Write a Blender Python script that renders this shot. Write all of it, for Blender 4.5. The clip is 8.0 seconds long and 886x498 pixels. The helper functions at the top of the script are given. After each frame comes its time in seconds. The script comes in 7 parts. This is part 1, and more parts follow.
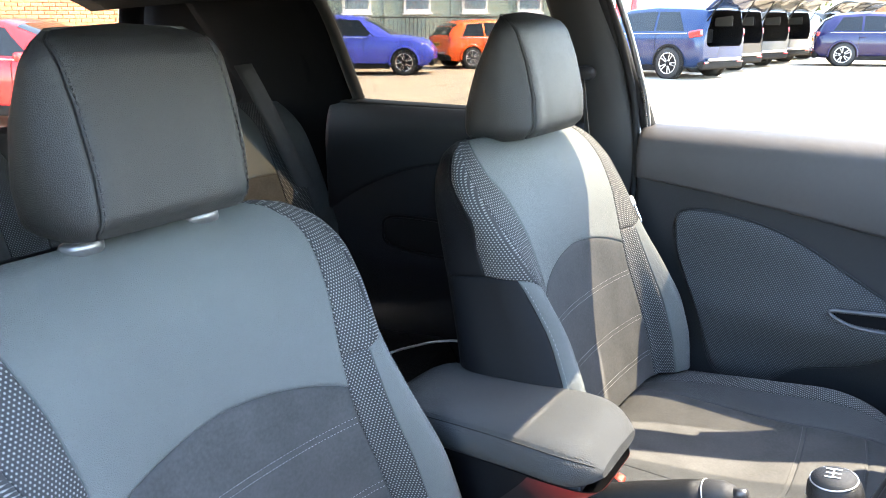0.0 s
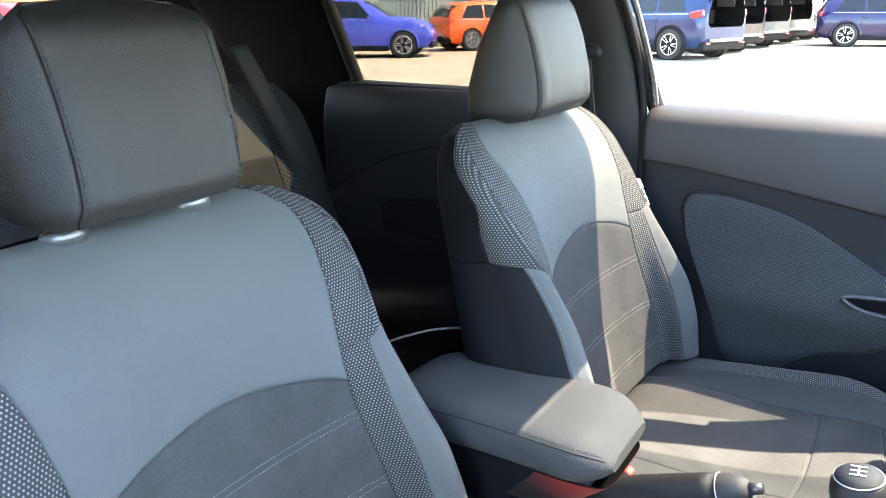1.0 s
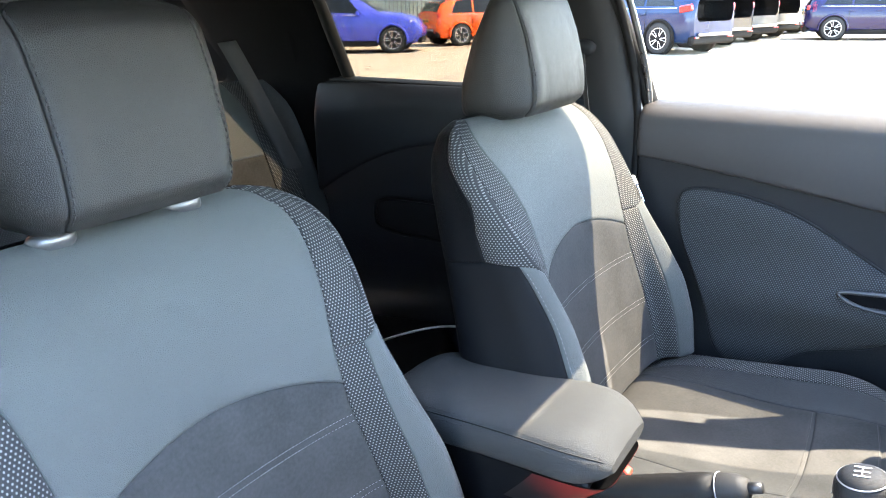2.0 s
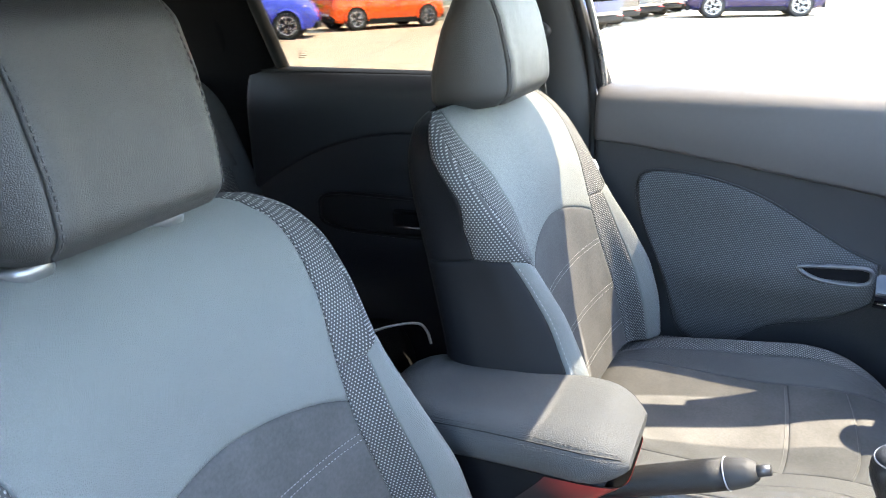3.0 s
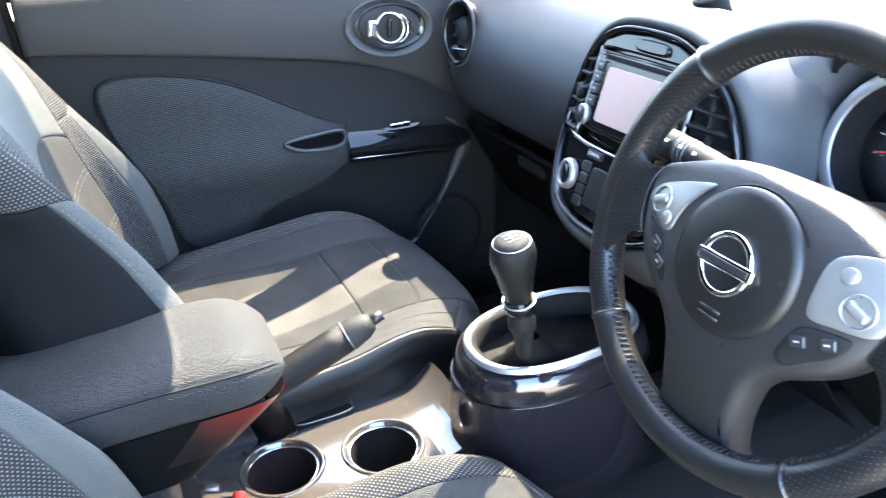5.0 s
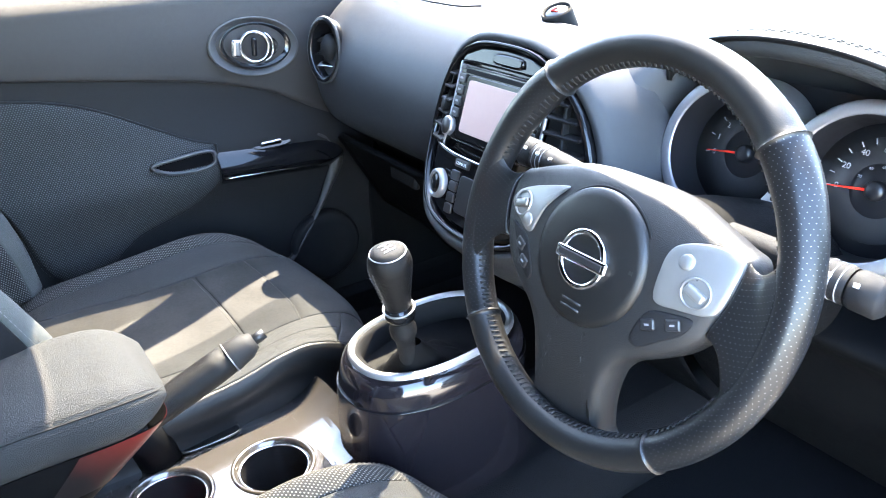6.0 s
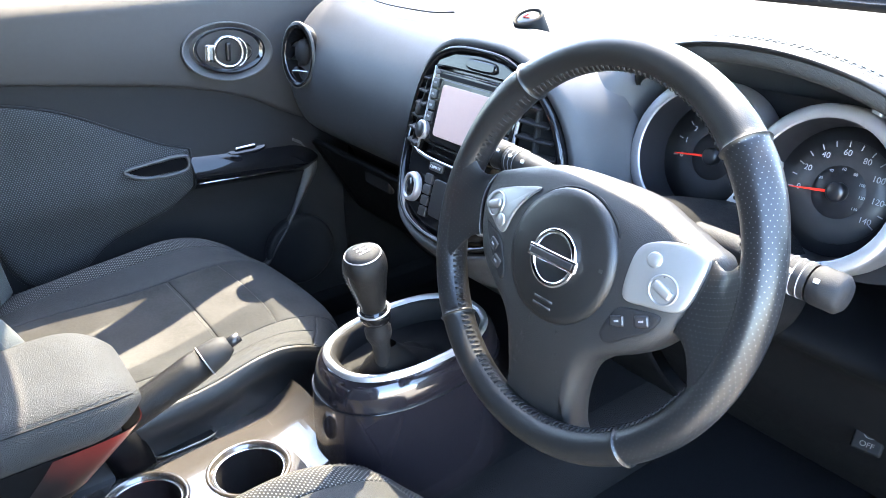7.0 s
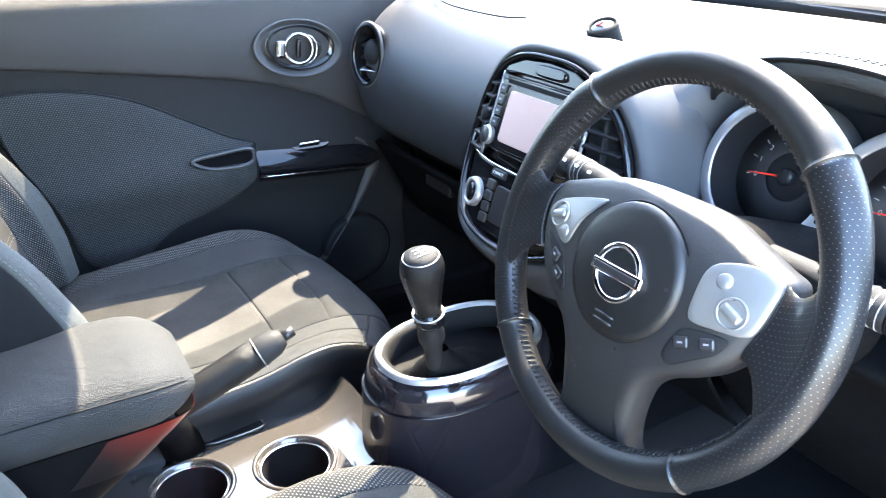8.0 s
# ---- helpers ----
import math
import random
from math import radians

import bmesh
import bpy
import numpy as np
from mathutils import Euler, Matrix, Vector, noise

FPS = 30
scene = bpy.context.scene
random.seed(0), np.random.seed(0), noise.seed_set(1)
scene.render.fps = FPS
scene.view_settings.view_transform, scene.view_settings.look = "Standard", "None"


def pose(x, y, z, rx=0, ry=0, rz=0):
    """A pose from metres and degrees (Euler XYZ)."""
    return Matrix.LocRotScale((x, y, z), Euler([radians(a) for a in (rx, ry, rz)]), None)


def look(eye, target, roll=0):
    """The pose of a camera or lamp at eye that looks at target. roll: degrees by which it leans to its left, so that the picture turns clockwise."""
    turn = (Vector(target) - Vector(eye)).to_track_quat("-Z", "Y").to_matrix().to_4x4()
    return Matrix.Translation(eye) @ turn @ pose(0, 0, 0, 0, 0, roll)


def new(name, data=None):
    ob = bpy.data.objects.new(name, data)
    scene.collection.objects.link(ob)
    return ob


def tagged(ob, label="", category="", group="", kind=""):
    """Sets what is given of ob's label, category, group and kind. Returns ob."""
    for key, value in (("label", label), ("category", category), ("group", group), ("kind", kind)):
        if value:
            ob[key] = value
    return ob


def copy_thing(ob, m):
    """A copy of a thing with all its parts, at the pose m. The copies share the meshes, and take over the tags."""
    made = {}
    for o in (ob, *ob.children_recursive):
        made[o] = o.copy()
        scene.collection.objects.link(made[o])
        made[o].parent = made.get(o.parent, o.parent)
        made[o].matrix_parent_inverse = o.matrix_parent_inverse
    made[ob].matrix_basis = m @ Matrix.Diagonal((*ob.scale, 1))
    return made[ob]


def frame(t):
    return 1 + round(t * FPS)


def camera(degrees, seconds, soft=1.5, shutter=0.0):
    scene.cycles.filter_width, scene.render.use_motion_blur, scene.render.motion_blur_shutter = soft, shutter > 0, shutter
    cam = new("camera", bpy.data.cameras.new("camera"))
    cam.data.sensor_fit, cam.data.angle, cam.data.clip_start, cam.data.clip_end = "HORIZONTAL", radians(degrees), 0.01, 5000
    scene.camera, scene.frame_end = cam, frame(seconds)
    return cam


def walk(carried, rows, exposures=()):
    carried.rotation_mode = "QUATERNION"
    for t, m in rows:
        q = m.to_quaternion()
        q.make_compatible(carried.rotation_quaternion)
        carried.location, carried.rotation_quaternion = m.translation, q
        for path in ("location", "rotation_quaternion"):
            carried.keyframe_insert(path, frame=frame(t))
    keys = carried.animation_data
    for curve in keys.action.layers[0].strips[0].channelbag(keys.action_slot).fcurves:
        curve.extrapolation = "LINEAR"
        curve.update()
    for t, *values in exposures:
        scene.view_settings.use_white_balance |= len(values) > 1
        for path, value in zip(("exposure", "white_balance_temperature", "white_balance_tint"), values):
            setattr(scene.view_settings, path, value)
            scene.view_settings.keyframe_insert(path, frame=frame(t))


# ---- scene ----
cam = camera(60.49, 8.0, soft=0.9, shutter=0.3)
# seconds, eye x y z, yaw, pitch, roll
ROWS = [
    (0.0, 0.8382, 0.4648, 1.3560, 122.75, -16.56, -0.47),
    (0.5, 0.8060, 0.4496, 1.3499, 122.90, -17.19, -0.68),
    (1.0, 0.8046, 0.4396, 1.3476, 122.79, -17.80, -0.74),
    (2.5, 0.7920, 0.3981, 1.3500, 120.48, -18.79, -1.30),
    (3.0, 0.7968, 0.2980, 1.3513, 114.49, -19.45, -1.67),
    (3.5, 0.7959, 0.1383, 1.3511, 102.35, -21.13, -2.13),
    (4.0, 0.7118, 0.0723, 1.3092, 88.50, -23.63, -2.98),
    (4.5, 0.7081, 0.0653, 1.2856, 76.10, -25.60, -3.16),
    (5.0, 0.7328, 0.0635, 1.2834, 66.50, -26.23, -2.76),
    (5.2, 0.7389, 0.0640, 1.2852, 63.59, -26.16, -2.48),
    (6.3, 0.7650, 0.0526, 1.2940, 55.33, -25.49, -2.16),
    (6.5, 0.7681, 0.0505, 1.2929, 54.81, -25.37, -2.02),
    (7.0, 0.7687, 0.0501, 1.2920, 54.47, -25.20, -1.51),
    (7.5, 0.7663, 0.0537, 1.2890, 55.73, -24.96, -0.81),
    (8.0, 0.7577, 0.0492, 1.2895, 58.86, -24.82, 0.06),
]
walk(cam, [(t, pose(x, y, z, 90 + pitch, 0, yaw) @ pose(0, 0, 0, 0, 0, roll)) for t, x, y, z, yaw, pitch, roll in ROWS],
     exposures=[(0.0, 5.34), (2.5, 5.46), (3.5, 5.57), (5.0, 5.52), (8.0, 5.53)])

# ---- light ----
SUN_FROM = Vector((-0.46, 0.575, 1.0)).normalized()
world = bpy.data.worlds.new("sky_world")
scene.world = world
world.use_nodes = True
wn = world.node_tree.nodes
sky = wn.new("ShaderNodeTexSky")
sky.sky_type = "NISHITA"
sky.sun_disc = False
sky.sun_elevation = math.asin(SUN_FROM.z)
sky.sun_rotation = math.atan2(SUN_FROM.x, SUN_FROM.y)
world.node_tree.links.new(sky.outputs[0], wn["Background"].inputs[0])
wn["Background"].inputs[1].default_value = 0.15
sun_data = bpy.data.lights.new("sun", "SUN")
sun_data.energy, sun_data.angle, sun_data.color = 2.0, radians(0.5), (1.0, 0.86, 0.66)
sun = new("sun", sun_data)
sun.matrix_world = look(SUN_FROM * 30, (0, 0, 0))


# ---- materials ----
def material(name, color, rough=0.5, metal=0.0, var=0.15, var_scale=6.0, grain=0.0, grain_scale=900.0, kind="noise",
             coat=0.0, rough_var=0.08, sheen=0.0, spec=0.5, coat_rough=0.04, dent=0.0):
    """A surface with colour and gloss varied at two scales, and a fine relief."""
    m = bpy.data.materials.new(name)
    m.use_nodes = True
    nt = m.node_tree
    nodes, link = nt.nodes, nt.links.new
    bsdf = nodes["Principled BSDF"]
    bsdf.inputs["Metallic"].default_value = metal
    bsdf.inputs["Specular IOR Level"].default_value = spec
    bsdf.inputs["Coat Weight"].default_value = coat
    bsdf.inputs["Coat Roughness"].default_value = coat_rough
    if sheen:
        bsdf.inputs["Sheen Weight"].default_value = sheen
        bsdf.inputs["Sheen Roughness"].default_value = 0.45
    co = nodes.new("ShaderNodeTexCoord")
    big = nodes.new("ShaderNodeTexNoise")
    big.inputs["Scale"].default_value, big.inputs["Detail"].default_value = var_scale, 6.0
    fine = nodes.new("ShaderNodeTexNoise")
    fine.inputs["Scale"].default_value, fine.inputs["Detail"].default_value = var_scale * 17, 4.0
    link(co.outputs["Object"], big.inputs["Vector"])
    link(co.outputs["Object"], fine.inputs["Vector"])
    both = nodes.new("ShaderNodeMath")
    both.operation = "MULTIPLY_ADD"
    both.inputs[1].default_value = 0.4
    link(fine.outputs[0], both.inputs[0])
    half = nodes.new("ShaderNodeMath")
    half.operation = "MULTIPLY"
    half.inputs[1].default_value = 0.6
    link(big.outputs[0], half.inputs[0])
    link(half.outputs[0], both.inputs[2])
    ramp = nodes.new("ShaderNodeValToRGB")
    ramp.color_ramp.elements[0].position, ramp.color_ramp.elements[1].position = 0.32, 0.68
    lo, hi = [c * (1 - var) for c in color], [min(1.0, c * (1 + var)) for c in color]
    ramp.color_ramp.elements[0].color, ramp.color_ramp.elements[1].color = (*lo, 1), (*hi, 1)
    link(both.outputs[0], ramp.inputs[0])
    link(ramp.outputs[0], bsdf.inputs["Base Color"])
    rr = nodes.new("ShaderNodeMapRange")
    rr.inputs[1].default_value, rr.inputs[2].default_value = 0.3, 0.7
    rr.inputs[3].default_value, rr.inputs[4].default_value = max(0.02, rough - rough_var), min(1.0, rough + rough_var)
    link(both.outputs[0], rr.inputs[0])
    link(rr.outputs[0], bsdf.inputs["Roughness"])
    if grain:
        if kind == "voronoi":
            tex = nodes.new("ShaderNodeTexVoronoi")
            tex.feature = "DISTANCE_TO_EDGE"
            tex.inputs["Scale"].default_value = grain_scale
            warp = nodes.new("ShaderNodeTexNoise")
            warp.inputs["Scale"].default_value = grain_scale * 0.7
            mixv = nodes.new("ShaderNodeVectorMath")
            mixv.operation = "MULTIPLY_ADD"
            mixv.inputs[1].default_value = (0.6 / grain_scale,) * 3
            link(warp.outputs[1], mixv.inputs[0])
            link(co.outputs["Object"], mixv.inputs[2])
            link(co.outputs["Object"], warp.inputs["Vector"])
            link(mixv.outputs[0], tex.inputs["Vector"])
            clamp = nodes.new("ShaderNodeMapRange")
            clamp.inputs[2].default_value = 0.25
            link(tex.outputs["Distance"], clamp.inputs[0])
            height = clamp.outputs[0]
        else:
            tex = nodes.new("ShaderNodeTexNoise")
            tex.inputs["Scale"].default_value, tex.inputs["Detail"].default_value = grain_scale, 3.0
            link(co.outputs["Object"], tex.inputs["Vector"])
            height = tex.outputs[0]
        bump = nodes.new("ShaderNodeBump")
        bump.inputs["Strength"].default_value = grain
        bump.inputs["Distance"].default_value = 0.6 / grain_scale
        link(height, bump.inputs["Height"])
        link(bump.outputs[0], bsdf.inputs["Normal"])
        if dent:
            wave = nodes.new("ShaderNodeTexNoise")
            wave.inputs["Scale"].default_value, wave.inputs["Detail"].default_value, wave.inputs["Distortion"].default_value = 22.0, 3.0, 0.6
            link(co.outputs["Object"], wave.inputs["Vector"])
            soft_bump = nodes.new("ShaderNodeBump")
            soft_bump.inputs["Strength"].default_value, soft_bump.inputs["Distance"].default_value = dent, 0.006
            link(wave.outputs[0], soft_bump.inputs["Height"])
            link(soft_bump.outputs[0], bump.inputs["Normal"])
    return m


def dotted(name, ground, dot, pitch, size, rough=0.7, relief=0.5, stretch=1.0, spec=0.3, sheen=0.0):
    """A cloth or leather with a staggered grid of small dots, laid out in metres along the surface."""
    m = material(name, ground, rough, var=0.12, var_scale=9.0, spec=spec, sheen=sheen)
    nt = m.node_tree
    nodes, link = nt.nodes, nt.links.new
    bsdf = nodes["Principled BSDF"]
    uv = nodes.new("ShaderNodeUVMap")
    sep = nodes.new("ShaderNodeSeparateXYZ")
    link(uv.outputs[0], sep.inputs[0])

    def calc(op, a, b=None):
        n = nodes.new("ShaderNodeMath")
        n.operation = op
        for i, v in enumerate((a, b)):
            if v is None:
                continue
            if isinstance(v, (int, float)):
                n.inputs[i].default_value = v
            else:
                link(v, n.inputs[i])
        return n.outputs[0]

    v = calc("MULTIPLY", sep.outputs[1], 1 / (pitch * 0.75 * stretch))
    row = calc("FLOOR", v)
    shift = calc("MULTIPLY", calc("MODULO", row, 2.0), 0.5)
    u = calc("ADD", calc("MULTIPLY", sep.outputs[0], 1 / pitch), shift)
    fu = calc("SUBTRACT", calc("FRACT", u), 0.5)
    fv = calc("MULTIPLY", calc("SUBTRACT", calc("FRACT", v), 0.5), 0.75 * stretch)
    d = calc("SQRT", calc("ADD", calc("MULTIPLY", fu, fu), calc("MULTIPLY", fv, fv)))
    mask = nodes.new("ShaderNodeMapRange")
    mask.interpolation_type = "SMOOTHSTEP"
    mask.inputs[1].default_value, mask.inputs[2].default_value = size * 0.75, size * 1.25
    mask.inputs[3].default_value, mask.inputs[4].default_value = 1.0, 0.0
    link(d, mask.inputs[0])
    mix = nodes.new("ShaderNodeMix")
    mix.data_type = "RGBA"
    link(mask.outputs[0], mix.inputs[0])
    old = bsdf.inputs["Base Color"].links[0].from_socket
    link(old, mix.inputs[6])
    mix.inputs[7].default_value = (*dot, 1)
    link(mix.outputs[2], bsdf.inputs["Base Color"])
    bump = nodes.new("ShaderNodeBump")
    bump.inputs["Strength"].default_value, bump.inputs["Distance"].default_value = relief, 0.0006
    link(mask.outputs[0], bump.inputs["Height"])
    link(bump.outputs[0], bsdf.inputs["Normal"])
    return m


def glass(name, tint=(1, 1, 1), gloss=1.0):
    """Thin window glass: clear or tinted, with its mirror image."""
    m = bpy.data.materials.new(name)
    m.use_nodes = True
    nt = m.node_tree
    nt.nodes.remove(nt.nodes["Principled BSDF"])
    out = nt.nodes["Material Output"]
    tr, gl, mx = (nt.nodes.new(k) for k in ("ShaderNodeBsdfTransparent", "ShaderNodeBsdfGlossy", "ShaderNodeMixShader"))
    lw = nt.nodes.new("ShaderNodeLayerWeight")
    lw.inputs[0].default_value = 0.5
    tr.inputs[0].default_value = (*tint, 1)
    gl.inputs["Roughness"].default_value = 0.01
    pw = nt.nodes.new("ShaderNodeMath")
    pw.operation = "POWER"
    pw.inputs[1].default_value = 5.0
    sc = nt.nodes.new("ShaderNodeMath")
    sc.operation = "MULTIPLY_ADD"
    sc.inputs[1].default_value, sc.inputs[2].default_value = 0.8 * gloss, 0.035 * gloss
    nt.links.new(lw.outputs["Facing"], pw.inputs[0])
    nt.links.new(pw.outputs[0], sc.inputs[0])
    nt.links.new(sc.outputs[0], mx.inputs[0])
    nt.links.new(tr.outputs[0], mx.inputs[1])
    nt.links.new(gl.outputs[0], mx.inputs[2])
    nt.links.new(mx.outputs[0], out.inputs[0])
    return m


LEATHER = material("black_leather", (0.043, 0.0475, 0.0450), 0.68, var=0.16, grain=0.5, grain_scale=560, kind="voronoi", spec=0.52, dent=0.35)
LEATHER_DARK = material("dark_grained_leather", (0.0235, 0.0245, 0.0250), 0.58, var=0.28, grain=0.6, grain_scale=620, kind="voronoi", spec=0.28, dent=0.2)
HEAD_LEATHER = material("headrest_leather", (0.0140, 0.0140, 0.0138), 0.46, var=0.14, grain=0.35, grain_scale=520, kind="voronoi", spec=0.26, dent=0.15)
VINYL = material("matt_black_vinyl", (0.0032, 0.0034, 0.004), 0.55, var=0.15, grain=0.25, grain_scale=800, kind="voronoi", spec=0.08)
LEATHER_SOFT = material("smooth_black_leather", (0.009, 0.009, 0.0092), 0.36, var=0.16, grain=0.16, grain_scale=900, kind="voronoi", spec=0.36)
SUEDE = material("charcoal_suede", (0.0308, 0.0310, 0.0308), 0.95, var=0.28, var_scale=14, grain=0.5, grain_scale=1500, sheen=0.03, spec=0.05)
CLOTH = dotted("dotted_black_cloth", (0.0125, 0.0125, 0.013), (0.120, 0.119, 0.113), 0.0046, 0.21, 0.8, 0.6)
DOOR_CLOTH = dotted("dotted_door_cloth", (0.014, 0.0148, 0.016), (0.058, 0.061, 0.063), 0.0045, 0.22, 0.85, 0.7)
PERFORATED = dotted("perforated_leather", (0.0065, 0.0065, 0.007), (0.16, 0.16, 0.165), 0.0048, 0.065, 0.34, -0.15, spec=0.33)
THREAD = material("grey_thread", (0.055, 0.053, 0.050), 0.8)
THREAD_DARK = material("black_thread", (0.006, 0.006, 0.007), 0.8)
THREAD_LIGHT = material("pale_thread", (0.125, 0.125, 0.125), 0.8)
SUNLIT_EDGE = material("sunlit_edge_pale", (0.55, 0.54, 0.52), 0.6, var=0.1)
PLASTIC = material("black_grained_plastic", (0.008, 0.008, 0.009), 0.55, spec=0.22, grain=0.4, grain_scale=1100, kind="voronoi")
TRIM_GREY = material("charcoal_door_trim", (0.0275, 0.0252, 0.0250), 0.55, spec=0.30, grain=0.4, grain_scale=1000, kind="voronoi")
PLASTIC_PILLAR = material("charcoal_pillar_trim", (0.016, 0.0155, 0.016), 0.6, spec=0.25, grain=0.3, grain_scale=1000, kind="voronoi")
PLASTIC_GREY = material("charcoal_grained_plastic", (0.021, 0.0195, 0.0195), 0.42, spec=0.85, grain=0.4, grain_scale=1000, kind="voronoi")
DASH_SKIN = material("grained_dash_skin", (0.030, 0.0312, 0.035), 0.48, spec=0.5, grain=0.22, grain_scale=800, kind="voronoi")
PIANO = material("gloss_black", (0.006, 0.006, 0.007), 0.08, spec=0.35, rough_var=0.03, var=0.1)
POD = material("gloss_plum_black", (0.013, 0.011, 0.014), 0.14, metal=0.2, coat=0.8, rough_var=0.03)
GUNMETAL = material("gloss_gunmetal", (0.095, 0.085, 0.076), 0.16, metal=0.6, coat=1.0, rough_var=0.03, var=0.03)
CHROME = material("chrome", (0.80, 0.80, 0.82), 0.07, metal=1.0, rough_var=0.03, var=0.05)
CHROME_DARK = material("smoked_chrome", (0.42, 0.42, 0.43), 0.10, metal=1.0, rough_var=0.03, var=0.05)
HUB = material("hub_vinyl", (0.0145, 0.0142, 0.0145), 0.42, var=0.12, grain=0.3, grain_scale=800, kind="voronoi", spec=0.5)
PANEL_SILVER = material("wheel_panel_silver", (0.25, 0.245, 0.24), 0.42, metal=0.7, var=0.05)
SATIN = material("satin_silver", (0.36, 0.36, 0.375), 0.40, metal=0.75, var=0.06)
STEEL = material("brushed_steel", (0.45, 0.45, 0.46), 0.3, metal=1.0)
CARPET = material("black_carpet", (0.006, 0.006, 0.007), 1.0, grain=1.0, grain_scale=500, spec=0.1)
LINER = material("dark_headliner", (0.0042, 0.0042, 0.0048), 0.95, grain=0.5, grain_scale=800, spec=0.03)
REAR_TRIM = material("navy_black_rear_trim", (0.0095, 0.0104, 0.0135), 0.5, spec=0.3, grain=0.3, grain_scale=900, kind="voronoi")
RUBBER = material("black_rubber", (0.0048, 0.0048, 0.0054), 0.75, grain=0.2, grain_scale=700, spec=0.2)
WEBBING = material("seat_belt_webbing", (0.017, 0.017, 0.018), 0.7, grain=0.5, grain_scale=1400)
RED_REFLECTION = material("painted_red_reflection", (0.075, 0.006, 0.006), 0.35, var=0.3)
SCREEN = material("screen_glass", (0.47, 0.315, 0.27), 0.5, var=0.04)
DIAL = material("dial_black", (0.010, 0.010, 0.012), 0.35)
DIAL_RING = material("dial_grey", (0.022, 0.022, 0.024), 0.45)
PRINT = material("white_print", (0.65, 0.65, 0.66), 0.6)
PRINT_DIM = material("grey_print", (0.25, 0.25, 0.26), 0.6)
NEEDLE = material("red_needle", (0.75, 0.03, 0.015), 0.4)
HAZARD_RED = material("hazard_red", (0.35, 0.02, 0.02), 0.4)
BUTTON = material("dark_button", (0.014, 0.014, 0.0155), 0.4)
GLASS = glass("clear_glass", (0.55, 0.565, 0.555))
GLASS_SIDE = glass("side_glass", (0.455, 0.44, 0.395))
GLASS_REAR = glass("rear_screen_glass", (0.72, 0.68, 0.62))
GLASS_TINT = glass("tinted_glass", (0.33, 0.31, 0.272))
MIRROR = material("mirror_silver", (0.9, 0.9, 0.9), 0.01, metal=1.0, var=0.0, rough_var=0.0)


# ---- building tools ----
def finish(name, bm, mat, parent=None, label="", smooth=True):
    me = bpy.data.meshes.new(name)
    bmesh.ops.recalc_face_normals(bm, faces=bm.faces[:])
    bm.to_mesh(me)
    bm.free()
    if smooth:
        for p in me.polygons:
            p.use_smooth = True
    me.materials.append(mat)
    ob = new(name, me)
    if parent:
        ob.parent = parent
        ob.matrix_parent_inverse = Matrix.Translation(-Vector(parent.location))
    if label:
        ob["label"] = label
    return ob


def part(name, bm, mat, parent, label="", smooth=True):
    return finish(name, bm, mat, parent, label, smooth)


def thing(name, label, category, place=(0, 0, 0), group="", kind=""):
    ob = new(name)
    ob.location = place
    ob.empty_display_size = 0.05
    return tagged(ob, label, category, group, kind)


def steps(n, edge=0.03):
    """n even steps over 0..1 with a close pair at each end, for rolled seams."""
    return [0.0, edge * 0.35, edge] + [edge + (1 - 2 * edge) * i / n for i in range(1, n)] + [1 - edge, 1 - edge * 0.35, 1.0]


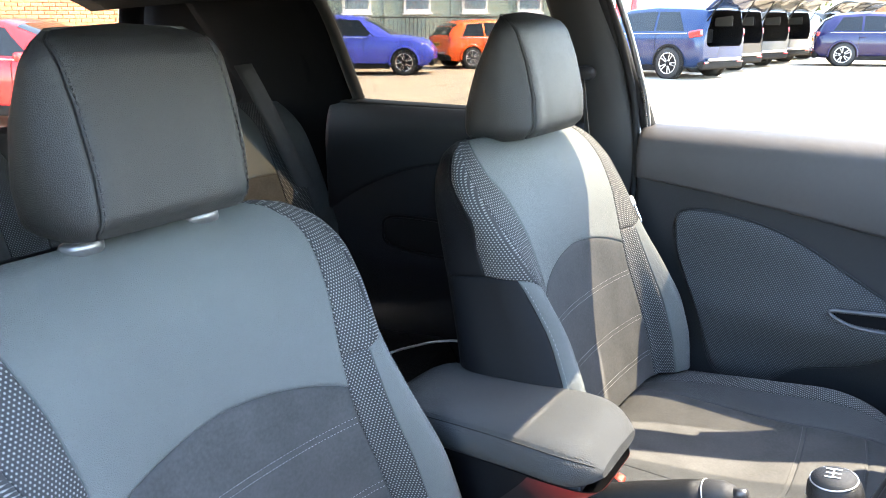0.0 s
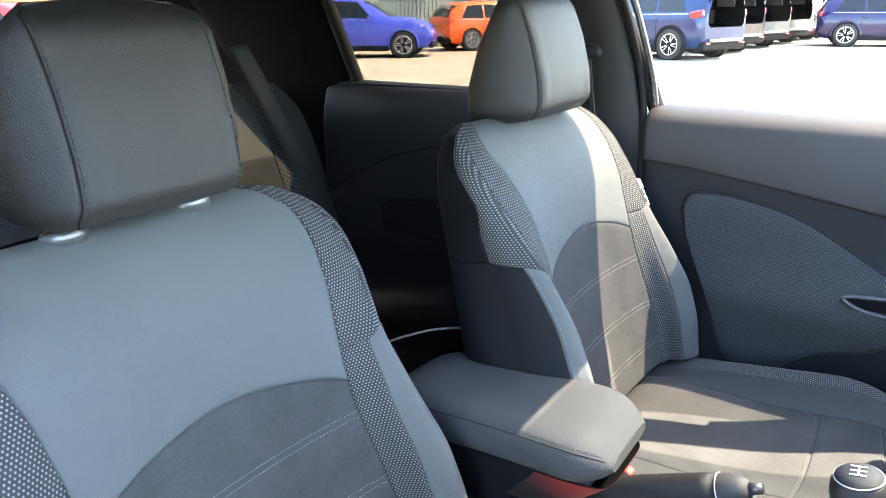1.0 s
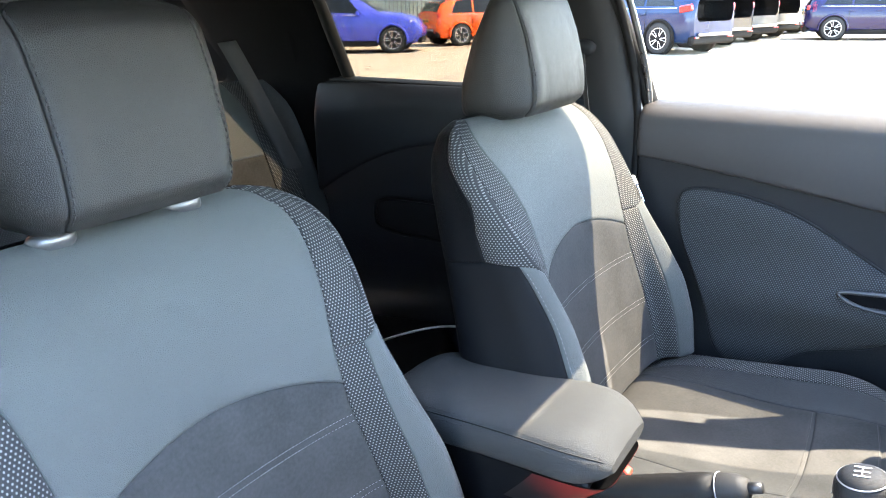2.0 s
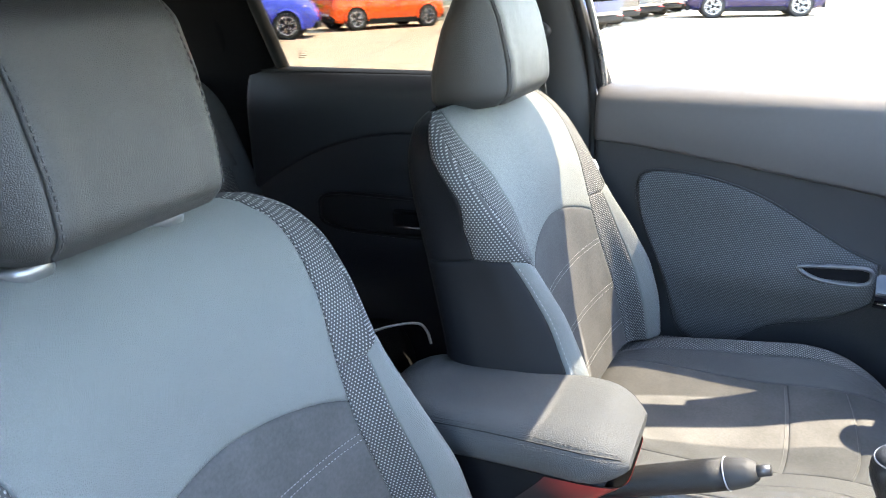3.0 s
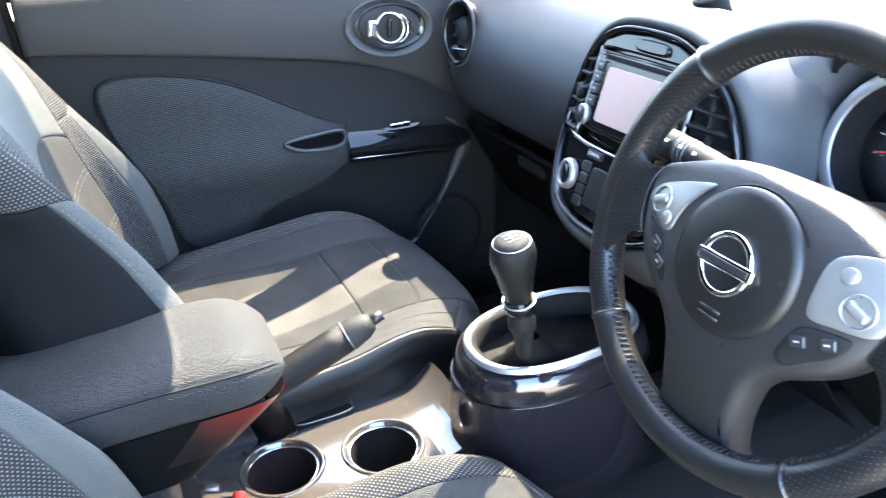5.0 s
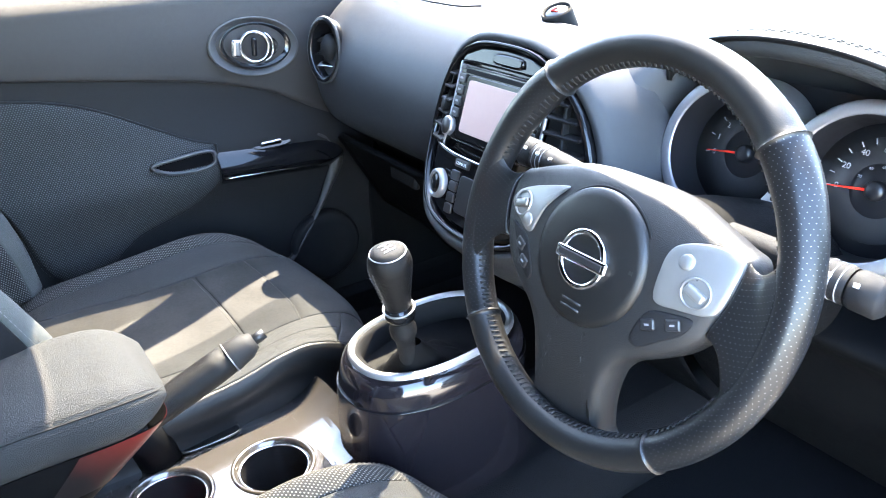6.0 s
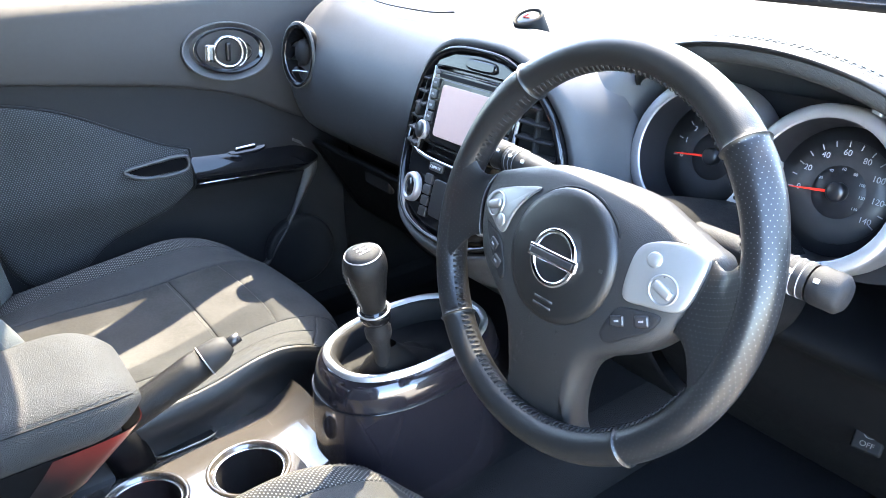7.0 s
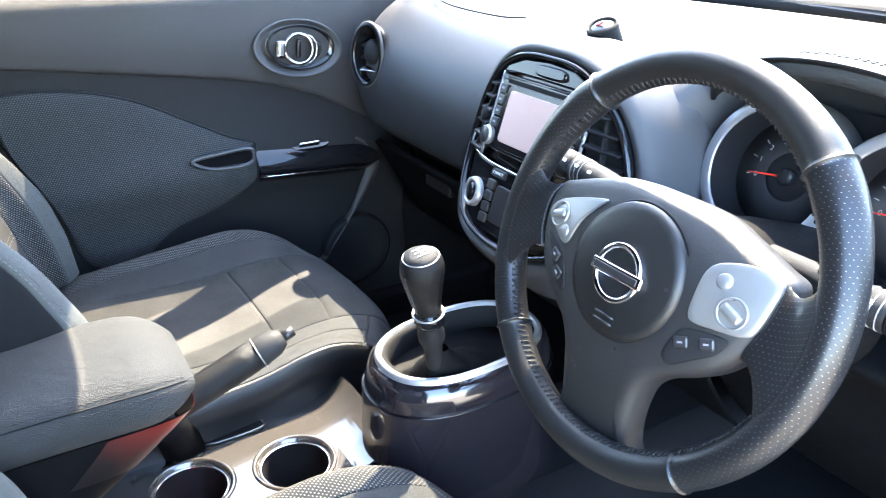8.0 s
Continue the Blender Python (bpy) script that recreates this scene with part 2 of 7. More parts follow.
def sheet(fn, us, vs, groove=0.0, thick=0.0, sides="uv", out=None, flat=None):
    """A surface fn(u, v) over the given steps, its borders rolled in by groove, with a back at thick; flat names two axes for a plain weave."""
    p = np.array([[fn(u, v) for v in vs] for u in us], float)
    du, dv = np.gradient(p, axis=0), np.gradient(p, axis=1)
    n = np.cross(du, dv)
    n /= np.linalg.norm(n, axis=2, keepdims=True) + 1e-12
    if out is not None and (n.mean((0, 1)) @ np.array(list(out), float)) < 0:
        n = -n
    if groove:
        depth = np.zeros(p.shape[:2])
        if "u" in sides:
            depth[0], depth[-1] = 1, 1
            depth[1], depth[-2] = np.maximum(depth[1], 0.3), np.maximum(depth[-2], 0.3)
        if "v" in sides:
            depth[:, 0], depth[:, -1] = 1, 1
            depth[:, 1], depth[:, -2] = np.maximum(depth[:, 1], 0.3), np.maximum(depth[:, -2], 0.3)
        p = p - n * (groove * depth)[..., None]
    lu = np.concatenate([np.zeros((1, p.shape[1])), np.cumsum(np.linalg.norm(np.diff(p, axis=0), axis=2), 0)])
    lv = np.concatenate([np.zeros((p.shape[0], 1)), np.cumsum(np.linalg.norm(np.diff(p, axis=1), axis=2), 1)], 1)
    lu = lu - lu[lu.shape[0] // 2][None]
    lv = np.repeat(lv.mean(0)[None], p.shape[0], 0)
    if flat:
        lu, lv = p[..., flat[0]], p[..., flat[1]]
    bm = bmesh.new()
    uvl = bm.loops.layers.uv.new("UVMap")
    nu, nv = p.shape[:2]
    vert = [[bm.verts.new(p[i, j]) for j in range(nv)] for i in range(nu)]
    for i in range(nu - 1):
        for j in range(nv - 1):
            ids = ((i, j), (i + 1, j), (i + 1, j + 1), (i, j + 1))
            try:
                f = bm.faces.new([vert[a][b] for a, b in ids])
            except ValueError:
                continue
            for loop, (a, b) in zip(f.loops, ids):
                loop[uvl].uv = (lu[a, b], lv[a, b])
    if thick:
        q = p - n * thick
        back = [[bm.verts.new(q[i, j]) for j in range(nv)] for i in range(nu)]
        for i in range(nu - 1):
            for j in range(nv - 1):
                bm.faces.new([back[a][b] for a, b in ((i, j), (i, j + 1), (i + 1, j + 1), (i + 1, j))])
        ring = [(i, 0) for i in range(nu)] + [(nu - 1, j) for j in range(1, nv)] + [(i, nv - 1) for i in range(nu - 2, -1, -1)] + [(0, j) for j in range(nv - 2, 0, -1)]
        for (a, b), (c, d) in zip(ring, ring[1:] + ring[:1]):
            bm.faces.new((vert[a][b], back[a][b], back[c][d], vert[c][d]))
    return bm


def curve(points, n, closed=False):
    """n points on a smooth line through the given ones."""
    p = np.array([list(q) for q in points], float)
    k = len(p)
    ext = np.vstack([p[-1:], p, p[:2]]) if closed else np.vstack([2 * p[0] - p[1], p, 2 * p[-1] - p[-2]])
    spans = k if closed else k - 1
    out = []
    for s in (np.arange(n) * spans / n if closed else np.linspace(0, spans, n)):
        i = min(int(s), spans - 1)
        t = s - i
        a, b, c, d = ext[i], ext[i + 1], ext[i + 2], ext[i + 3]
        out.append(0.5 * (2 * b + (c - a) * t + (2 * a - 5 * b + 4 * c - d) * t * t + (3 * b - a - 3 * c + d) * t ** 3))
    return [Vector(v) for v in out]


def tube(bm, path, radius, seg=8, closed=False, caps=True):
    """A round bar along a path; radius may be a list."""
    path = [Vector(p) for p in path]
    n = len(path)
    rad = list(radius) if hasattr(radius, "__len__") else [radius] * n
    up = None
    rings = []
    for i, p in enumerate(path):
        a = path[(i - 1) % n] if closed or i else path[0]
        b = path[(i + 1) % n] if closed or i < n - 1 else path[-1]
        t = (b - a).normalized()
        if up is None:
            up = t.orthogonal().normalized()
        up = (up - t * up.dot(t)).normalized()
        side = t.cross(up)
        rings.append([bm.verts.new(p + (up * math.cos(k * math.tau / seg) + side * math.sin(k * math.tau / seg)) * rad[i]) for k in range(seg)])
    for i in range(n if closed else n - 1):
        r, s = rings[i], rings[(i + 1) % n]
        for k in range(seg):
            bm.faces.new((r[k], r[(k + 1) % seg], s[(k + 1) % seg], s[k]))
    if caps and not closed:
        bm.faces.new(rings[0])
        bm.faces.new(rings[-1])
    return bm


def bar(path, radius, seg=8, closed=False):
    return tube(bmesh.new(), path, radius, seg, closed)


def turned(profile, m=Matrix(), seg=32, scale=(1, 1)):
    """A turned solid: profile of (radius, height) about the z axis of m."""
    bm = bmesh.new()
    rings = []
    for r, h in profile:
        if r < 1e-6:
            rings.append([bm.verts.new(m @ Vector((0, 0, h)))])
        else:
            rings.append([bm.verts.new(m @ Vector((r * scale[0] * math.cos(k * math.tau / seg), r * scale[1] * math.sin(k * math.tau / seg), h))) for k in range(seg)])
    for a, b in zip(rings, rings[1:]):
        for k in range(seg):
            q = [a[k % len(a)], a[(k + 1) % len(a)], b[(k + 1) % len(b)], b[k % len(b)]]
            q = list(dict.fromkeys(q))
            if len(q) > 2:
                bm.faces.new(q)
    return bm


def block(size, m=Matrix(), bevel=0.003, seg=2):
    """A box of that size, centred on m, with rounded edges."""
    bm = bmesh.new()
    bmesh.ops.create_cube(bm, size=1.0)
    bmesh.ops.scale(bm, vec=size, verts=bm.verts[:])
    if bevel:
        bmesh.ops.bevel(bm, geom=bm.edges[:], offset=min(bevel, min(size) * 0.45), segments=seg, affect="EDGES", profile=0.5)
    for e in bm.edges:
        if len(e.link_faces) == 2:
            a, b = (f.calc_area() for f in e.link_faces)
            if max(a, b) > 3 * min(a, b) and e.calc_face_angle(0.0) > 0.15:
                e.smooth = False
    bmesh.ops.transform(bm, matrix=m, verts=bm.verts[:])
    return bm


def slab(outline, thick, m=Matrix(), bevel=0.0, seg=2):
    """A plate: the outline in the xy plane of m, from z = -thick to 0, its upper edge rounded."""
    bm = bmesh.new()
    top = [bm.verts.new((p[0], p[1], 0)) for p in outline]
    f = bm.faces.new(top)
    f.normal_update()
    if f.normal.z < 0:
        f.normal_flip()
    r = bmesh.ops.extrude_face_region(bm, geom=[f])
    low = [v for v in r["geom"] if isinstance(v, bmesh.types.BMVert)]
    bmesh.ops.translate(bm, vec=(0, 0, -thick), verts=low)
    bmesh.ops.recalc_face_normals(bm, faces=bm.faces[:])
    if bevel:
        es = [e for e in bm.edges if all(abs(v.co.z) < 1e-7 for v in e.verts)]
        bmesh.ops.bevel(bm, geom=es, offset=bevel, segments=seg, affect="EDGES", profile=0.5)
    for e in bm.edges:
        if len(e.link_faces) == 2:
            a, b = (f.calc_area() for f in e.link_faces)
            if max(a, b) > 3 * min(a, b) and e.calc_face_angle(0.0) > 0.15:
                e.smooth = False
    bmesh.ops.transform(bm, matrix=m, verts=bm.verts[:])
    return bm


def oval(rx, ry, n=40, power=2.0, cx=0.0, cy=0.0):
    out = []
    for k in range(n):
        c, s = math.cos(k * math.tau / n), math.sin(k * math.tau / n)
        out.append((cx + rx * math.copysign(abs(c) ** (2 / power), c), cy + ry * math.copysign(abs(s) ** (2 / power), s)))
    return out


def join(*bms):
    """Several bmeshes as one."""
    out = bms[0]
    for b in bms[1:]:
        me = bpy.data.meshes.new("join")
        b.to_mesh(me)
        b.free()
        out.from_mesh(me)
        bpy.data.meshes.remove(me)
    return out


def stitches(path, parent, mat=THREAD, length=0.0042, gap=0.0026, radius=0.0006, label=""):
    """Thread along a seam: one short raised stitch after another."""
    path = [Vector(p) for p in path]
    bm = bmesh.new()
    at = np.concatenate([[0], np.cumsum([(b - a).length for a, b in zip(path, path[1:])])])
    pts = np.array([list(p) for p in path])

    def where(s):
        return Vector([np.interp(s, at, pts[:, k]) for k in range(3)])

    s = 0.0
    while s + length < at[-1]:
        tube(bm, [where(s), where(s + length * 0.5), where(s + length)], [radius * 0.5, radius, radius * 0.5], 4)
        s += length + gap
    ob = part("stitching", bm, mat, parent, label)
    ob["kind"] = "stuff"
    return ob


def frame_of(origin, normal, up=(0, 0, 1)):
    """A pose whose z axis is the normal, and whose y axis leans to up."""
    z = Vector(normal).normalized()
    x = Vector(up).cross(z).normalized()
    y = z.cross(x)
    return Matrix.Translation(origin) @ Matrix((x, y, z)).transposed().to_4x4()


def words(text, size, m, mat, parent, name="lettering"):
    """Printed characters, 0.3 mm proud."""
    cu = bpy.data.curves.new(name, "FONT")
    cu.body, cu.size, cu.align_x, cu.align_y, cu.extrude = text, size, "CENTER", "CENTER", 0.0002
    tmp = bpy.data.objects.new(name, cu)
    scene.collection.objects.link(tmp)
    me = bpy.data.meshes.new_from_object(tmp.evaluated_get(bpy.context.evaluated_depsgraph_get()))
    bpy.data.objects.remove(tmp)
    me.transform(m)
    me.materials.append(mat)
    ob = new(name, me)
    ob.parent = parent
    ob.matrix_parent_inverse = Matrix.Translation(-Vector(parent.location))
    return ob

# ---- seats ----
COLLAR = material("satin_collar", (0.11, 0.11, 0.115), 0.35, metal=0.7)
REC = radians(9.5)
SEAT_UP, SEAT_OUT = Vector((0, -math.sin(REC), math.cos(REC))), Vector((0, math.cos(REC), math.sin(REC)))
VTOP = 0.55
V_AT = (0.0, 0.08, 0.16, 0.24, 0.31, 0.39, 0.455, 0.505, 0.535, 0.55)
BACK_W0 = (0.030, 0.022, 0.012, 0.006, 0.003, -0.003, -0.018, -0.044, -0.068, -0.092)
SEAM1 = ((0.212, 0.202, 0.186, 0.172, 0.172, 0.184, 0.196, 0.204, 0.182, 0.156), (0.046, 0.044, 0.038, 0.028, 0.020, 0.008, -0.014, -0.046, -0.071, -0.093))
SEAM2 = ((0.230, 0.222, 0.212, 0.204, 0.208, 0.224, 0.234, 0.228, 0.198, 0.162), (0.082, 0.084, 0.076, 0.056, 0.036, 0.010, -0.018, -0.050, -0.074, -0.0935))
RIDGE = ((0.266, 0.262, 0.248, 0.232, 0.232, 0.256, 0.266, 0.250, 0.210, 0.168), (0.100, 0.106, 0.100, 0.074, 0.040, 0.002, -0.028, -0.056, -0.078, -0.094))
SIDE = ((0.300, 0.298, 0.286, 0.268, 0.262, 0.266, 0.268, 0.252, 0.214, 0.170), (0.020, 0.024, 0.018, 0.004, -0.014, -0.038, -0.056, -0.074, -0.085, -0.095))
REAR = ((0.270, 0.270, 0.262, 0.250, 0.238, 0.226, 0.214, 0.200, 0.178, 0.15), (-0.090, -0.095, -0.098, -0.104, -0.112, -0.122, -0.130, -0.130, -0.122, -0.108))
REAR0 = (-0.11, -0.115, -0.12, -0.122, -0.128, -0.140, -0.152, -0.155, -0.144, -0.116)


def spline_knots(k, s):
    """A smooth line through the knots k at s, which counts them."""
    i = max(0, min(int(s), len(k) - 2))
    t = s - i
    b, c = k[i], k[i + 1]
    a = k[i - 1] if i else (-k[1][0], k[1][1])
    d = k[i + 2] if i + 2 < len(k) else (-k[-2][0], k[-2][1])
    return tuple(0.5 * (2 * q + (r - p) * t + (2 * p - 5 * q + 4 * r - e) * t * t + (3 * q - p - 3 * r + e) * t ** 3) for p, q, r, e in zip(a, b, c, d))


def smooth_at(table, v):
    """A smooth reading of a table over V_AT."""
    h = 0.018
    return sum(np.interp(v + o, V_AT, table) for o in (-h, -h / 2, 0, h / 2, h)) / 5 if v < 0.525 else float(np.interp(v, V_AT, table))


def back_point(s, v):
    """A point of the backrest: s counts the seams from the middle outwards and round to the rear, v is metres up the back."""
    sign, a = (1, s) if s >= 0 else (-1, -s)
    if a > 7:
        a, sign = 14 - a, -sign
    w0 = smooth_at(BACK_W0, v)
    x1, w1 = (smooth_at(q, v) for q in SEAM1)
    k = [(0, w0), (x1 * 0.55, w0 * 0.75 + w1 * 0.25), (x1, w1)]
    k += [(smooth_at(q[0], v), smooth_at(q[1], v)) for q in (SEAM2, RIDGE, SIDE, REAR)]
    k.append((0, smooth_at(REAR0, v)))
    x, w = spline_knots(k, a)
    return Vector((sign * x, 0, 0)) + SEAT_UP * v + SEAT_OUT * w


def arch(s):
    """Height of the insert's arched upper edge."""
    return 0.272 + 0.042 * max(0.0, 1 - (abs(s) / 2.0) ** 1.6)


def grid(a, b, n):
    return [a + (b - a) * i / n for i in range(n + 1)]


def span(a, b, n, edge=0.03):
    return [a + (b - a) * x for x in steps(n, edge)]


def low_edge(s):
    """Height of the shoulder cloth's lower edge, rising towards the rear of the side."""
    return 0.312 + 0.03 * max(0.0, min(1.0, (abs(s) - 3.0) / 2.1))


def cloth_edge(v):
    """How far round the side the shoulder cloth reaches at each height."""
    return float(np.interp(v, (0.33, 0.385, 0.43, 0.455, 0.475, 0.49), (5.1, 5.0, 4.65, 4.75, 4.9, 5.0)))


def front_seat(place, label, lift=0.0, squat=1.0, head_shift=0.0, head_grow=1.0):
    """A front seat; lift raises the insert's arch, squat lowers the shoulders."""
    seat = thing("front_seat", label, "car seat", place, "front seats")
    o = Vector(place)

    def on_back(s, v):
        return o + back_point(s, v) - SEAT_UP * max(0.0, v - 0.39) * (1 - squat)

    top_of = lambda s: arch(s) + lift
    part("backrest_shell", sheet(on_back, grid(5.9, 8.1, 24), span(0, VTOP, 24), 0.002, out=(0, -1, 0)), PLASTIC, seat, "black plastic seat back")
    part("upper_panel", sheet(lambda s, t: on_back(s, top_of(s) + t * (VTOP - top_of(s))), span(-2, 2, 40, 0.012), span(0, 1, 34, 0.02), 0.0035, out=SEAT_OUT), LEATHER, seat, "grained black leather")
    insert = part("insert", sheet(lambda s, t: on_back(s, t * top_of(s)), span(-2, 2, 40, 0.012), span(0, 1, 26, 0.02), 0.0035, out=SEAT_OUT), SUEDE, seat, "charcoal suede insert")
    for k in (0.225, 0.13, 0.05):
        for d in (0, 0.008):
            row = [on_back(s, k + d) + SEAT_OUT * 0.0006 for s in grid(-1.93, 1.93, 60)]
            stitches(row, insert, THREAD_LIGHT, 0.003, 0.002, 0.0005)
    for sg in (-1, 1):
        part("mesh_strip", sheet(lambda s, v: on_back(sg * s, v), span(2, 3, 10, 0.05), span(0, 0.312, 28, 0.02), 0.0025, out=SEAT_OUT), CLOTH, seat, "black dotted cloth")
        part("shoulder_panel", sheet(lambda s, t: on_back(sg * s, low_edge(s) + t * (VTOP - low_edge(s))), span(2, 3.45, 16, 0.02), span(0, 1, 30, 0.02), 0.0025, out=SEAT_OUT, flat=(0, 2)), CLOTH, seat, "black dotted cloth")

        def outer_cloth(a, t):
            s = 3.45 + a * (cloth_edge(low_edge(3.45 + a * 1.65) + t * 0.208) - 3.45)
            low = low_edge(3.45 + a * 1.65)
            return on_back(sg * s, low + t * (VTOP - low))

        part("shoulder_panel", sheet(outer_cloth, span(0, 1, 16, 0.02), span(0, 1, 40, 0.02), 0.0025, out=(sg, 0.6, 0), flat=(1, 2)), CLOTH, seat, "black dotted cloth")
        part("bolster", sheet(lambda s, t: on_back(sg * s, t * low_edge(s)), span(3, 4.35, 14, 0.05), span(0, 1, 26, 0.02), 0.0025, out=SEAT_OUT), LEATHER, seat, "grained black leather")
        part("side_panel", sheet(lambda s, t: on_back(sg * s, t * low_edge(s)), span(4.35, 6, 14, 0.03), span(0, 1, 26, 0.02), 0.0025, out=(sg, 0, 0)), VINYL, seat, "matt black side")

        def outer_side(a, t):
            low = low_edge(5.1)
            v = low + t * (VTOP - low)
            e = cloth_edge(v)
            return on_back(sg * (e + a * (6.02 - e)), v)

        part("shoulder_side", sheet(outer_side, span(0, 1, 10, 0.03), span(0, 1, 30, 0.02), 0.002, out=(sg, 0, 0)), VINYL, seat)
        for k in (4.20, 4.28):
            stitches([on_back(sg * k, f * low_edge(k)) + Vector((sg * 0.0006, 0.0006, 0)) for f in grid(0.02, 0.985, 60)], seat, THREAD_LIGHT if k > 4.25 else THREAD, 0.0042, 0.003, 0.0006)
        stitches([on_back(sg * 1.97, v) + SEAT_OUT * 0.0008 for v in grid(0.02, 0.525, 60)], seat, THREAD, 0.003, 0.003, 0.0005)
        stitches([on_back(sg * 3.36, v) + SEAT_OUT * 0.0010 for v in grid(0.325, 0.53, 50)], seat, THREAD_DARK, 0.003, 0.003, 0.0006)

    # cushion
    prof = curve([(0, -0.03), (0.04, -0.006), (0.12, 0.0), (0.28, -0.004), (0.40, 0.006), (0.48, 0.002), (0.535, -0.022), (0.558, -0.065), (0.548, -0.12), (0.52, -0.16)], 81)

    def cushion_point(s, t):
        f = t * 80
        i = min(int(f), 79)
        p = prof[i].lerp(prof[i + 1], f - i)
        y, z = p[0], p[1]
        sign, a = (1, s) if s >= 0 else (-1, -s)
        hump = max(0.0, 1 - ((y - 0.35) / (0.30 if y < 0.35 else 0.20)) ** 2) * (1.0 if s < 0 else 0.30)
        lift = 1 - max(0.0, min(1.0, (t - 0.66) / 0.14))
        k = [(0, 0), (0.085, 0.001), (0.155, 0.006 * lift), (0.206, 0.034 * hump), (0.240, 0.046 * hump), (0.272, -0.006), (0.262, -0.13 * max(0.25, lift))]
        x, h = spline_knots(k, a)
        y -= (0.050 if s < 0 else 0.075) * (x / 0.272) ** 2.4 * max(0.0, min(1.0, (y - 0.15) / 0.33)) ** 1.5
        wide = 1.0 if s < 0 else 0.86 - 0.10 * max(0.0, min(1.0, (y - 0.15) / 0.25)) - (0.08 if a > 5.2 else 0)
        return o + Vector((sign * x * wide * (1 - 0.05 * max(0.0, (y - 0.30) / 0.2)), y, z + h))

    for a, b, e in ((0.0, 0.385, 12), (0.385, 0.495, 8), (0.495, 1.0, 24)):
        part("cushion_panel", sheet(cushion_point, span(-2, 2, 34, 0.012), span(a, b, e, 0.03), 0.003, out=(0, 0.4, 1)), SUEDE, seat, "charcoal suede")
    for t in (0.380, 0.490):
        stitches([cushion_point(s, t) + Vector((0, 0, 0.0006)) for s in grid(-1.9, 1.9, 50)], seat, THREAD, 0.003, 0.002, 0.0005)
    for sg in (-1, 1):
        part("cushion_bolster", sheet(lambda s, t: cushion_point(sg * s, t), span(2, 3.05, 10, 0.05), span(0, 0.62, 30, 0.02), 0.0025, out=(0, 0, 1)), LEATHER_DARK, seat, "smooth black leather")
        part("cushion_mesh", sheet(lambda s, t: cushion_point(sg * s, t), span(3.05, 4.5, 12, 0.04), span(0, 0.62, 30, 0.02), 0.0025, out=(0, 0, 1)), CLOTH if sg < 0 else LEATHER_DARK, seat, "black dotted cloth" if sg < 0 else "grained black leather")
        part("cushion_mesh", sheet(lambda s, t: cushion_point(sg * s, t), span(2, 4.5, 18, 0.03), span(0.62, 0.74, 10, 0.05), 0.0025, out=(0, 0.5, 1)), CLOTH if sg < 0 else LEATHER_DARK, seat, "black dotted cloth" if sg < 0 else "grained black leather")
        part("cushion_front", sheet(lambda s, t: cushion_point(sg * s, t), span(2, 4.5, 16, 0.03), span(0.74, 1.0, 14, 0.03), 0.0025, out=(0, 1, 0.3)), LEATHER_DARK, seat)
        part("cushion_side", sheet(lambda s, t: cushion_point(sg * s, t), span(4.5, 6, 10, 0.04), span(0, 1.0, 40, 0.02), 0.0025, out=(sg, 0, 0)), LEATHER_SOFT, seat, "stitched black leather")
        stitches([cushion_point(sg * 4.6, t) + Vector((sg * 0.0012, 0, 0.0006)) for t in grid(0.02, 0.72, 70)], seat, THREAD, 0.0042, 0.003, 0.0006)
    part("seat_base", block((0.42, 0.40, 0.14), Matrix.Translation(o + Vector((0, 0.24, -0.17))), 0.02), PLASTIC, seat)
    for sg in (-1, 1):
        part("seat_rail", block((0.04, 0.46, 0.07), Matrix.Translation(o + Vector((sg * 0.19, 0.22, -0.265))), 0.006), STEEL, seat)
        part("hinge_cover", block((0.03, 0.12, 0.10), Matrix.Translation(o + Vector((sg * 0.245, -0.02, -0.03))), 0.014, 3), PLASTIC, seat)

    # headrest
    H_AT = (0.0, 0.03, 0.10, 0.30, 0.60, 0.85, 0.95, 1.0)
    HW = (0.098, 0.114, 0.126, 0.132, 0.130, 0.119, 0.104, 0.080)
    WF = (0.012, 0.028, 0.036, 0.040, 0.036, 0.026, 0.012, -0.010)
    WB = (-0.066, -0.086, -0.094, -0.084, -0.058, -0.030, -0.022, -0.016)

    def head_point(s, h):
        sign, a = (1, s) if s >= 0 else (-1, -s)
        if a > 5:
            a, sign = 10 - a, -sign
        hw, wf, wb = (sum(float(np.interp(h + e, H_AT, q)) for e in (-0.03, -0.015, 0, 0.015, 0.03)) / 5 for q in (HW, WF, WB))
        sx = min(0.094, hw - 0.012)
        k = [(0, wf), (sx * 0.6, wf - 0.001), (sx, wf - 0.007), (hw - 0.004, wf * 0.55 + wb * 0.45), (hw - 0.022, wb + 0.008), (0, wb)]
        x, w = spline_knots(k, a)
        return o + Vector((head_shift + sign * x * head_grow, 0, 0)) + SEAT_UP * (0.524 + h * 0.204) + SEAT_OUT * (w * head_grow - 0.040)

    hs = [0.0, 0.006, 0.02, 0.035, 0.05, 0.075, 0.1, 0.15, 0.2, 0.3, 0.4, 0.5, 0.6, 0.7, 0.78, 0.82, 0.85, 0.88, 0.91, 0.935, 0.955, 0.97, 0.982, 0.992, 1.0]
    head = part("headrest", sheet(head_point, span(-2, 2, 26, 0.015), hs, 0.003, sides="u", out=SEAT_OUT), HEAD_LEATHER, seat, "black leather headrest front")
    part("headrest_wrap", sheet(head_point, span(2, 8, 40, 0.015), hs, 0.003, sides="u", out=(0, -1, 0)), HEAD_LEATHER, head)
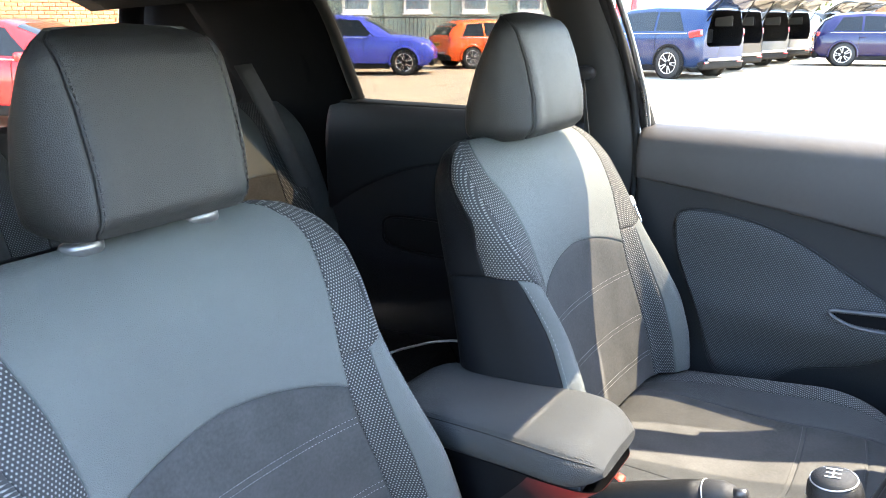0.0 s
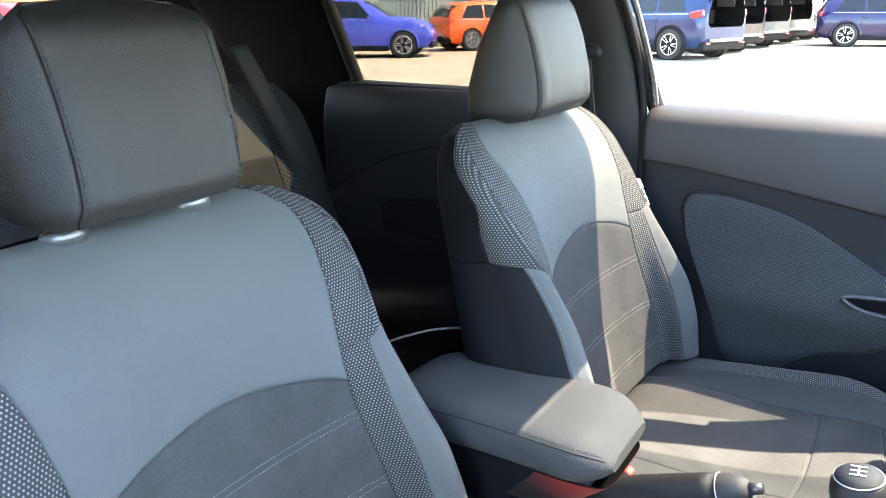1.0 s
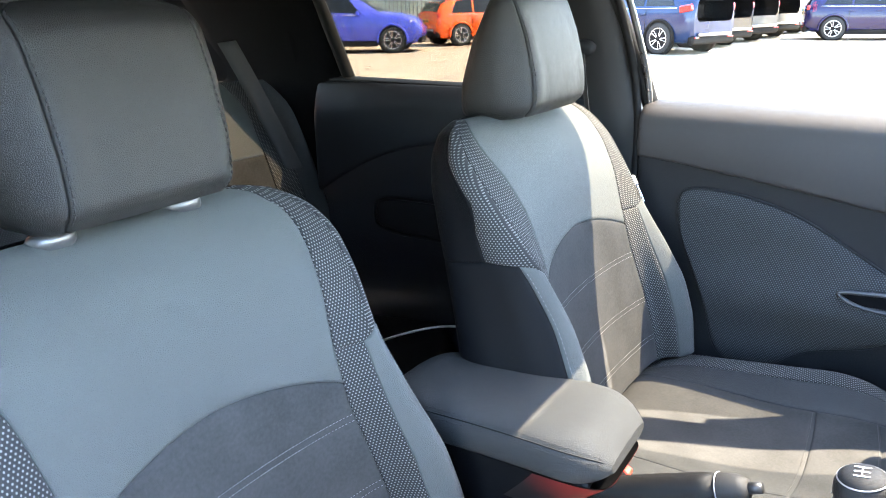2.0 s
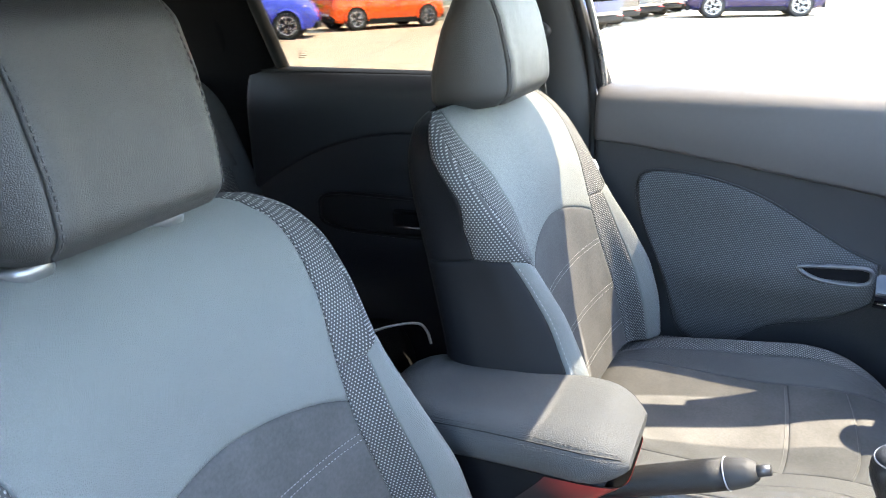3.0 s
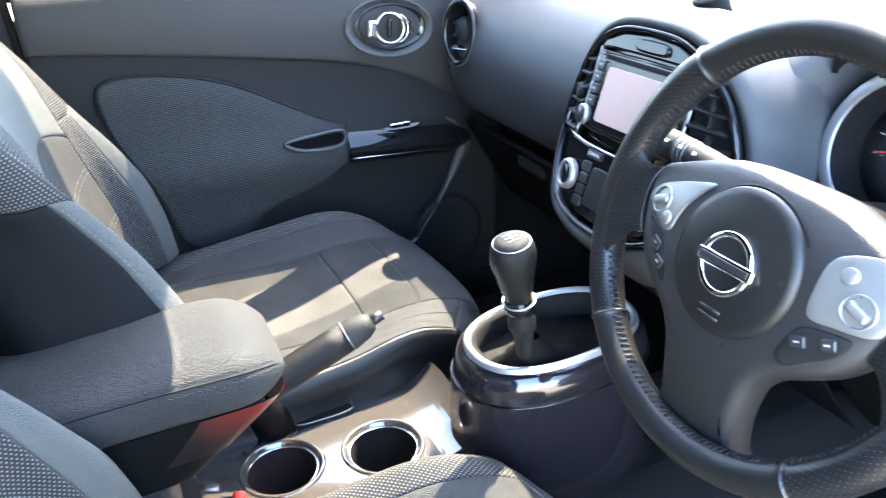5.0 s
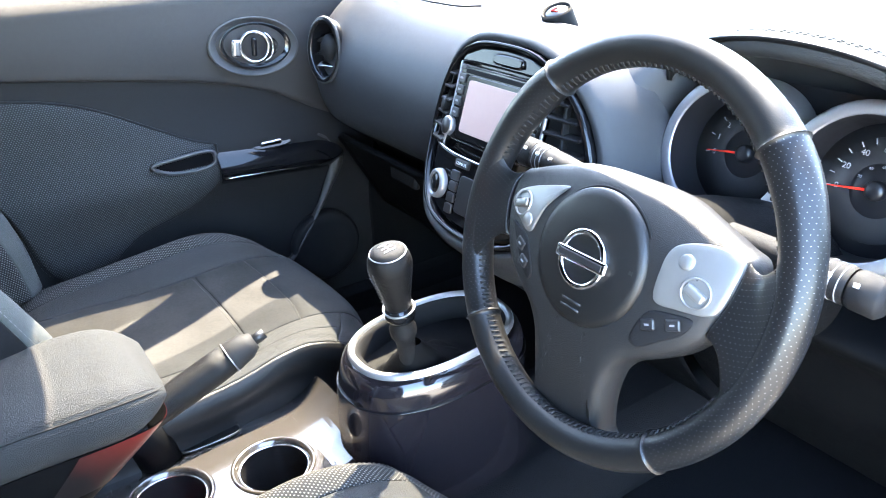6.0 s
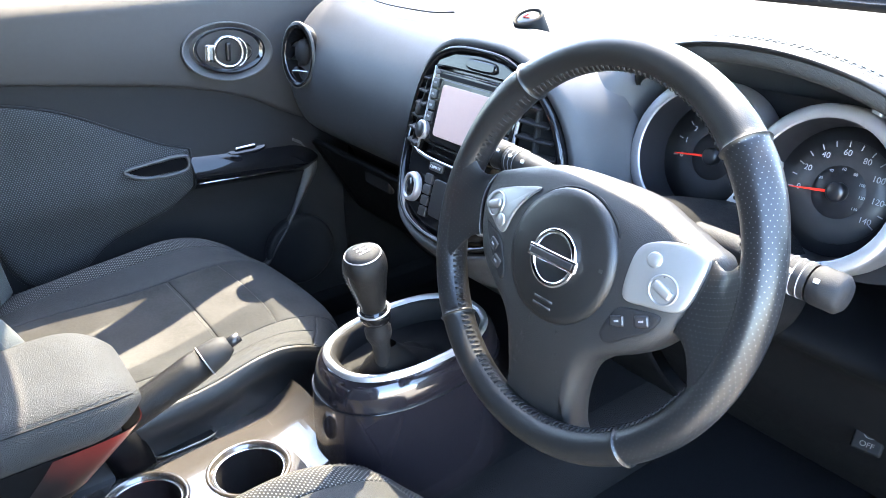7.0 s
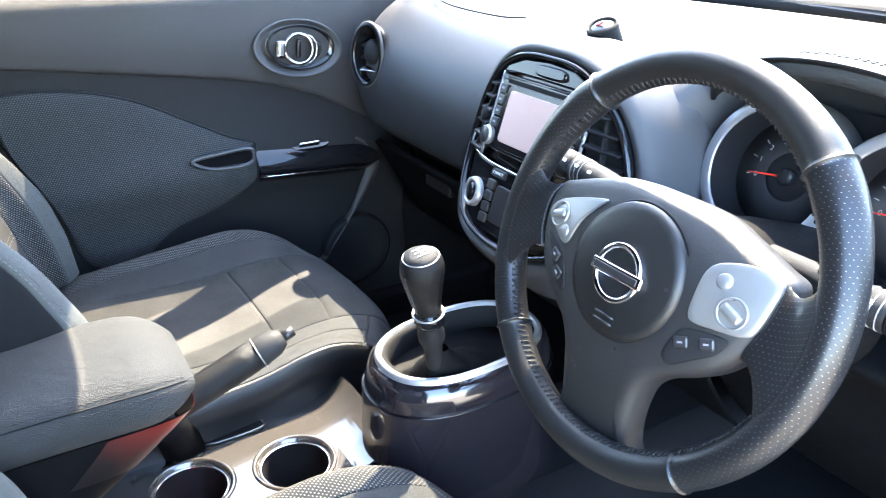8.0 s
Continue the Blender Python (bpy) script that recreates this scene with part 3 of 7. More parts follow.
    for h in (0, 1):
        bm = bmesh.new()
        loop = [bm.verts.new(head_point(s, h)) for s in grid(-5, 4.9, 60)]
        mid = bm.verts.new(sum((v.co for v in loop), Vector()) / len(loop) + SEAT_UP * (0.004 if h else -0.004))
        for a, b in zip(loop, loop[1:] + loop[:1]):
            bm.faces.new((a, b, mid))
        part("headrest_cap", bm, HEAD_LEATHER, head)
    for sg in (-1, 1):
        stitches([head_point(sg * 1.90, h) + SEAT_OUT * 0.0008 for h in grid(0.03, 0.95, 50)], head, THREAD_DARK, 0.0048, 0.0026, 0.0010)
        base = o + Vector((head_shift + sg * 0.076, 0, 0)) + SEAT_UP * (0.557 - 0.147 * (1 - squat)) + SEAT_OUT * -0.086
        part("headrest_post", bar([base - SEAT_UP * 0.03, base + SEAT_UP * 0.08], 0.0065, 12), CHROME, seat, "chrome headrest post")
        ring = Matrix.Translation(base) @ SEAT_UP.to_track_quat("Z", "Y").to_matrix().to_4x4()
        part("post_collar", turned([(0, -0.022), (0.019, -0.022), (0.019, -0.012), (0.017, -0.008), (0.012, -0.006), (0.007, -0.006)], ring, 20, (1.25, 1.0)), COLLAR, seat, "satin grey post collar")
    return seat


DRIVER, PASSENGER = Vector((0.345, -0.083, 0.645)), Vector((-0.364, 0.020, 0.660))
front_seat(DRIVER, "black leather seat with dotted cloth bolsters and suede insert", 0.0, 0.81, -0.012)
front_seat(PASSENGER, "black leather seat with sunlit suede insert beside the closed door", 0.015, 0.94, -0.018, 1.08)

# ---- cabin shell ----
floor = tagged(finish("floor", block((1.46, 3.0, 0.05), Matrix.Translation((0, -0.15, 0.335)), 0.01), CARPET), "black carpeted car floor", "floor", kind="structure")
part("tunnel", block((0.26, 2.4, 0.16), Matrix.Translation((0, 0.0, 0.43)), 0.05, 3), CARPET, floor)


def roof_point(u, v):
    """Headliner: u across, v from windscreen to tailgate."""
    x, y = 0.60 * u, 0.440 - 2.05 * v
    return Vector((x * (1 - 0.08 * v), y - 0.02 * u * u * (1 - v), 1.540 - 0.055 * u * u - 0.018 * (2 * v - 0.75) ** 2 - 0.03 * (abs(u) ** 8)))


ceiling = tagged(finish("ceiling", sheet(roof_point, grid(-1, 1, 24), grid(0, 1, 24), 0, -0.035), LINER), "dark fabric headliner under the roof", "ceiling", kind="structure")


def pillar(name, path, width, depth, label, mat=LINER):
    """A trim-covered roof pillar: a rounded strip along a path."""
    path = curve(path, 20)
    bm = bmesh.new()
    rings = []
    for i, p in enumerate(path):
        t = (path[min(i + 1, 19)] - path[max(i - 1, 0)]).normalized()
        out = Vector((math.copysign(1, p.x), 0, 0))
        side = t.cross(out).normalized()
        out = side.cross(t).normalized()
        f = i / 19
        w = width[0] + (width[1] - width[0]) * f
        rings.append([bm.verts.new(p + side * a * w / 2 + out * b * depth) for a, b in ((-1, 0.9), (-1, 0.2), (-0.8, 0), (-0.3, -0.12), (0.3, -0.12), (0.8, 0), (1, 0.2), (1, 0.9))])
    for a, b in zip(rings, rings[1:]):
        for k in range(8):
            bm.faces.new((a[k], a[(k + 1) % 8], b[(k + 1) % 8], b[k]))
    bm.faces.new(rings[0])
    bm.faces.new(rings[-1])
    return tagged(finish(name, bm, mat), label, "pillar", kind="structure")


for sg, side in ((-1, "left"), (1, "right")):
    pillar("pillar_a_" + side, [(sg * 0.78, 1.14, 1.07), (sg * 0.728, 0.82, 1.25), (sg * 0.615, 0.45, 1.485)], (0.09, 0.07), 0.05, "dark trimmed windscreen pillar")
    pillar("pillar_b_" + side, [(sg * 0.72, -0.10, 0.45), (sg * 0.725, -0.11, 1.0), (sg * 0.70, -0.145, 1.24), (sg * 0.60, -0.20, 1.495)], (0.15, 0.11), 0.06, "charcoal plastic door pillar trim", PLASTIC_PILLAR)
    pillar("pillar_c_" + side, [(sg * 0.73, -1.04, 0.60), (sg * 0.73, -1.045, 1.1), (sg * 0.68, -1.065, 1.30), (sg * 0.58, -1.10, 1.48)], (0.44, 0.40), 0.06, "black trimmed rear pillar")
    pillar("roof_rail_" + side, [(sg * 0.60, 0.44, 1.49), (sg * 0.595, 0.1, 1.515), (sg * 0.595, -0.2, 1.51), (sg * 0.59, -0.9, 1.475), (sg * 0.59, -1.5, 1.47)], (0.10, 0.10), 0.05, "dark trimmed roof side rail")
    tagged(finish("quarter_panel_" + side, block((0.05, 0.85, 0.85), Matrix.Translation((sg * 0.765, -1.30, 0.76)), 0.02), PLASTIC), "black rear side trim panel", "panel", kind="structure")
    tagged(finish("quarter_trim_" + side, block((0.06, 0.72, 0.34), Matrix.Translation((sg * 0.715, -1.29, 1.30)) @ pose(0, 0, 0, 0, sg * -16, 0), 0.03, 3), LINER), "black trim beside the luggage space", "panel", kind="structure")
    tagged(finish("sill_" + side, block((0.12, 2.1, 0.16), Matrix.Translation((sg * 0.76, 0.05, 0.36)), 0.03, 3), VINYL), "black door sill trim", "sill", kind="structure")
    tagged(finish("kick_panel_" + side, block((0.05, 0.5, 0.6), Matrix.Translation((sg * 0.735, 1.06, 0.65)), 0.02), VINYL), "black footwell side panel", "panel", kind="structure")
tagged(finish("bulkhead", block((1.5, 0.05, 0.75), Matrix.Translation((0, 1.27, 0.66)), 0.02), CARPET), "carpeted footwell bulkhead", "panel", kind="structure")
tailgate = thing("tailgate", "closed black trimmed tailgate with a glass pane", "tailgate", (0, -1.66, 0.6))
part("trim", block((1.36, 0.06, 0.50), Matrix.Translation((0, -1.68, 0.78)), 0.02), PLASTIC, tailgate)
part("pane", sheet(lambda u, v: Vector((0.62 * u * (1 - 0.1 * v), -1.70 + 0.20 * v + 0.04 * (1 - u * u) * -1, 1.03 + 0.44 * v)), grid(-1, 1, 12), grid(0, 1, 8), 0, 0.004), GLASS_REAR, tailgate, "tinted rear window")
for sg in (-1, 1):
    part("window_frame", bar(curve([(sg * 0.63, -1.68, 0.98), (sg * 0.63, -1.62, 1.15), (sg * 0.60, -1.50, 1.44)], 12), 0.035, 10), LINER, tailgate)
part("window_frame", bar(curve([(-0.58, -1.50, 1.47), (0, -1.53, 1.50), (0.58, -1.50, 1.47)], 12), 0.035, 10), LINER, tailgate)

windscreen = thing("windscreen", "clear raked windscreen above the dashboard", "windscreen", (0, 1.2, 1.1))
part("pane", sheet(lambda u, v: Vector((u * (0.74 - 0.14 * v), 1.42 - 0.97 * v + 0.12 * (1 - u * u) * (1 - v), 1.08 + 0.42 * v)), grid(-1, 1, 16), grid(0, 1, 12)), GLASS, windscreen)
part("lower_frame", bar(curve([(-0.76, 1.36, 1.075), (-0.4, 1.51, 1.082), (0, 1.56, 1.085), (0.4, 1.51, 1.082), (0.76, 1.36, 1.075)], 24), 0.022, 8), RUBBER, windscreen, "black rubber lower edge")
bonnet = thing("bonnet", "dark grey car bonnet beyond the windscreen", "bonnet", (0, 1.9, 1.0))
CAR_PAINT = material("dark_grey_car_paint", (0.05, 0.052, 0.055), 0.3, metal=0.4, coat=1.0)
part("skin", sheet(lambda u, v: Vector((u * 0.78, 1.60 + 0.75 * v - 0.14 * u * u, 1.03 - 0.12 * v - 0.05 * u * u)), grid(-1, 1, 16), grid(0, 1, 8), 0, 0.01), CAR_PAINT, bonnet)


# ---- doors ----
def crease(y):
    return float(np.interp(y, (-0.05, 0.04, 0.25, 0.46, 0.55, 0.63, 0.73, 0.85), (1.042, 1.034, 1.004, 0.970, 0.949, 0.920, 0.863, 0.78)))


def trim_x(y, z):
    """Depth of the door's inner face."""
    bulge = 0.022 * math.exp(-((z - 0.80) / 0.07) ** 2) * min(1.0, max(0.0, (y - 0.05) / 0.25))
    top = 0.022 * max(0.0, (z - 1.03) / 0.12) ** 2
    return -0.712 + bulge - top


front_door = thing("front_door", "closed front passenger door with charcoal trim and dotted cloth pad", "car door", (-0.74, 0.4, 0.45))


def upper_point(t, y):
    """Upper door trim: up from the crease, then rolled over outwards to the glass."""
    top = 1.148 + 0.0072 * (0.4 - y)
    low = crease(y)
    x = trim_x(y, 1.05) + 0.012 + 0.005 * math.sin(min(t / 0.55, 1) * 3.1)
    if t < 0.55:
        return Vector((x, y, low + (top - 0.040 - low) * t / 0.55))
    a = (t - 0.55) / 0.45 * math.pi / 2
    return Vector((x - 0.066 * (1 - math.cos(a)), y, top - 0.040 + 0.040 * math.sin(a)))


part("upper_trim", sheet(upper_point, span(0, 1, 26, 0.03), span(-0.045, 0.86, 40, 0.01), 0.005, out=(1, 0, 0.3)), TRIM_GREY, front_door, "charcoal grained upper trim")
part("lower_trim", sheet(lambda t, y: Vector((trim_x(y, 0.40 + t * (crease(y) - 0.37)), y, 0.40 + t * (crease(y) - 0.37))), span(0, 1, 30, 0.02), span(-0.045, 0.84, 40, 0.01), 0.004, 0.03, out=(1, 0, 0)), PLASTIC, front_door, "black grained lower trim")
PAD_TOP = curve([(0.043, 0.95), (0.055, 0.980), (0.10, 0.989), (0.19, 0.978), (0.278, 0.950), (0.377, 0.896), (0.44, 0.862), (0.487, 0.845)], 61)
PAD_LOW = curve([(0.046, 0.925), (0.070, 0.855), (0.109, 0.765), (0.138, 0.668), (0.178, 0.634), (0.24, 0.638), (0.312, 0.690), (0.415, 0.724), (0.484, 0.772)], 61)


def pad_point(u, t):
    a, b = PAD_TOP[round(u * 60)], PAD_LOW[round(u * 60)]
    y, z = a[0] + (b[0] - a[0]) * t, a[1] + (b[1] - a[1]) * t
    rim = min(1.0, min(u, 1 - u) * 12, min(t, 1 - t) * 9)
    return Vector((trim_x(y, z) + 0.004 + 0.010 * math.sqrt(max(0.0, rim)) + 0.010 * math.exp(-((z - 0.79) / 0.05) ** 2) * rim, y, z))


pad = part("cloth_pad", sheet(pad_point, grid(0, 1, 60), span(0, 1, 36, 0.02), 0.002, out=(1, 0, 0), flat=(1, 2)), DOOR_CLOTH, front_door, "dark dotted cloth pad with a pull slot")
part("pad_piping", bar([pad_point(u, 0) for u in grid(0, 1, 60)] + [pad_point(u, 1) for u in grid(1, 0, 60)], 0.0028, 6, True), PLASTIC, pad)
slot = curve([(0.354, 0.834), (0.413, 0.841), (0.458, 0.843), (0.473, 0.836), (0.470, 0.816), (0.44, 0.809), (0.385, 0.814)], 48, True)
slot_x = trim_x(0.42, 0.83) + 0.026
pull = part("pull_slot", slab([(p[0], p[1]) for p in slot], 0.02, Matrix(((0, 0, 1, slot_x - 0.0015), (1, 0, 0, 0), (0, 1, 0, 0), (0, 0, 0, 1)))), LINER, front_door, "dark recessed pull slot")
part("slot_rim", bar([Vector((slot_x, p[0], p[1])) for p in slot], 0.0042, 8, True), DASH_SKIN, pull)


def door_strip(u, v):
    """Gloss armrest end: u along the car, v over its top and face."""
    y = 0.484 + 0.29 * u
    k = curve([(0.0, 0.040), (0.010, 0.038), (0.026, 0.024), (0.039, 0.004), (0.040, -0.014), (0.02, -0.034), (0.0, -0.040)], 25)
    p = k[round(v * 24)]
    end = 1 - max(0.0, (u - 0.72) / 0.28) ** 2 * 0.75
    return Vector((-0.712 + p[0] * end, y, 0.796 - 0.02 * u + p[1] * (end * 0.6 + 0.4)))


strip = part("switch_panel", sheet(door_strip, span(0, 1, 24, 0.02), grid(0, 1, 24)), PIANO, front_door, "gloss black window switch panel")
part("chrome_line", bar([door_strip(u, 0.70) + Vector((0.001, 0, 0)) for u in grid(0.02, 0.72, 12)], 0.0016, 6), CHROME, strip)
part("switch_bezel", slab(oval(0.042, 0.013, 32, 3), 0.006, frame_of((-0.694, 0.603, 0.8245), (0.65, 0, 0.76), (1, 0, 0)), 0.002), PIANO, strip)
part("window_switch", block((0.046, 0.009, 0.006), frame_of((-0.6925, 0.600, 0.8262), (0.65, 0, 0.76), (1, 0, 0)), 0.0025), CHROME_DARK, strip, "chrome edged window switch")
RIM_MID = curve([(0.705, 0.822), (0.725, 0.808), (0.739, 0.786), (0.745, 0.752), (0.722, 0.706), (0.682, 0.640), (0.640, 0.585), (0.60, 0.545), (0.45, 0.505)], 41)


def rim_band(u, v):
    """The pocket's flat rim: u along it, v across."""
    i = round(u * 40)
    a, b = RIM_MID[max(i - 1, 0)], RIM_MID[min(i + 1, 40)]
    d = Vector((b[0] - a[0], b[1] - a[1], 0)).normalized()
    w = (v - 0.5) * (0.010 + 0.022 * math.sin(min(u * 1.6, 1) * math.pi))
    return Vector((-0.697 + 0.007 * math.sin(v * math.pi), RIM_MID[i][0] - d.y * w, RIM_MID[i][1] + d.x * w))


part("pocket_rim", sheet(rim_band, grid(0, 1, 40), grid(0, 1, 8), 0, 0.012, out=(1, 0, 0)), PLASTIC_GREY, front_door, "charcoal door pocket rim")
part("speaker_grille", turned([(0, 0.004), (0.055, 0.006), (0.075, 0.010), (0.082, 0.006), (0.084, -0.01)], frame_of((-0.700, 0.70, 0.56), (1, 0, 0)), 32), PLASTIC, front_door)
# handle in its dish
HANDLE = frame_of((-0.690, 0.592, 1.021), (1, 0.0, 0.05)) @ pose(0, 0, 0, 0, 0, -6)
dish = part("handle_dish", turned([(1.0, 0.000), (0.985, 0.004), (0.95, 0.003), (0.72, -0.010), (0.40, -0.024), (0, -0.026)], HANDLE @ Matrix.Diagonal((0.092, 0.056, 1, 1)), 48), PLASTIC_GREY, front_door, "charcoal oval handle dish")
part("handle_well", turned([(1.0, 0.004), (0.95, 0.005), (0.80, -0.008), (0, -0.018)], HANDLE @ pose(0.004, 0.002, -0.004) @ Matrix.Diagonal((0.072, 0.043, 1, 1)), 40), PIANO, dish, "gloss black bowl")
ringp = [HANDLE @ Vector((-0.004 + 0.027 * math.cos(a), 0.028 * math.sin(a), 0.012 + 0.004 * math.cos(a))) for a in np.linspace(0, math.tau, 40, endpoint=False)]
part("handle_ring", bar(ringp, [0.0034 + 0.0010 * max(0, -math.cos(a)) for a in np.linspace(0, math.tau, 40, endpoint=False)], 10, True), CHROME_DARK, dish, "chrome ring door handle")
part("handle_pull", sheet(lambda u, v: HANDLE @ Vector((0.006 + (0.024 + 0.016 * v * math.cos(u)) * math.cos(u), 0.027 * math.sin(u), 0.017 - 0.012 * v)), grid(-1.25, 1.25, 20), grid(0, 1, 6), 0, 0.002), CHROME, dish, "chrome pull of the handle")
part("handle_pivot", block((0.018, 0.034, 0.014), HANDLE @ pose(-0.040, -0.002, 0.009), 0.005, 3), CHROME, dish)
part("lock_lever", block((0.010, 0.036, 0.010), HANDLE @ pose(-0.004, 0, 0.010), 0.004, 3), PIANO, dish)
# window
pane = part("window_pane", sheet(lambda u, v: Vector((-0.770 + 0.11 * v * v + 0.03 * v, -0.03 - 0.10 * v + u * (0.92 - 0.53 * v), 1.13 + 0.35 * v)), grid(0, 1, 10), grid(0, 1, 10)), GLASS_SIDE, front_door, "clear side window")
part("window_frame", bar(curve([(-0.752, -0.035, 1.13), (-0.74, -0.065, 1.22), (-0.715, -0.095, 1.30), (-0.64, -0.14, 1.46)], 16), 0.017, 8), RUBBER, front_door, "black window frame")
part("window_frame", bar(curve([(-0.630, -0.135, 1.478), (-0.625, 0.1, 1.484), (-0.635, 0.28, 1.460), (-0.69, 0.60, 1.335), (-0.76, 0.95, 1.15)], 24), 0.019, 8), RUBBER, front_door, "black window frame")
SAIL = [(0.575, 1.134), (0.605, 1.142), (0.628, 1.162), (0.640, 1.195), (0.634, 1.235), (0.612, 1.28), (0.580, 1.325), (0.62, 1.325), (0.72, 1.285), (0.80, 1.240), (0.95, 1.155), (0.95, 1.13)]
sail = slab([(y, z) for y, z in SAIL], 0.022, Matrix(((0, 0, 1, 0), (1, 0, 0, 0), (0, 1, 0, 0), (0, 0, 0, 1))), 0.004)
for v in sail.verts:
    f = (v.co.z - 1.13) / 0.35
    v.co.x += -0.748 + 0.11 * f * f + 0.03 * f
part("sail_panel", sail, TRIM_GREY, front_door, "charcoal sail panel at the window's front corner")
part("window_seal", bar([(-0.768, y, 1.136 + 0.0072 * (0.4 - y)) for y in grid(-0.04, 0.86, 10)], 0.007, 6), RUBBER, front_door)
part("outer_skin", sheet(lambda u, v: Vector((-0.84 - 0.05 * math.sin(v * 3.0) + (0.06 * v * v), -0.05 + 0.97 * u, 0.36 + 0.77 * v)), grid(0, 1, 10), grid(0, 1, 12), 0, 0.01), CAR_PAINT, front_door, "dark grey painted outer skin")

# the driver's door, standing open
OPEN = pose(0.80, 0.93, 0, 0, 0, 78)
driver_door = thing("driver_door", "open driver's door with dark trim and clear window", "car door", (0.80, 0.93, 0.4))
part("outer_skin", sheet(lambda u, v: OPEN @ Vector((0.06 + 0.04 * math.sin(v * 3.0) - 0.05 * v * v, -0.02 - 0.95 * u, 0.36 + 0.76 * v)), grid(0, 1, 10), grid(0, 1, 12), 0, 0.01), CAR_PAINT, driver_door, "dark grey painted outer skin")
part("inner_trim", sheet(lambda u, v: OPEN @ Vector((-0.05 + 0.02 * math.sin(v * 9.0), -0.04 - 0.90 * u, 0.40 + 0.72 * v)), span(0, 1, 16, 0.03), span(0, 1, 20, 0.03), 0.006, 0.03), PLASTIC, driver_door, "black grained inner trim")
part("window_frame", bar([OPEN @ p for p in curve([(0.0, -0.03, 1.12), (-0.05, -0.34, 1.33), (-0.11, -0.62, 1.45), (-0.12, -0.95, 1.46), (-0.06, -0.93, 1.25), (0.0, -0.92, 1.12)], 40)], 0.018, 8), RUBBER, driver_door, "black window frame")
part("window_pane", sheet(lambda u, v: OPEN @ Vector((-0.12 * v * v, -0.06 - 0.86 * u - (0.48 * v) * (1 - u), 1.11 + 0.34 * v)), grid(0, 1, 8), grid(0, 1, 8), 0, 0.004), GLASS, driver_door, "clear side window").visible_shadow = False
roof = thing("roof", "dark grey painted car roof", "car roof", (0, -0.5, 1.55))
part("skin", sheet(lambda u, v: roof_point(u * 1.06, v) + Vector((0, 0, 0.050 - 0.03 * abs(u) ** 6)), grid(-1, 1, 20), grid(0, 1, 20), 0, 0.01), CAR_PAINT, roof)

# mirror outside the passenger window
door_mirror = thing("door_mirror", "black folding door mirror outside the passenger window", "wing mirror", (-0.80, 0.72, 1.10))
MIR = frame_of((-0.965, 0.655, 1.168), (0.20, -0.975, 0.06))
part("housing", turned([(0, -0.10), (0.05, -0.095), (0.085, -0.07), (0.105, -0.02), (0.110, 0.0), (0.102, 0.004), (0.100, -0.004)], MIR @ Matrix.Diagonal((1.0, 0.78, 1, 1)), 40), PIANO, door_mirror, "gloss black mirror housing")
part("mirror_glass", slab(oval(0.098, 0.074, 48, 2.6), 0.004, MIR @ pose(0, 0, 0.001)), MIRROR, door_mirror, "silvered mirror glass")
part("mirror_rim", bar([MIR @ Vector((p[0], p[1], 0.004)) for p in oval(0.100, 0.076, 48, 2.6)], 0.0065, 8, True), RUBBER, door_mirror, "black mirror rim")
part("stalk", bar([(-0.80, 0.76, 1.10), (-0.86, 0.74, 1.11), (-0.92, 0.73, 1.13)], [0.03, 0.024, 0.02], 10), PIANO, door_mirror)


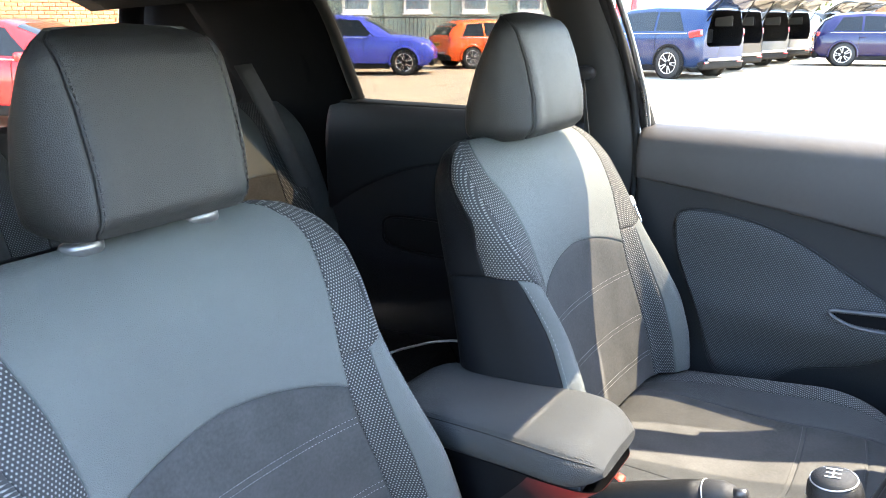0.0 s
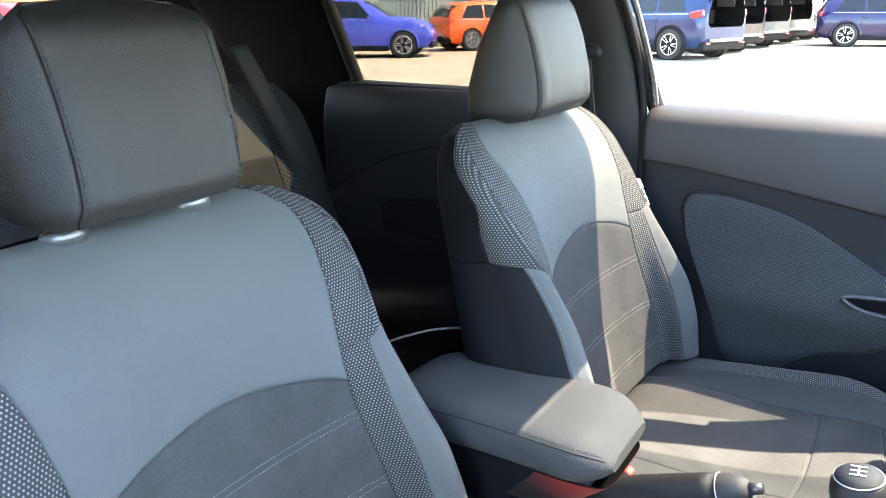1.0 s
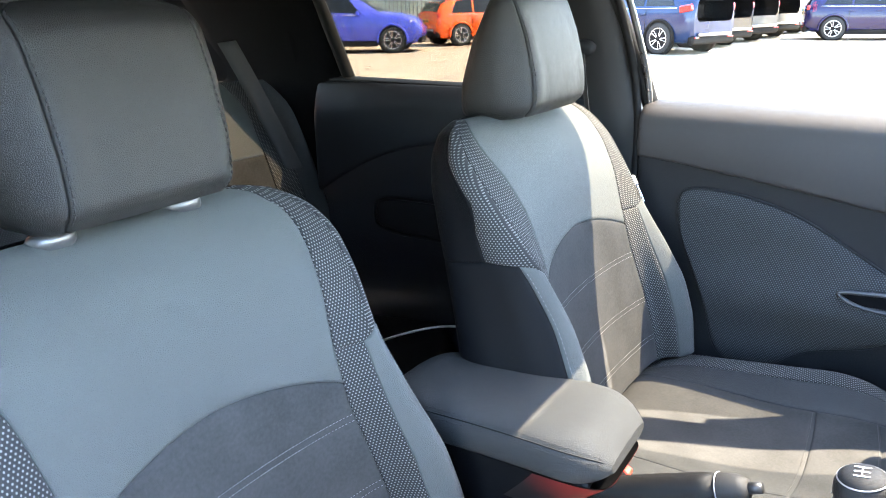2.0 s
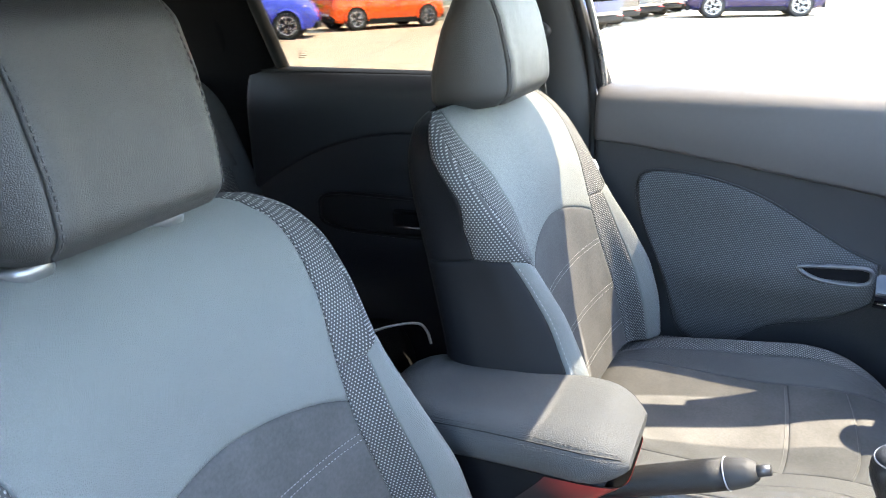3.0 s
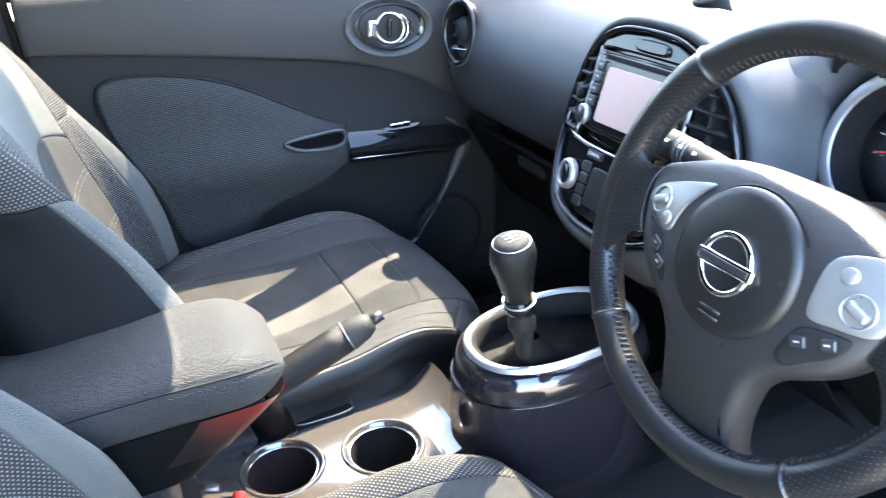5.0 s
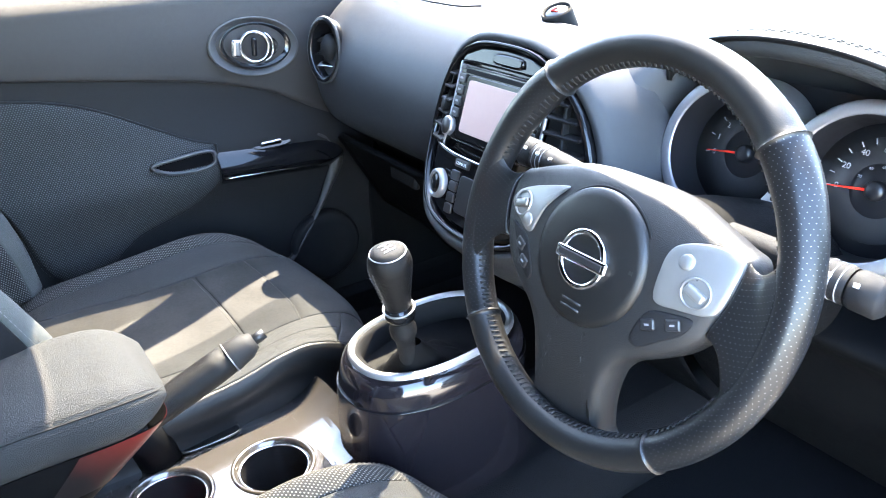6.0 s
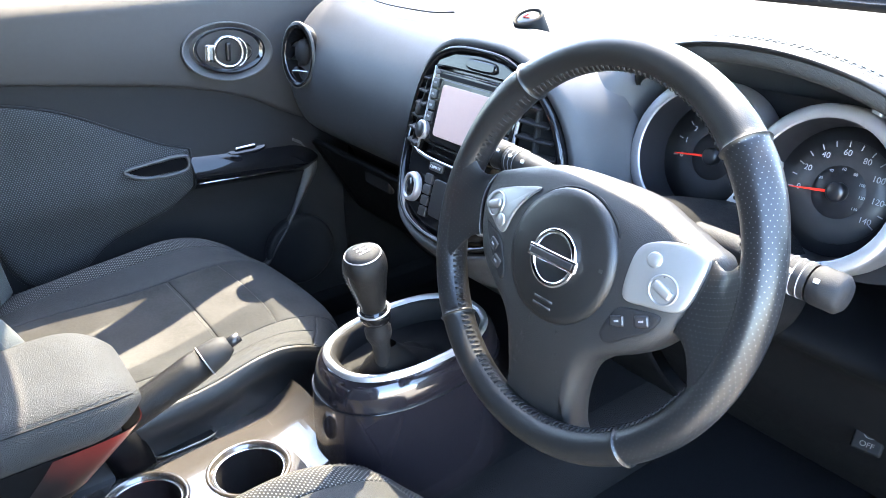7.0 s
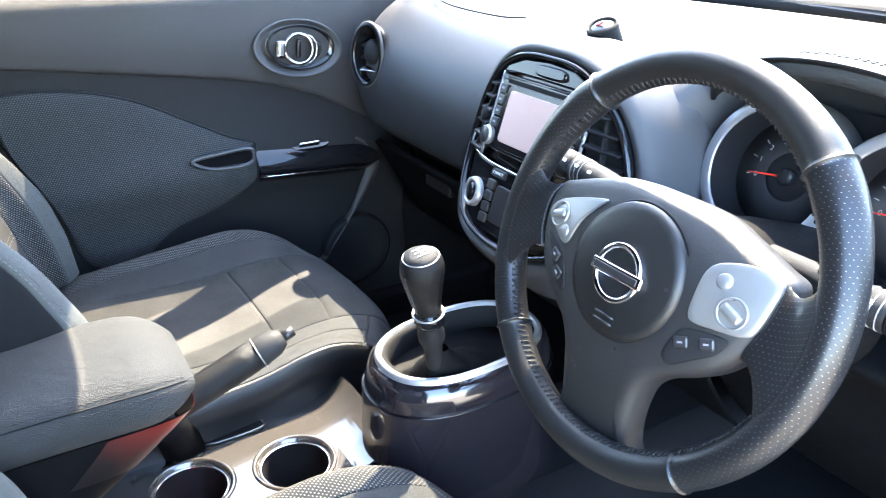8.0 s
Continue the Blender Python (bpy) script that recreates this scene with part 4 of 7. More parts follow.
def rear_door(sg):
    """A closed rear door: trim, handle, armrest recess and tinted window."""
    door = thing("rear_car_door", "closed rear door with dark trim and tinted window", "car door", (sg * 0.75, -0.5, 0.45), "rear doors")
    X = lambda v: sg * v
    part("upper_trim", sheet(lambda t, y: Vector((X(0.700 + 0.03 * max(0, t - 0.6) ** 2 / 0.16), y, 1.03 - 0.10 * abs((y + 0.45) / 0.35) ** 2.0 * (y < -0.45) + t * (1.162 - 1.03 + 0.10 * abs((y + 0.45) / 0.35) ** 2.0 * (y < -0.45)))), span(0, 1, 12, 0.05), span(-0.90, -0.16, 26, 0.02), 0.005, out=(-sg, 0, 0)), REAR_TRIM, door)
    part("window_ledge", sheet(lambda t, y: Vector((X(0.728 + 0.045 * t), y, 1.160 + 0.006 * math.sin(t * 3.1) - 0.008 * (y + 0.5))), span(0, 1, 6, 0.1), span(-0.90, -0.16, 20, 0.02), 0.002, 0.01, out=(0, 0, 1)), PLASTIC, door)
    part("lower_trim", sheet(lambda t, y: Vector((X(0.716 - 0.02 * math.exp(-((t - 0.55) / 0.12) ** 2)), y, 0.42 + 0.62 * t)), span(0, 1, 24, 0.03), span(-0.90, -0.16, 20, 0.02), 0.004, 0.03, out=(-sg, 0, 0)), REAR_TRIM, door, "black grained lower trim")
    arm = part("armrest_recess", slab(oval(0.17, 0.045, 48, 4), 0.02, frame_of((X(0.694), -0.535, 0.838), (-sg, 0, 0)), 0.006, 3), PLASTIC, door, "black armrest panel")
    part("recess_rim", bar([frame_of((X(0.692), -0.535, 0.838), (-sg, 0, 0)) @ Vector((p[0], p[1], 0)) for p in oval(0.172, 0.047, 64, 4)], 0.004, 6, True), PLASTIC, arm)
    part("switch_panel", block((0.14, 0.045, 0.02), frame_of((X(0.686), -0.43, 0.838), (-sg, 0, 0)), 0.008, 3), PIANO, arm, "gloss black switch panel")
    part("chrome_line", bar([(X(0.674), -0.49, 0.822), (X(0.674), -0.37, 0.822)], 0.0025, 6), CHROME, arm)
    hm = frame_of((X(0.700), -0.37, 1.006), (-sg, 0, 0))
    dish = part("handle_dish", turned([(1, 0.003), (0.92, 0.008), (0.7, -0.008), (0, -0.02)], hm @ Matrix.Diagonal((0.07, 0.045, 1, 1)), 36), PIANO, door)
    part("handle_ring", bar([hm @ Vector((0.03 * math.cos(a), 0.026 * math.sin(a), 0.016)) for a in np.linspace(0, math.tau, 30, endpoint=False)], 0.006, 8, True), CHROME, dish, "chrome ring door handle")
    part("handle_pivot", block((0.02, 0.026, 0.016), hm @ pose(sg * 0.040, 0, 0.01), 0.006, 3), CHROME, dish)
    part("window_pane", sheet(lambda u, v: Vector((X(0.772 - 0.10 * v * v - 0.03 * v), -0.12 - 0.05 * v - u * (0.72 - 0.03 * v), 1.14 + 0.33 * v)), grid(0, 1, 8), grid(0, 1, 8), 0, 0.004), GLASS_TINT, door, "tinted rear side window")
    part("window_frame", bar(curve([(X(0.755), -0.812, 1.15), (X(0.73), -0.835, 1.25), (X(0.69), -0.862, 1.38), (X(0.645), -0.885, 1.46)], 14), 0.016, 8), RUBBER, door, "black window frame")
    part("window_frame", bar(curve([(X(0.635), -0.24, 1.475), (X(0.63), -0.5, 1.48), (X(0.645), -0.88, 1.46)], 14), 0.02, 8), RUBBER, door)
    part("outer_skin", sheet(lambda u, v: Vector((X(0.84 + 0.04 * math.sin(v * 3.0) - 0.06 * v * v), -0.93 + 0.78 * u, 0.36 + 0.78 * v)), grid(0, 1, 8), grid(0, 1, 10), 0, 0.01), CAR_PAINT, door)
    return door


left_rear = rear_door(-1)
rear_door(1)
# small etched lines in the window's lower corner
for k, w in enumerate((0.014, 0.024, 0.020, 0.024, 0.018)):
    part("glass_mark", block((0.0008, w, 0.0010), Matrix.Translation((-0.764, -0.777 + 0.5 * w, 1.208 - 0.0050 * k)), 0), DIAL_RING, left_rear)

# door edges and seals beside the middle pillars
for sg, side in ((-1, "left"), (1, "right")):
    for name, off, mat, r in (("seal", 0.0, RUBBER, 0.008), ("edge", 0.022, CAR_PAINT, 0.007)):
        tagged(finish("door_" + name + "_" + side, bar(curve([(sg * (0.715 + off * 0.6), -0.050 + off, 0.46), (sg * (0.718 + off * 0.6), -0.052 + off, 0.90), (sg * (0.728 + off * 0.5), -0.058 + off, 1.14), (sg * 0.700, -0.085 + off, 1.30), (sg * 0.645, -0.125 + off, 1.45)], 24), r, 8), mat), "black rubber door seal" if name == "seal" else "dark painted edge of the door opening", "trim", kind="structure")
# seat belts
for sg in (-1,):
    belt = thing("seat_belt", "dark webbing seat belt with a steel tongue", "seat belt", (sg * 0.69, -0.1, 0.6))
    path = curve([(sg * 0.655, -0.150, 1.245), (sg * 0.640, -0.125, 1.12), (sg * 0.628, -0.085, 1.0), (sg * 0.64, -0.06, 0.80), (sg * 0.67, -0.03, 0.55)], 24)
    part("webbing", sheet(lambda u, v: path[round(u * 23)] + Vector((-0.84, -0.54, 0)) * (0.044 * (v - 0.3)), grid(0, 1, 23), grid(0, 1, 3), 0, 0.0012), WEBBING, belt)
    guide = Matrix.Translation((sg * 0.662, -0.150, 1.255)) @ pose(0, 0, 0, 0, 90, 0)
    part("belt_guide", turned([(0, -0.012), (0.014, -0.012), (0.017, 0), (0.013, 0.010), (0, 0.012)], guide, 20, (1.0, 1.4)), PLASTIC, belt)
    tongue = frame_of((sg * 0.640, -0.030, 0.985), (0.6, 0.6, 0.2)) @ pose(0, 0, 0, 0, 0, 25)
    ton = part("belt_tongue", bar([tongue @ Vector(p) for p in ((-0.012, -0.03, 0), (0.012, -0.03, 0), (0.014, 0.006, 0), (-0.014, 0.006, 0))], 0.0035, 8, True), CHROME, belt, "bright steel belt tongue")
    part("tongue_grip", block((0.036, 0.024, 0.014), tongue @ pose(0, 0.016, 0), 0.005, 3), SATIN, ton)

# ---- rear bench ----
bench = thing("rear_bench", "black leather rear bench with dotted cloth", "rear seat", (0, -0.8, 0.4))


def bench_back(u, v, cx, hw):
    bow = 0.045 * abs(u) ** 3
    y = -0.86 - 0.20 * v - 0.03 * math.sin(v * 3.0) * 0 + bow - 0.05 * max(0, (v - 0.85) / 0.15) ** 2
    return Vector((cx + hw * u * (1 - 0.10 * max(0, (v - 0.6) / 0.4) ** 2), y, 0.60 + 0.56 * v))


for cx, hw in ((-0.36, 0.30), (0.36, 0.30)):
    part("backrest", sheet(lambda u, v: bench_back(u, v, cx, hw), span(-0.78, 0.78, 24, 0.02), span(0.675, 1, 14, 0.03), 0.003, out=(0, 1, 0)), LEATHER, bench, "grained black leather")
    part("insert", sheet(lambda u, v: bench_back(u, v, cx, hw), span(-0.78, 0.78, 24, 0.02), span(0, 0.675, 18, 0.03), 0.003, out=(0, 1, 0)), SUEDE, bench, "charcoal suede insert")
    for sg in (-1, 1):
        part("mesh_strip", sheet(lambda u, v: bench_back(sg * u, v, cx, hw), span(0.78, 1.0, 8, 0.04), span(0, 1, 24, 0.03), 0.003, out=(0, 1, 0)), CLOTH, bench)
        part("bolster", sheet(lambda u, v: bench_back(sg * u, v, cx, hw), span(1.0, 1.16, 8, 0.04), span(0, 1, 24, 0.03), 0.003, out=(0, 1, 0)), LEATHER_DARK, bench)
    part("headrest", block((0.26, 0.09, 0.15), Matrix.Translation((cx, -1.12, 1.21)) @ pose(0, 0, 0, 14, 0, 0), 0.04, 4), LEATHER_SOFT, bench)
part("backrest", sheet(lambda u, v: bench_back(u * 0.3, v, 0, 0.30), span(-1, 1, 8, 0.04), span(0, 1, 20, 0.03), 0.003), LEATHER_SOFT, bench)
part("back_board", block((1.40, 0.10, 0.56), Matrix.Translation((0, -1.05, 0.88)) @ pose(0, 0, 0, 19, 0, 0), 0.03, 3), PLASTIC, bench)
part("cushion", sheet(lambda u, v: Vector((0.66 * u, -0.90 + (0.56 - 0.16 * abs(u) ** 4) * min(v, 0.8) / 0.8 + 0.03 * max(0, math.sin(max(0, v - 0.8) * 15.7)), 0.60 + 0.045 * min(v / 0.8, 1) - 0.16 * max(0, (v - 0.78) / 0.22) ** 1.3 - 0.05 * abs(u) ** 6)), span(-1, 1, 40, 0.02), span(0, 1, 28, 0.02), 0.003, 0.08, out=(0, 0, 1)), VINYL, bench)
for sg in (-1, 1):
    rear_belt = thing("rear_seat_belt", "dark webbing seat belt hanging beside the rear bench", "seat belt", (sg * 0.66, -0.95, 0.75), "rear seat belts")
    run = curve([(sg * 0.545, -1.02, 1.26), (sg * 0.575, -0.985, 1.16), (sg * 0.640, -0.945, 0.98), (sg * 0.700, -0.915, 0.82), (sg * 0.72, -0.90, 0.66)], 24)
    part("webbing", sheet(lambda u, v: run[round(u * 23)] + Vector((sg * 0.9, 0.42, 0.1)) * (0.046 * (v - 0.5)), grid(0, 1, 23), grid(0, 1, 3), 0, 0.0012), WEBBING, rear_belt)
    part("belt_tongue", block((0.03, 0.006, 0.04), Matrix.Translation((sg * 0.716, -0.895, 0.79)), 0.002), CHROME, rear_belt, "bright steel belt tongue")
# pale bar that paints in the sunlit edge of the bench cushion
part("sunlit_edge", bar(curve([(-0.39, -0.488, 0.650), (-0.45, -0.467, 0.650), (-0.516, -0.428, 0.650), (-0.552, -0.384, 0.648), (-0.560, -0.365, 0.630), (-0.560, -0.355, 0.600)], 24), 0.0030, 6), SUNLIT_EDGE, bench, "pale bar for the sunlit cushion edge")
part("bench_base", block((1.36, 0.42, 0.24), Matrix.Translation((0, -0.70, 0.44)), 0.03, 3), CARPET, bench)


# ---- dashboard ----
DASH = curve([(1.52, 1.075), (1.25, 1.105), (1.00, 1.128), (0.84, 1.130), (0.762, 1.107), (0.708, 1.060), (0.680, 1.003), (0.678, 0.945), (0.700, 0.885), (0.745, 0.845), (0.80, 0.80), (0.84, 0.70), (0.90, 0.60), (0.98, 0.50)], 105)


def dash_point(u, v):
    """The dashboard's skin: u across from door to door, v from the windscreen down over the face."""
    x = -0.685 + 1.40 * u
    p = DASH[min(104, int(v * 104 + 0.5))]
    y, z = p[0], p[1]
    end = max(0.0, (abs(x - 0.015) - 0.60) / 0.10)
    y += 0.06 * end ** 2.0 * (v > 0.2)
    if v > 0.2:
        dip = math.exp(-((x - 0.352) / 0.185) ** 8) * (1 if z > 0.90 else math.exp(-((z - 0.90) / 0.03) ** 2))
        y = y + (max(y, 0.86) - y) * dip
    z -= 0.02 * end ** 2
    if v < 0.3:
        y -= 0.14 * x * x * (1 - v / 0.3)
    return Vector((x, y, z))


dash = thing("dashboard", "charcoal grained dashboard with a domed passenger side", "dashboard", (0, 0.9, 0.6))
part("skin", sheet(dash_point, span(0, 0.6, 60, 0.008), grid(0, 70 / 104, 70), 0.01, sides="", out=(0, -0.5, 1)), DASH_SKIN, dash, "charcoal grained soft skin")
part("skin", sheet(dash_point, span(0.6, 1, 40, 0.008), grid(0, 52 / 104, 52), 0.01, sides="", out=(0, -0.5, 1)), DASH_SKIN, dash, "charcoal grained soft skin")
part("lower_panel", sheet(lambda u, v: dash_point(u, v) + Vector((0, 0.002, -0.002)), span(0, 0.6, 60, 0.008), grid(69 / 104, 1, 35), 0.004, out=(0, -1, 0)), VINYL, dash, "black lower dash panel")
part("lower_panel", sheet(lambda u, v: dash_point(u, v) + Vector((0, 0.002 + 0.10 * max(0, v - 0.673), -0.002)), span(0.6, 1, 40, 0.008), grid(51 / 104, 1, 53), 0.004, out=(0, -1, 0)), VINYL, dash, "black knee panel")
part("under_panel", block((1.36, 0.30, 0.03), Matrix.Translation((0, 1.17, 0.56)), 0.01), CARPET, dash)
part("airbag_seam", bar(curve([(-0.52, 0.83, 1.1335), (-0.50, 0.79, 1.1285), (-0.40, 0.768, 1.121), (-0.26, 0.766, 1.120), (-0.20, 0.775, 1.124)], 30), 0.0016, 6), PLASTIC, dash)
part("airbag_mark", block((0.024, 0.004, 0.0006), Matrix.Translation((-0.475, 0.79, 1.1295)) @ pose(0, 0, 0, 18, 0, 0), 0), PRINT_DIM, dash)
# demister outlet at the dash end
for k in range(5):
    part("demister_slat", block((0.010, 0.035, 0.012), Matrix.Translation((-0.640 + 0.016 * k, 0.80 + 0.006 * k, 1.115)) @ pose(0, 0, 0, 20, 15, 20), 0.002), PLASTIC, dash)
# glovebox
glove = part("glovebox_door", sheet(lambda u, v: Vector((-0.63 + 0.46 * u, 0.735 + 0.10 * v, 0.835 - 0.17 * v)), span(0, 1, 12, 0.03), span(0, 1, 10, 0.04), 0.004, 0.012), VINYL, dash, "black glovebox door")
part("glovebox_latch", block((0.09, 0.014, 0.03), Matrix.Translation((-0.40, 0.742, 0.800)), 0.008, 3), PLASTIC, glove)


def end_vent(cx, sg):
    """A round air outlet at the end of the dashboard."""
    m = frame_of((cx, 0.679, 1.022), (sg * 0.42, -0.90, 0.14))
    v = part("side_vent", turned([(0.052, -0.01), (0.056, 0.010), (0.050, 0.016), (0.044, 0.008), (0.040, -0.012), (0, -0.016)], m @ Matrix.Diagonal((0.66, 1.08, 1, 1)), 40), PIANO, dash, "gloss black round air vent")
    part("vent_ring", bar([m @ Vector((0.054 * 0.66 * math.cos(a), 0.058 * math.sin(a), 0.010)) for a in np.linspace(0, math.tau, 48, endpoint=False)], 0.0032, 8, True), PLASTIC_GREY, v)
    part("vent_disc", turned([(0, 0.014), (0.016, 0.012), (0.022, 0.004), (0.022, -0.01)], m @ pose(0.006, 0.006, 0) @ Matrix.Diagonal((0.8, 1.1, 1, 1)), 28), PLASTIC, v)
    for k in (-1, 0, 1):
        part("vane", block((0.042, 0.003, 0.014), m @ pose(0, 0.022 * k - 0.004, -0.002, 30, 0, 0), 0.001), CHROME_DARK if k == -1 else PLASTIC, v)


end_vent(-0.548, 1)
end_vent(0.640, -1)
hz = thing("hazard_switch", "black oval hazard switch on the dashboard top", "switch", (0.0, 0.737, 1.125))
HZ = frame_of((-0.004, 0.752, 1.1340), (0, -0.45, 0.89)) @ pose(0, 0, 0, 0, 0, 8)
part("bezel", turned([(1.0, -0.022), (1.0, 0.004), (0.92, 0.008), (0.80, 0.004), (0.78, -0.004)], HZ @ Matrix.Diagonal((0.0225, 0.0195, 1, 1)), 32), RUBBER, hz)
part("button", turned([(0.80, -0.006), (0.80, 0.004), (0.6, 0.007), (0, 0.008)], HZ @ Matrix.Diagonal((0.0225, 0.0195, 1, 1)), 32), BUTTON, hz)
part("triangle", bar([HZ @ Vector(p) for p in ((-0.0055, -0.004, 0.0085), (0.0055, -0.004, 0.0085), (0, 0.0055, 0.0085))], 0.0009, 5, True), HAZARD_RED, hz, "red warning triangle")

off = part("off_switch", block((0.034, 0.030, 0.006), frame_of((0.484, 0.854, 0.703), (0.15, -0.80, 0.58)), 0.003), VINYL, dash, "dark switch marked OFF")
words("OFF", 0.009, frame_of((0.484, 0.854, 0.703), (0.15, -0.80, 0.58)) @ pose(0, -0.006, 0.0032), THREAD, off)
part("switch_mark", bar([frame_of((0.484, 0.854, 0.703), (0.15, -0.80, 0.58)) @ Vector((0.006 * math.cos(a), 0.006 + 0.004 * math.sin(a), 0.0032)) for a in np.linspace(0, math.tau, 16, endpoint=False)], 0.0006, 4, True), THREAD, off)

# ---- centre stack ----
STACK = frame_of((0, 0.634, 0.992), (0, -0.951, 0.308))
stack = thing("centre_stack", "gloss black centre stack with screen, vents and climate controls", "centre console", (0, 0.66, 0.90))


def bent(bm, lift=0.0):
    """Wraps a piece in the stack's own plane round its bowed front."""
    bmesh.ops.transform(bm, matrix=Matrix.Translation((0, 0, lift)), verts=bm.verts[:])
    for v in bm.verts:
        v.co.z -= 3.0 * max(0.0, abs(v.co.x) - 0.055) ** 2
    bmesh.ops.transform(bm, matrix=STACK, verts=bm.verts[:])
    return bm


def put(name, bm, mat, parent=None, label="", lift=0.0, smooth=True):
    return part(name, bent(bm, lift), mat, parent or stack, label, smooth)


def plate(w, h, x, v, thick=0.008, bevel=0.002, power=6):
    return slab([(p[0] + x, p[1] + v) for p in oval(w / 2, h / 2, 28, power)], thick, Matrix(), bevel)


HALF_SHIELD = [(0, 0.121), (0.055, 0.117), (0.100, 0.097), (0.136, 0.062), (0.158, 0.015), (0.160, -0.025), (0.142, -0.072), (0.102, -0.114), (0.05, -0.134), (0, -0.138)]
SHIELD = curve(HALF_SHIELD + [(-x, y) for x, y in HALF_SHIELD[-2:0:-1]], 96, True)


def shield(k, z):
    return [Vector((p[0] * k, p[1] * k, z)) for p in SHIELD]


def ring_band(loops):
    bm = bmesh.new()
    rows = [[bm.verts.new(p) for p in lp] for lp in loops]
    for a, b in zip(rows, rows[1:]):
        for i in range(len(a)):
            bm.faces.new((a[i], a[(i + 1) % len(a)], b[(i + 1) % len(b)], b[i]))
    return bm


def shield_disc(k, z, rings=14):
    loops = [shield(k * (1 - i / rings), z) for i in range(rings)]
    bm = ring_band(loops)
    bm.verts.ensure_lookup_table()
    n = len(SHIELD)
    mid = bm.verts.new((0, 0, z))
    last = bm.verts[(rings - 1) * n:(rings - 1) * n + n]
    for i in range(n):
        bm.faces.new((last[i], last[(i + 1) % n], mid))
    return bm


put("surround", ring_band([shield(1.34, -0.060), shield(1.24, -0.030), shield(1.15, -0.006), shield(1.08, 0.006), shield(1.03, 0.004), shield(1.00, -0.006)]), DASH_SKIN, None, "charcoal grained surround")
put("trim_ring", ring_band([shield(1.015, -0.008), shield(1.01, 0.006), shield(0.985, 0.010), shield(0.955, 0.006), shield(0.945, -0.006)]), PIANO, None, "gloss black trim ring")
put("backing", shield_disc(0.965, -0.012), PIANO, None, "gloss black panel")
arch_panel = put("arch_panel", join(slab([(-0.096, 0.0865), (-0.06, 0.0885), (0, 0.089), (0.06, 0.0885), (0.096, 0.0865), (0.084, 0.099), (0.050, 0.111), (0, 0.1145), (-0.050, 0.111), (-0.084, 0.099)], 0.012, Matrix(), 0.003)), PIANO, None, "gloss black arched cover", 0.004)
put("storage_button", plate(0.060, 0.016, 0.008, 0.1005, 0.004, 0.003, 4), PIANO, arch_panel, "blue-black oval button", 0.0065)
for sg in (-1, 1):
    vent = put("air_vent", slab([(sg * x, v) for x, v in curve([(0.094, 0.080), (0.110, 0.080), (0.133, 0.054), (0.149, 0.014), (0.149, -0.020), (0.132, -0.034), (0.100, -0.030), (0.094, 0.03)], 40, True)], 0.004, Matrix()), RUBBER, None, "black air vent with slats", -0.004)
    for k in range(6):
        sv = 0.070 - 0.0185 * k
        edge = float(np.interp(sv, (-0.034, -0.02, 0.014, 0.054, 0.080), (0.134, 0.149, 0.149, 0.133, 0.112)))
        put("slat", block((edge - 0.096, 0.0034, 0.014), pose(sg * (0.096 + edge) / 2, sv, 0.001, 24, 0, 0), 0.001), PLASTIC, vent)
    put("vane", block((0.004, 0.09, 0.010), pose(sg * 0.120, 0.022, -0.002, 0, 0, sg * 8), 0.001), PLASTIC, vent)
    put("vent_wheel", turned([(0, 0.006), (0.009, 0.006), (0.011, 0.003), (0.011, -0.006)], pose(sg * 0.121, 0.024 if sg < 0 else -0.004, 0.002), 20), PLASTIC, vent)
    put("vent_edge", bar(curve([(sg * 0.093, 0.088, 0.002), (sg * 0.0925, 0.03, 0.002), (sg * 0.096, -0.03, 0.002)], 16), 0.0022, 6), SATIN, vent)
unit = put("radio", plate(0.178, 0.104, 0.0, 0.034, 0.012, 0.003, 10), PIANO, None, "gloss black radio unit", 0.004)
put("cd_slot", block((0.142, 0.006, 0.003), pose(0, 0.077, 0.005), 0.001), RUBBER, unit)
put("slot_lip", bar([(-0.085, 0.083, 0.005), (0.085, 0.083, 0.005)], 0.0018, 6), BUTTON, unit)
put("screen_bezel", plate(0.132, 0.086, 0.0, 0.030, 0.004, 0.0015, 14), PIANO, unit, "", 0.006)
put("screen", plate(0.115, 0.070, 0.0, 0.0315, 0.003, 0.0008, 20), SCREEN, unit, "pale reflective touch screen", 0.0072)
for sg in (-1, 1):
    for k in range(4):
        key = put("radio_key", plate(0.017, 0.0125, sg * 0.0775, 0.066 - 0.0155 * k, 0.004, 0.0012, 8), BUTTON, unit, "", 0.0065)
        put("key_mark", block((0.007, 0.0028, 0.0004), pose(sg * 0.0775, 0.066 - 0.0155 * k, 0.0070), 0), PRINT_DIM, key)
    put("key", plate(0.014, 0.007, sg * 0.079, 0.081, 0.004, 0.001, 6), BUTTON, unit, "", 0.006)
    knob = put("radio_knob", turned([(0.0118, 0.0), (0.0118, 0.0095), (0.0105, 0.0112), (0, 0.0116)], pose(sg * 0.084, -0.001, 0.003), 28), BUTTON, unit, "dark knob with a bright rim")
    put("knob_rim", turned([(0.0132, 0.0), (0.0134, 0.004), (0.0128, 0.0090), (0.0118, 0.0092)], pose(sg * 0.084, -0.001, 0.003), 28), SATIN, knob)
put("shelf_line", bar(curve([(-0.118, -0.028, 0.004), (-0.05, -0.034, 0.004), (0.05, -0.034, 0.004), (0.118, -0.028, 0.004)], 20), 0.0014, 6), CHROME, None)
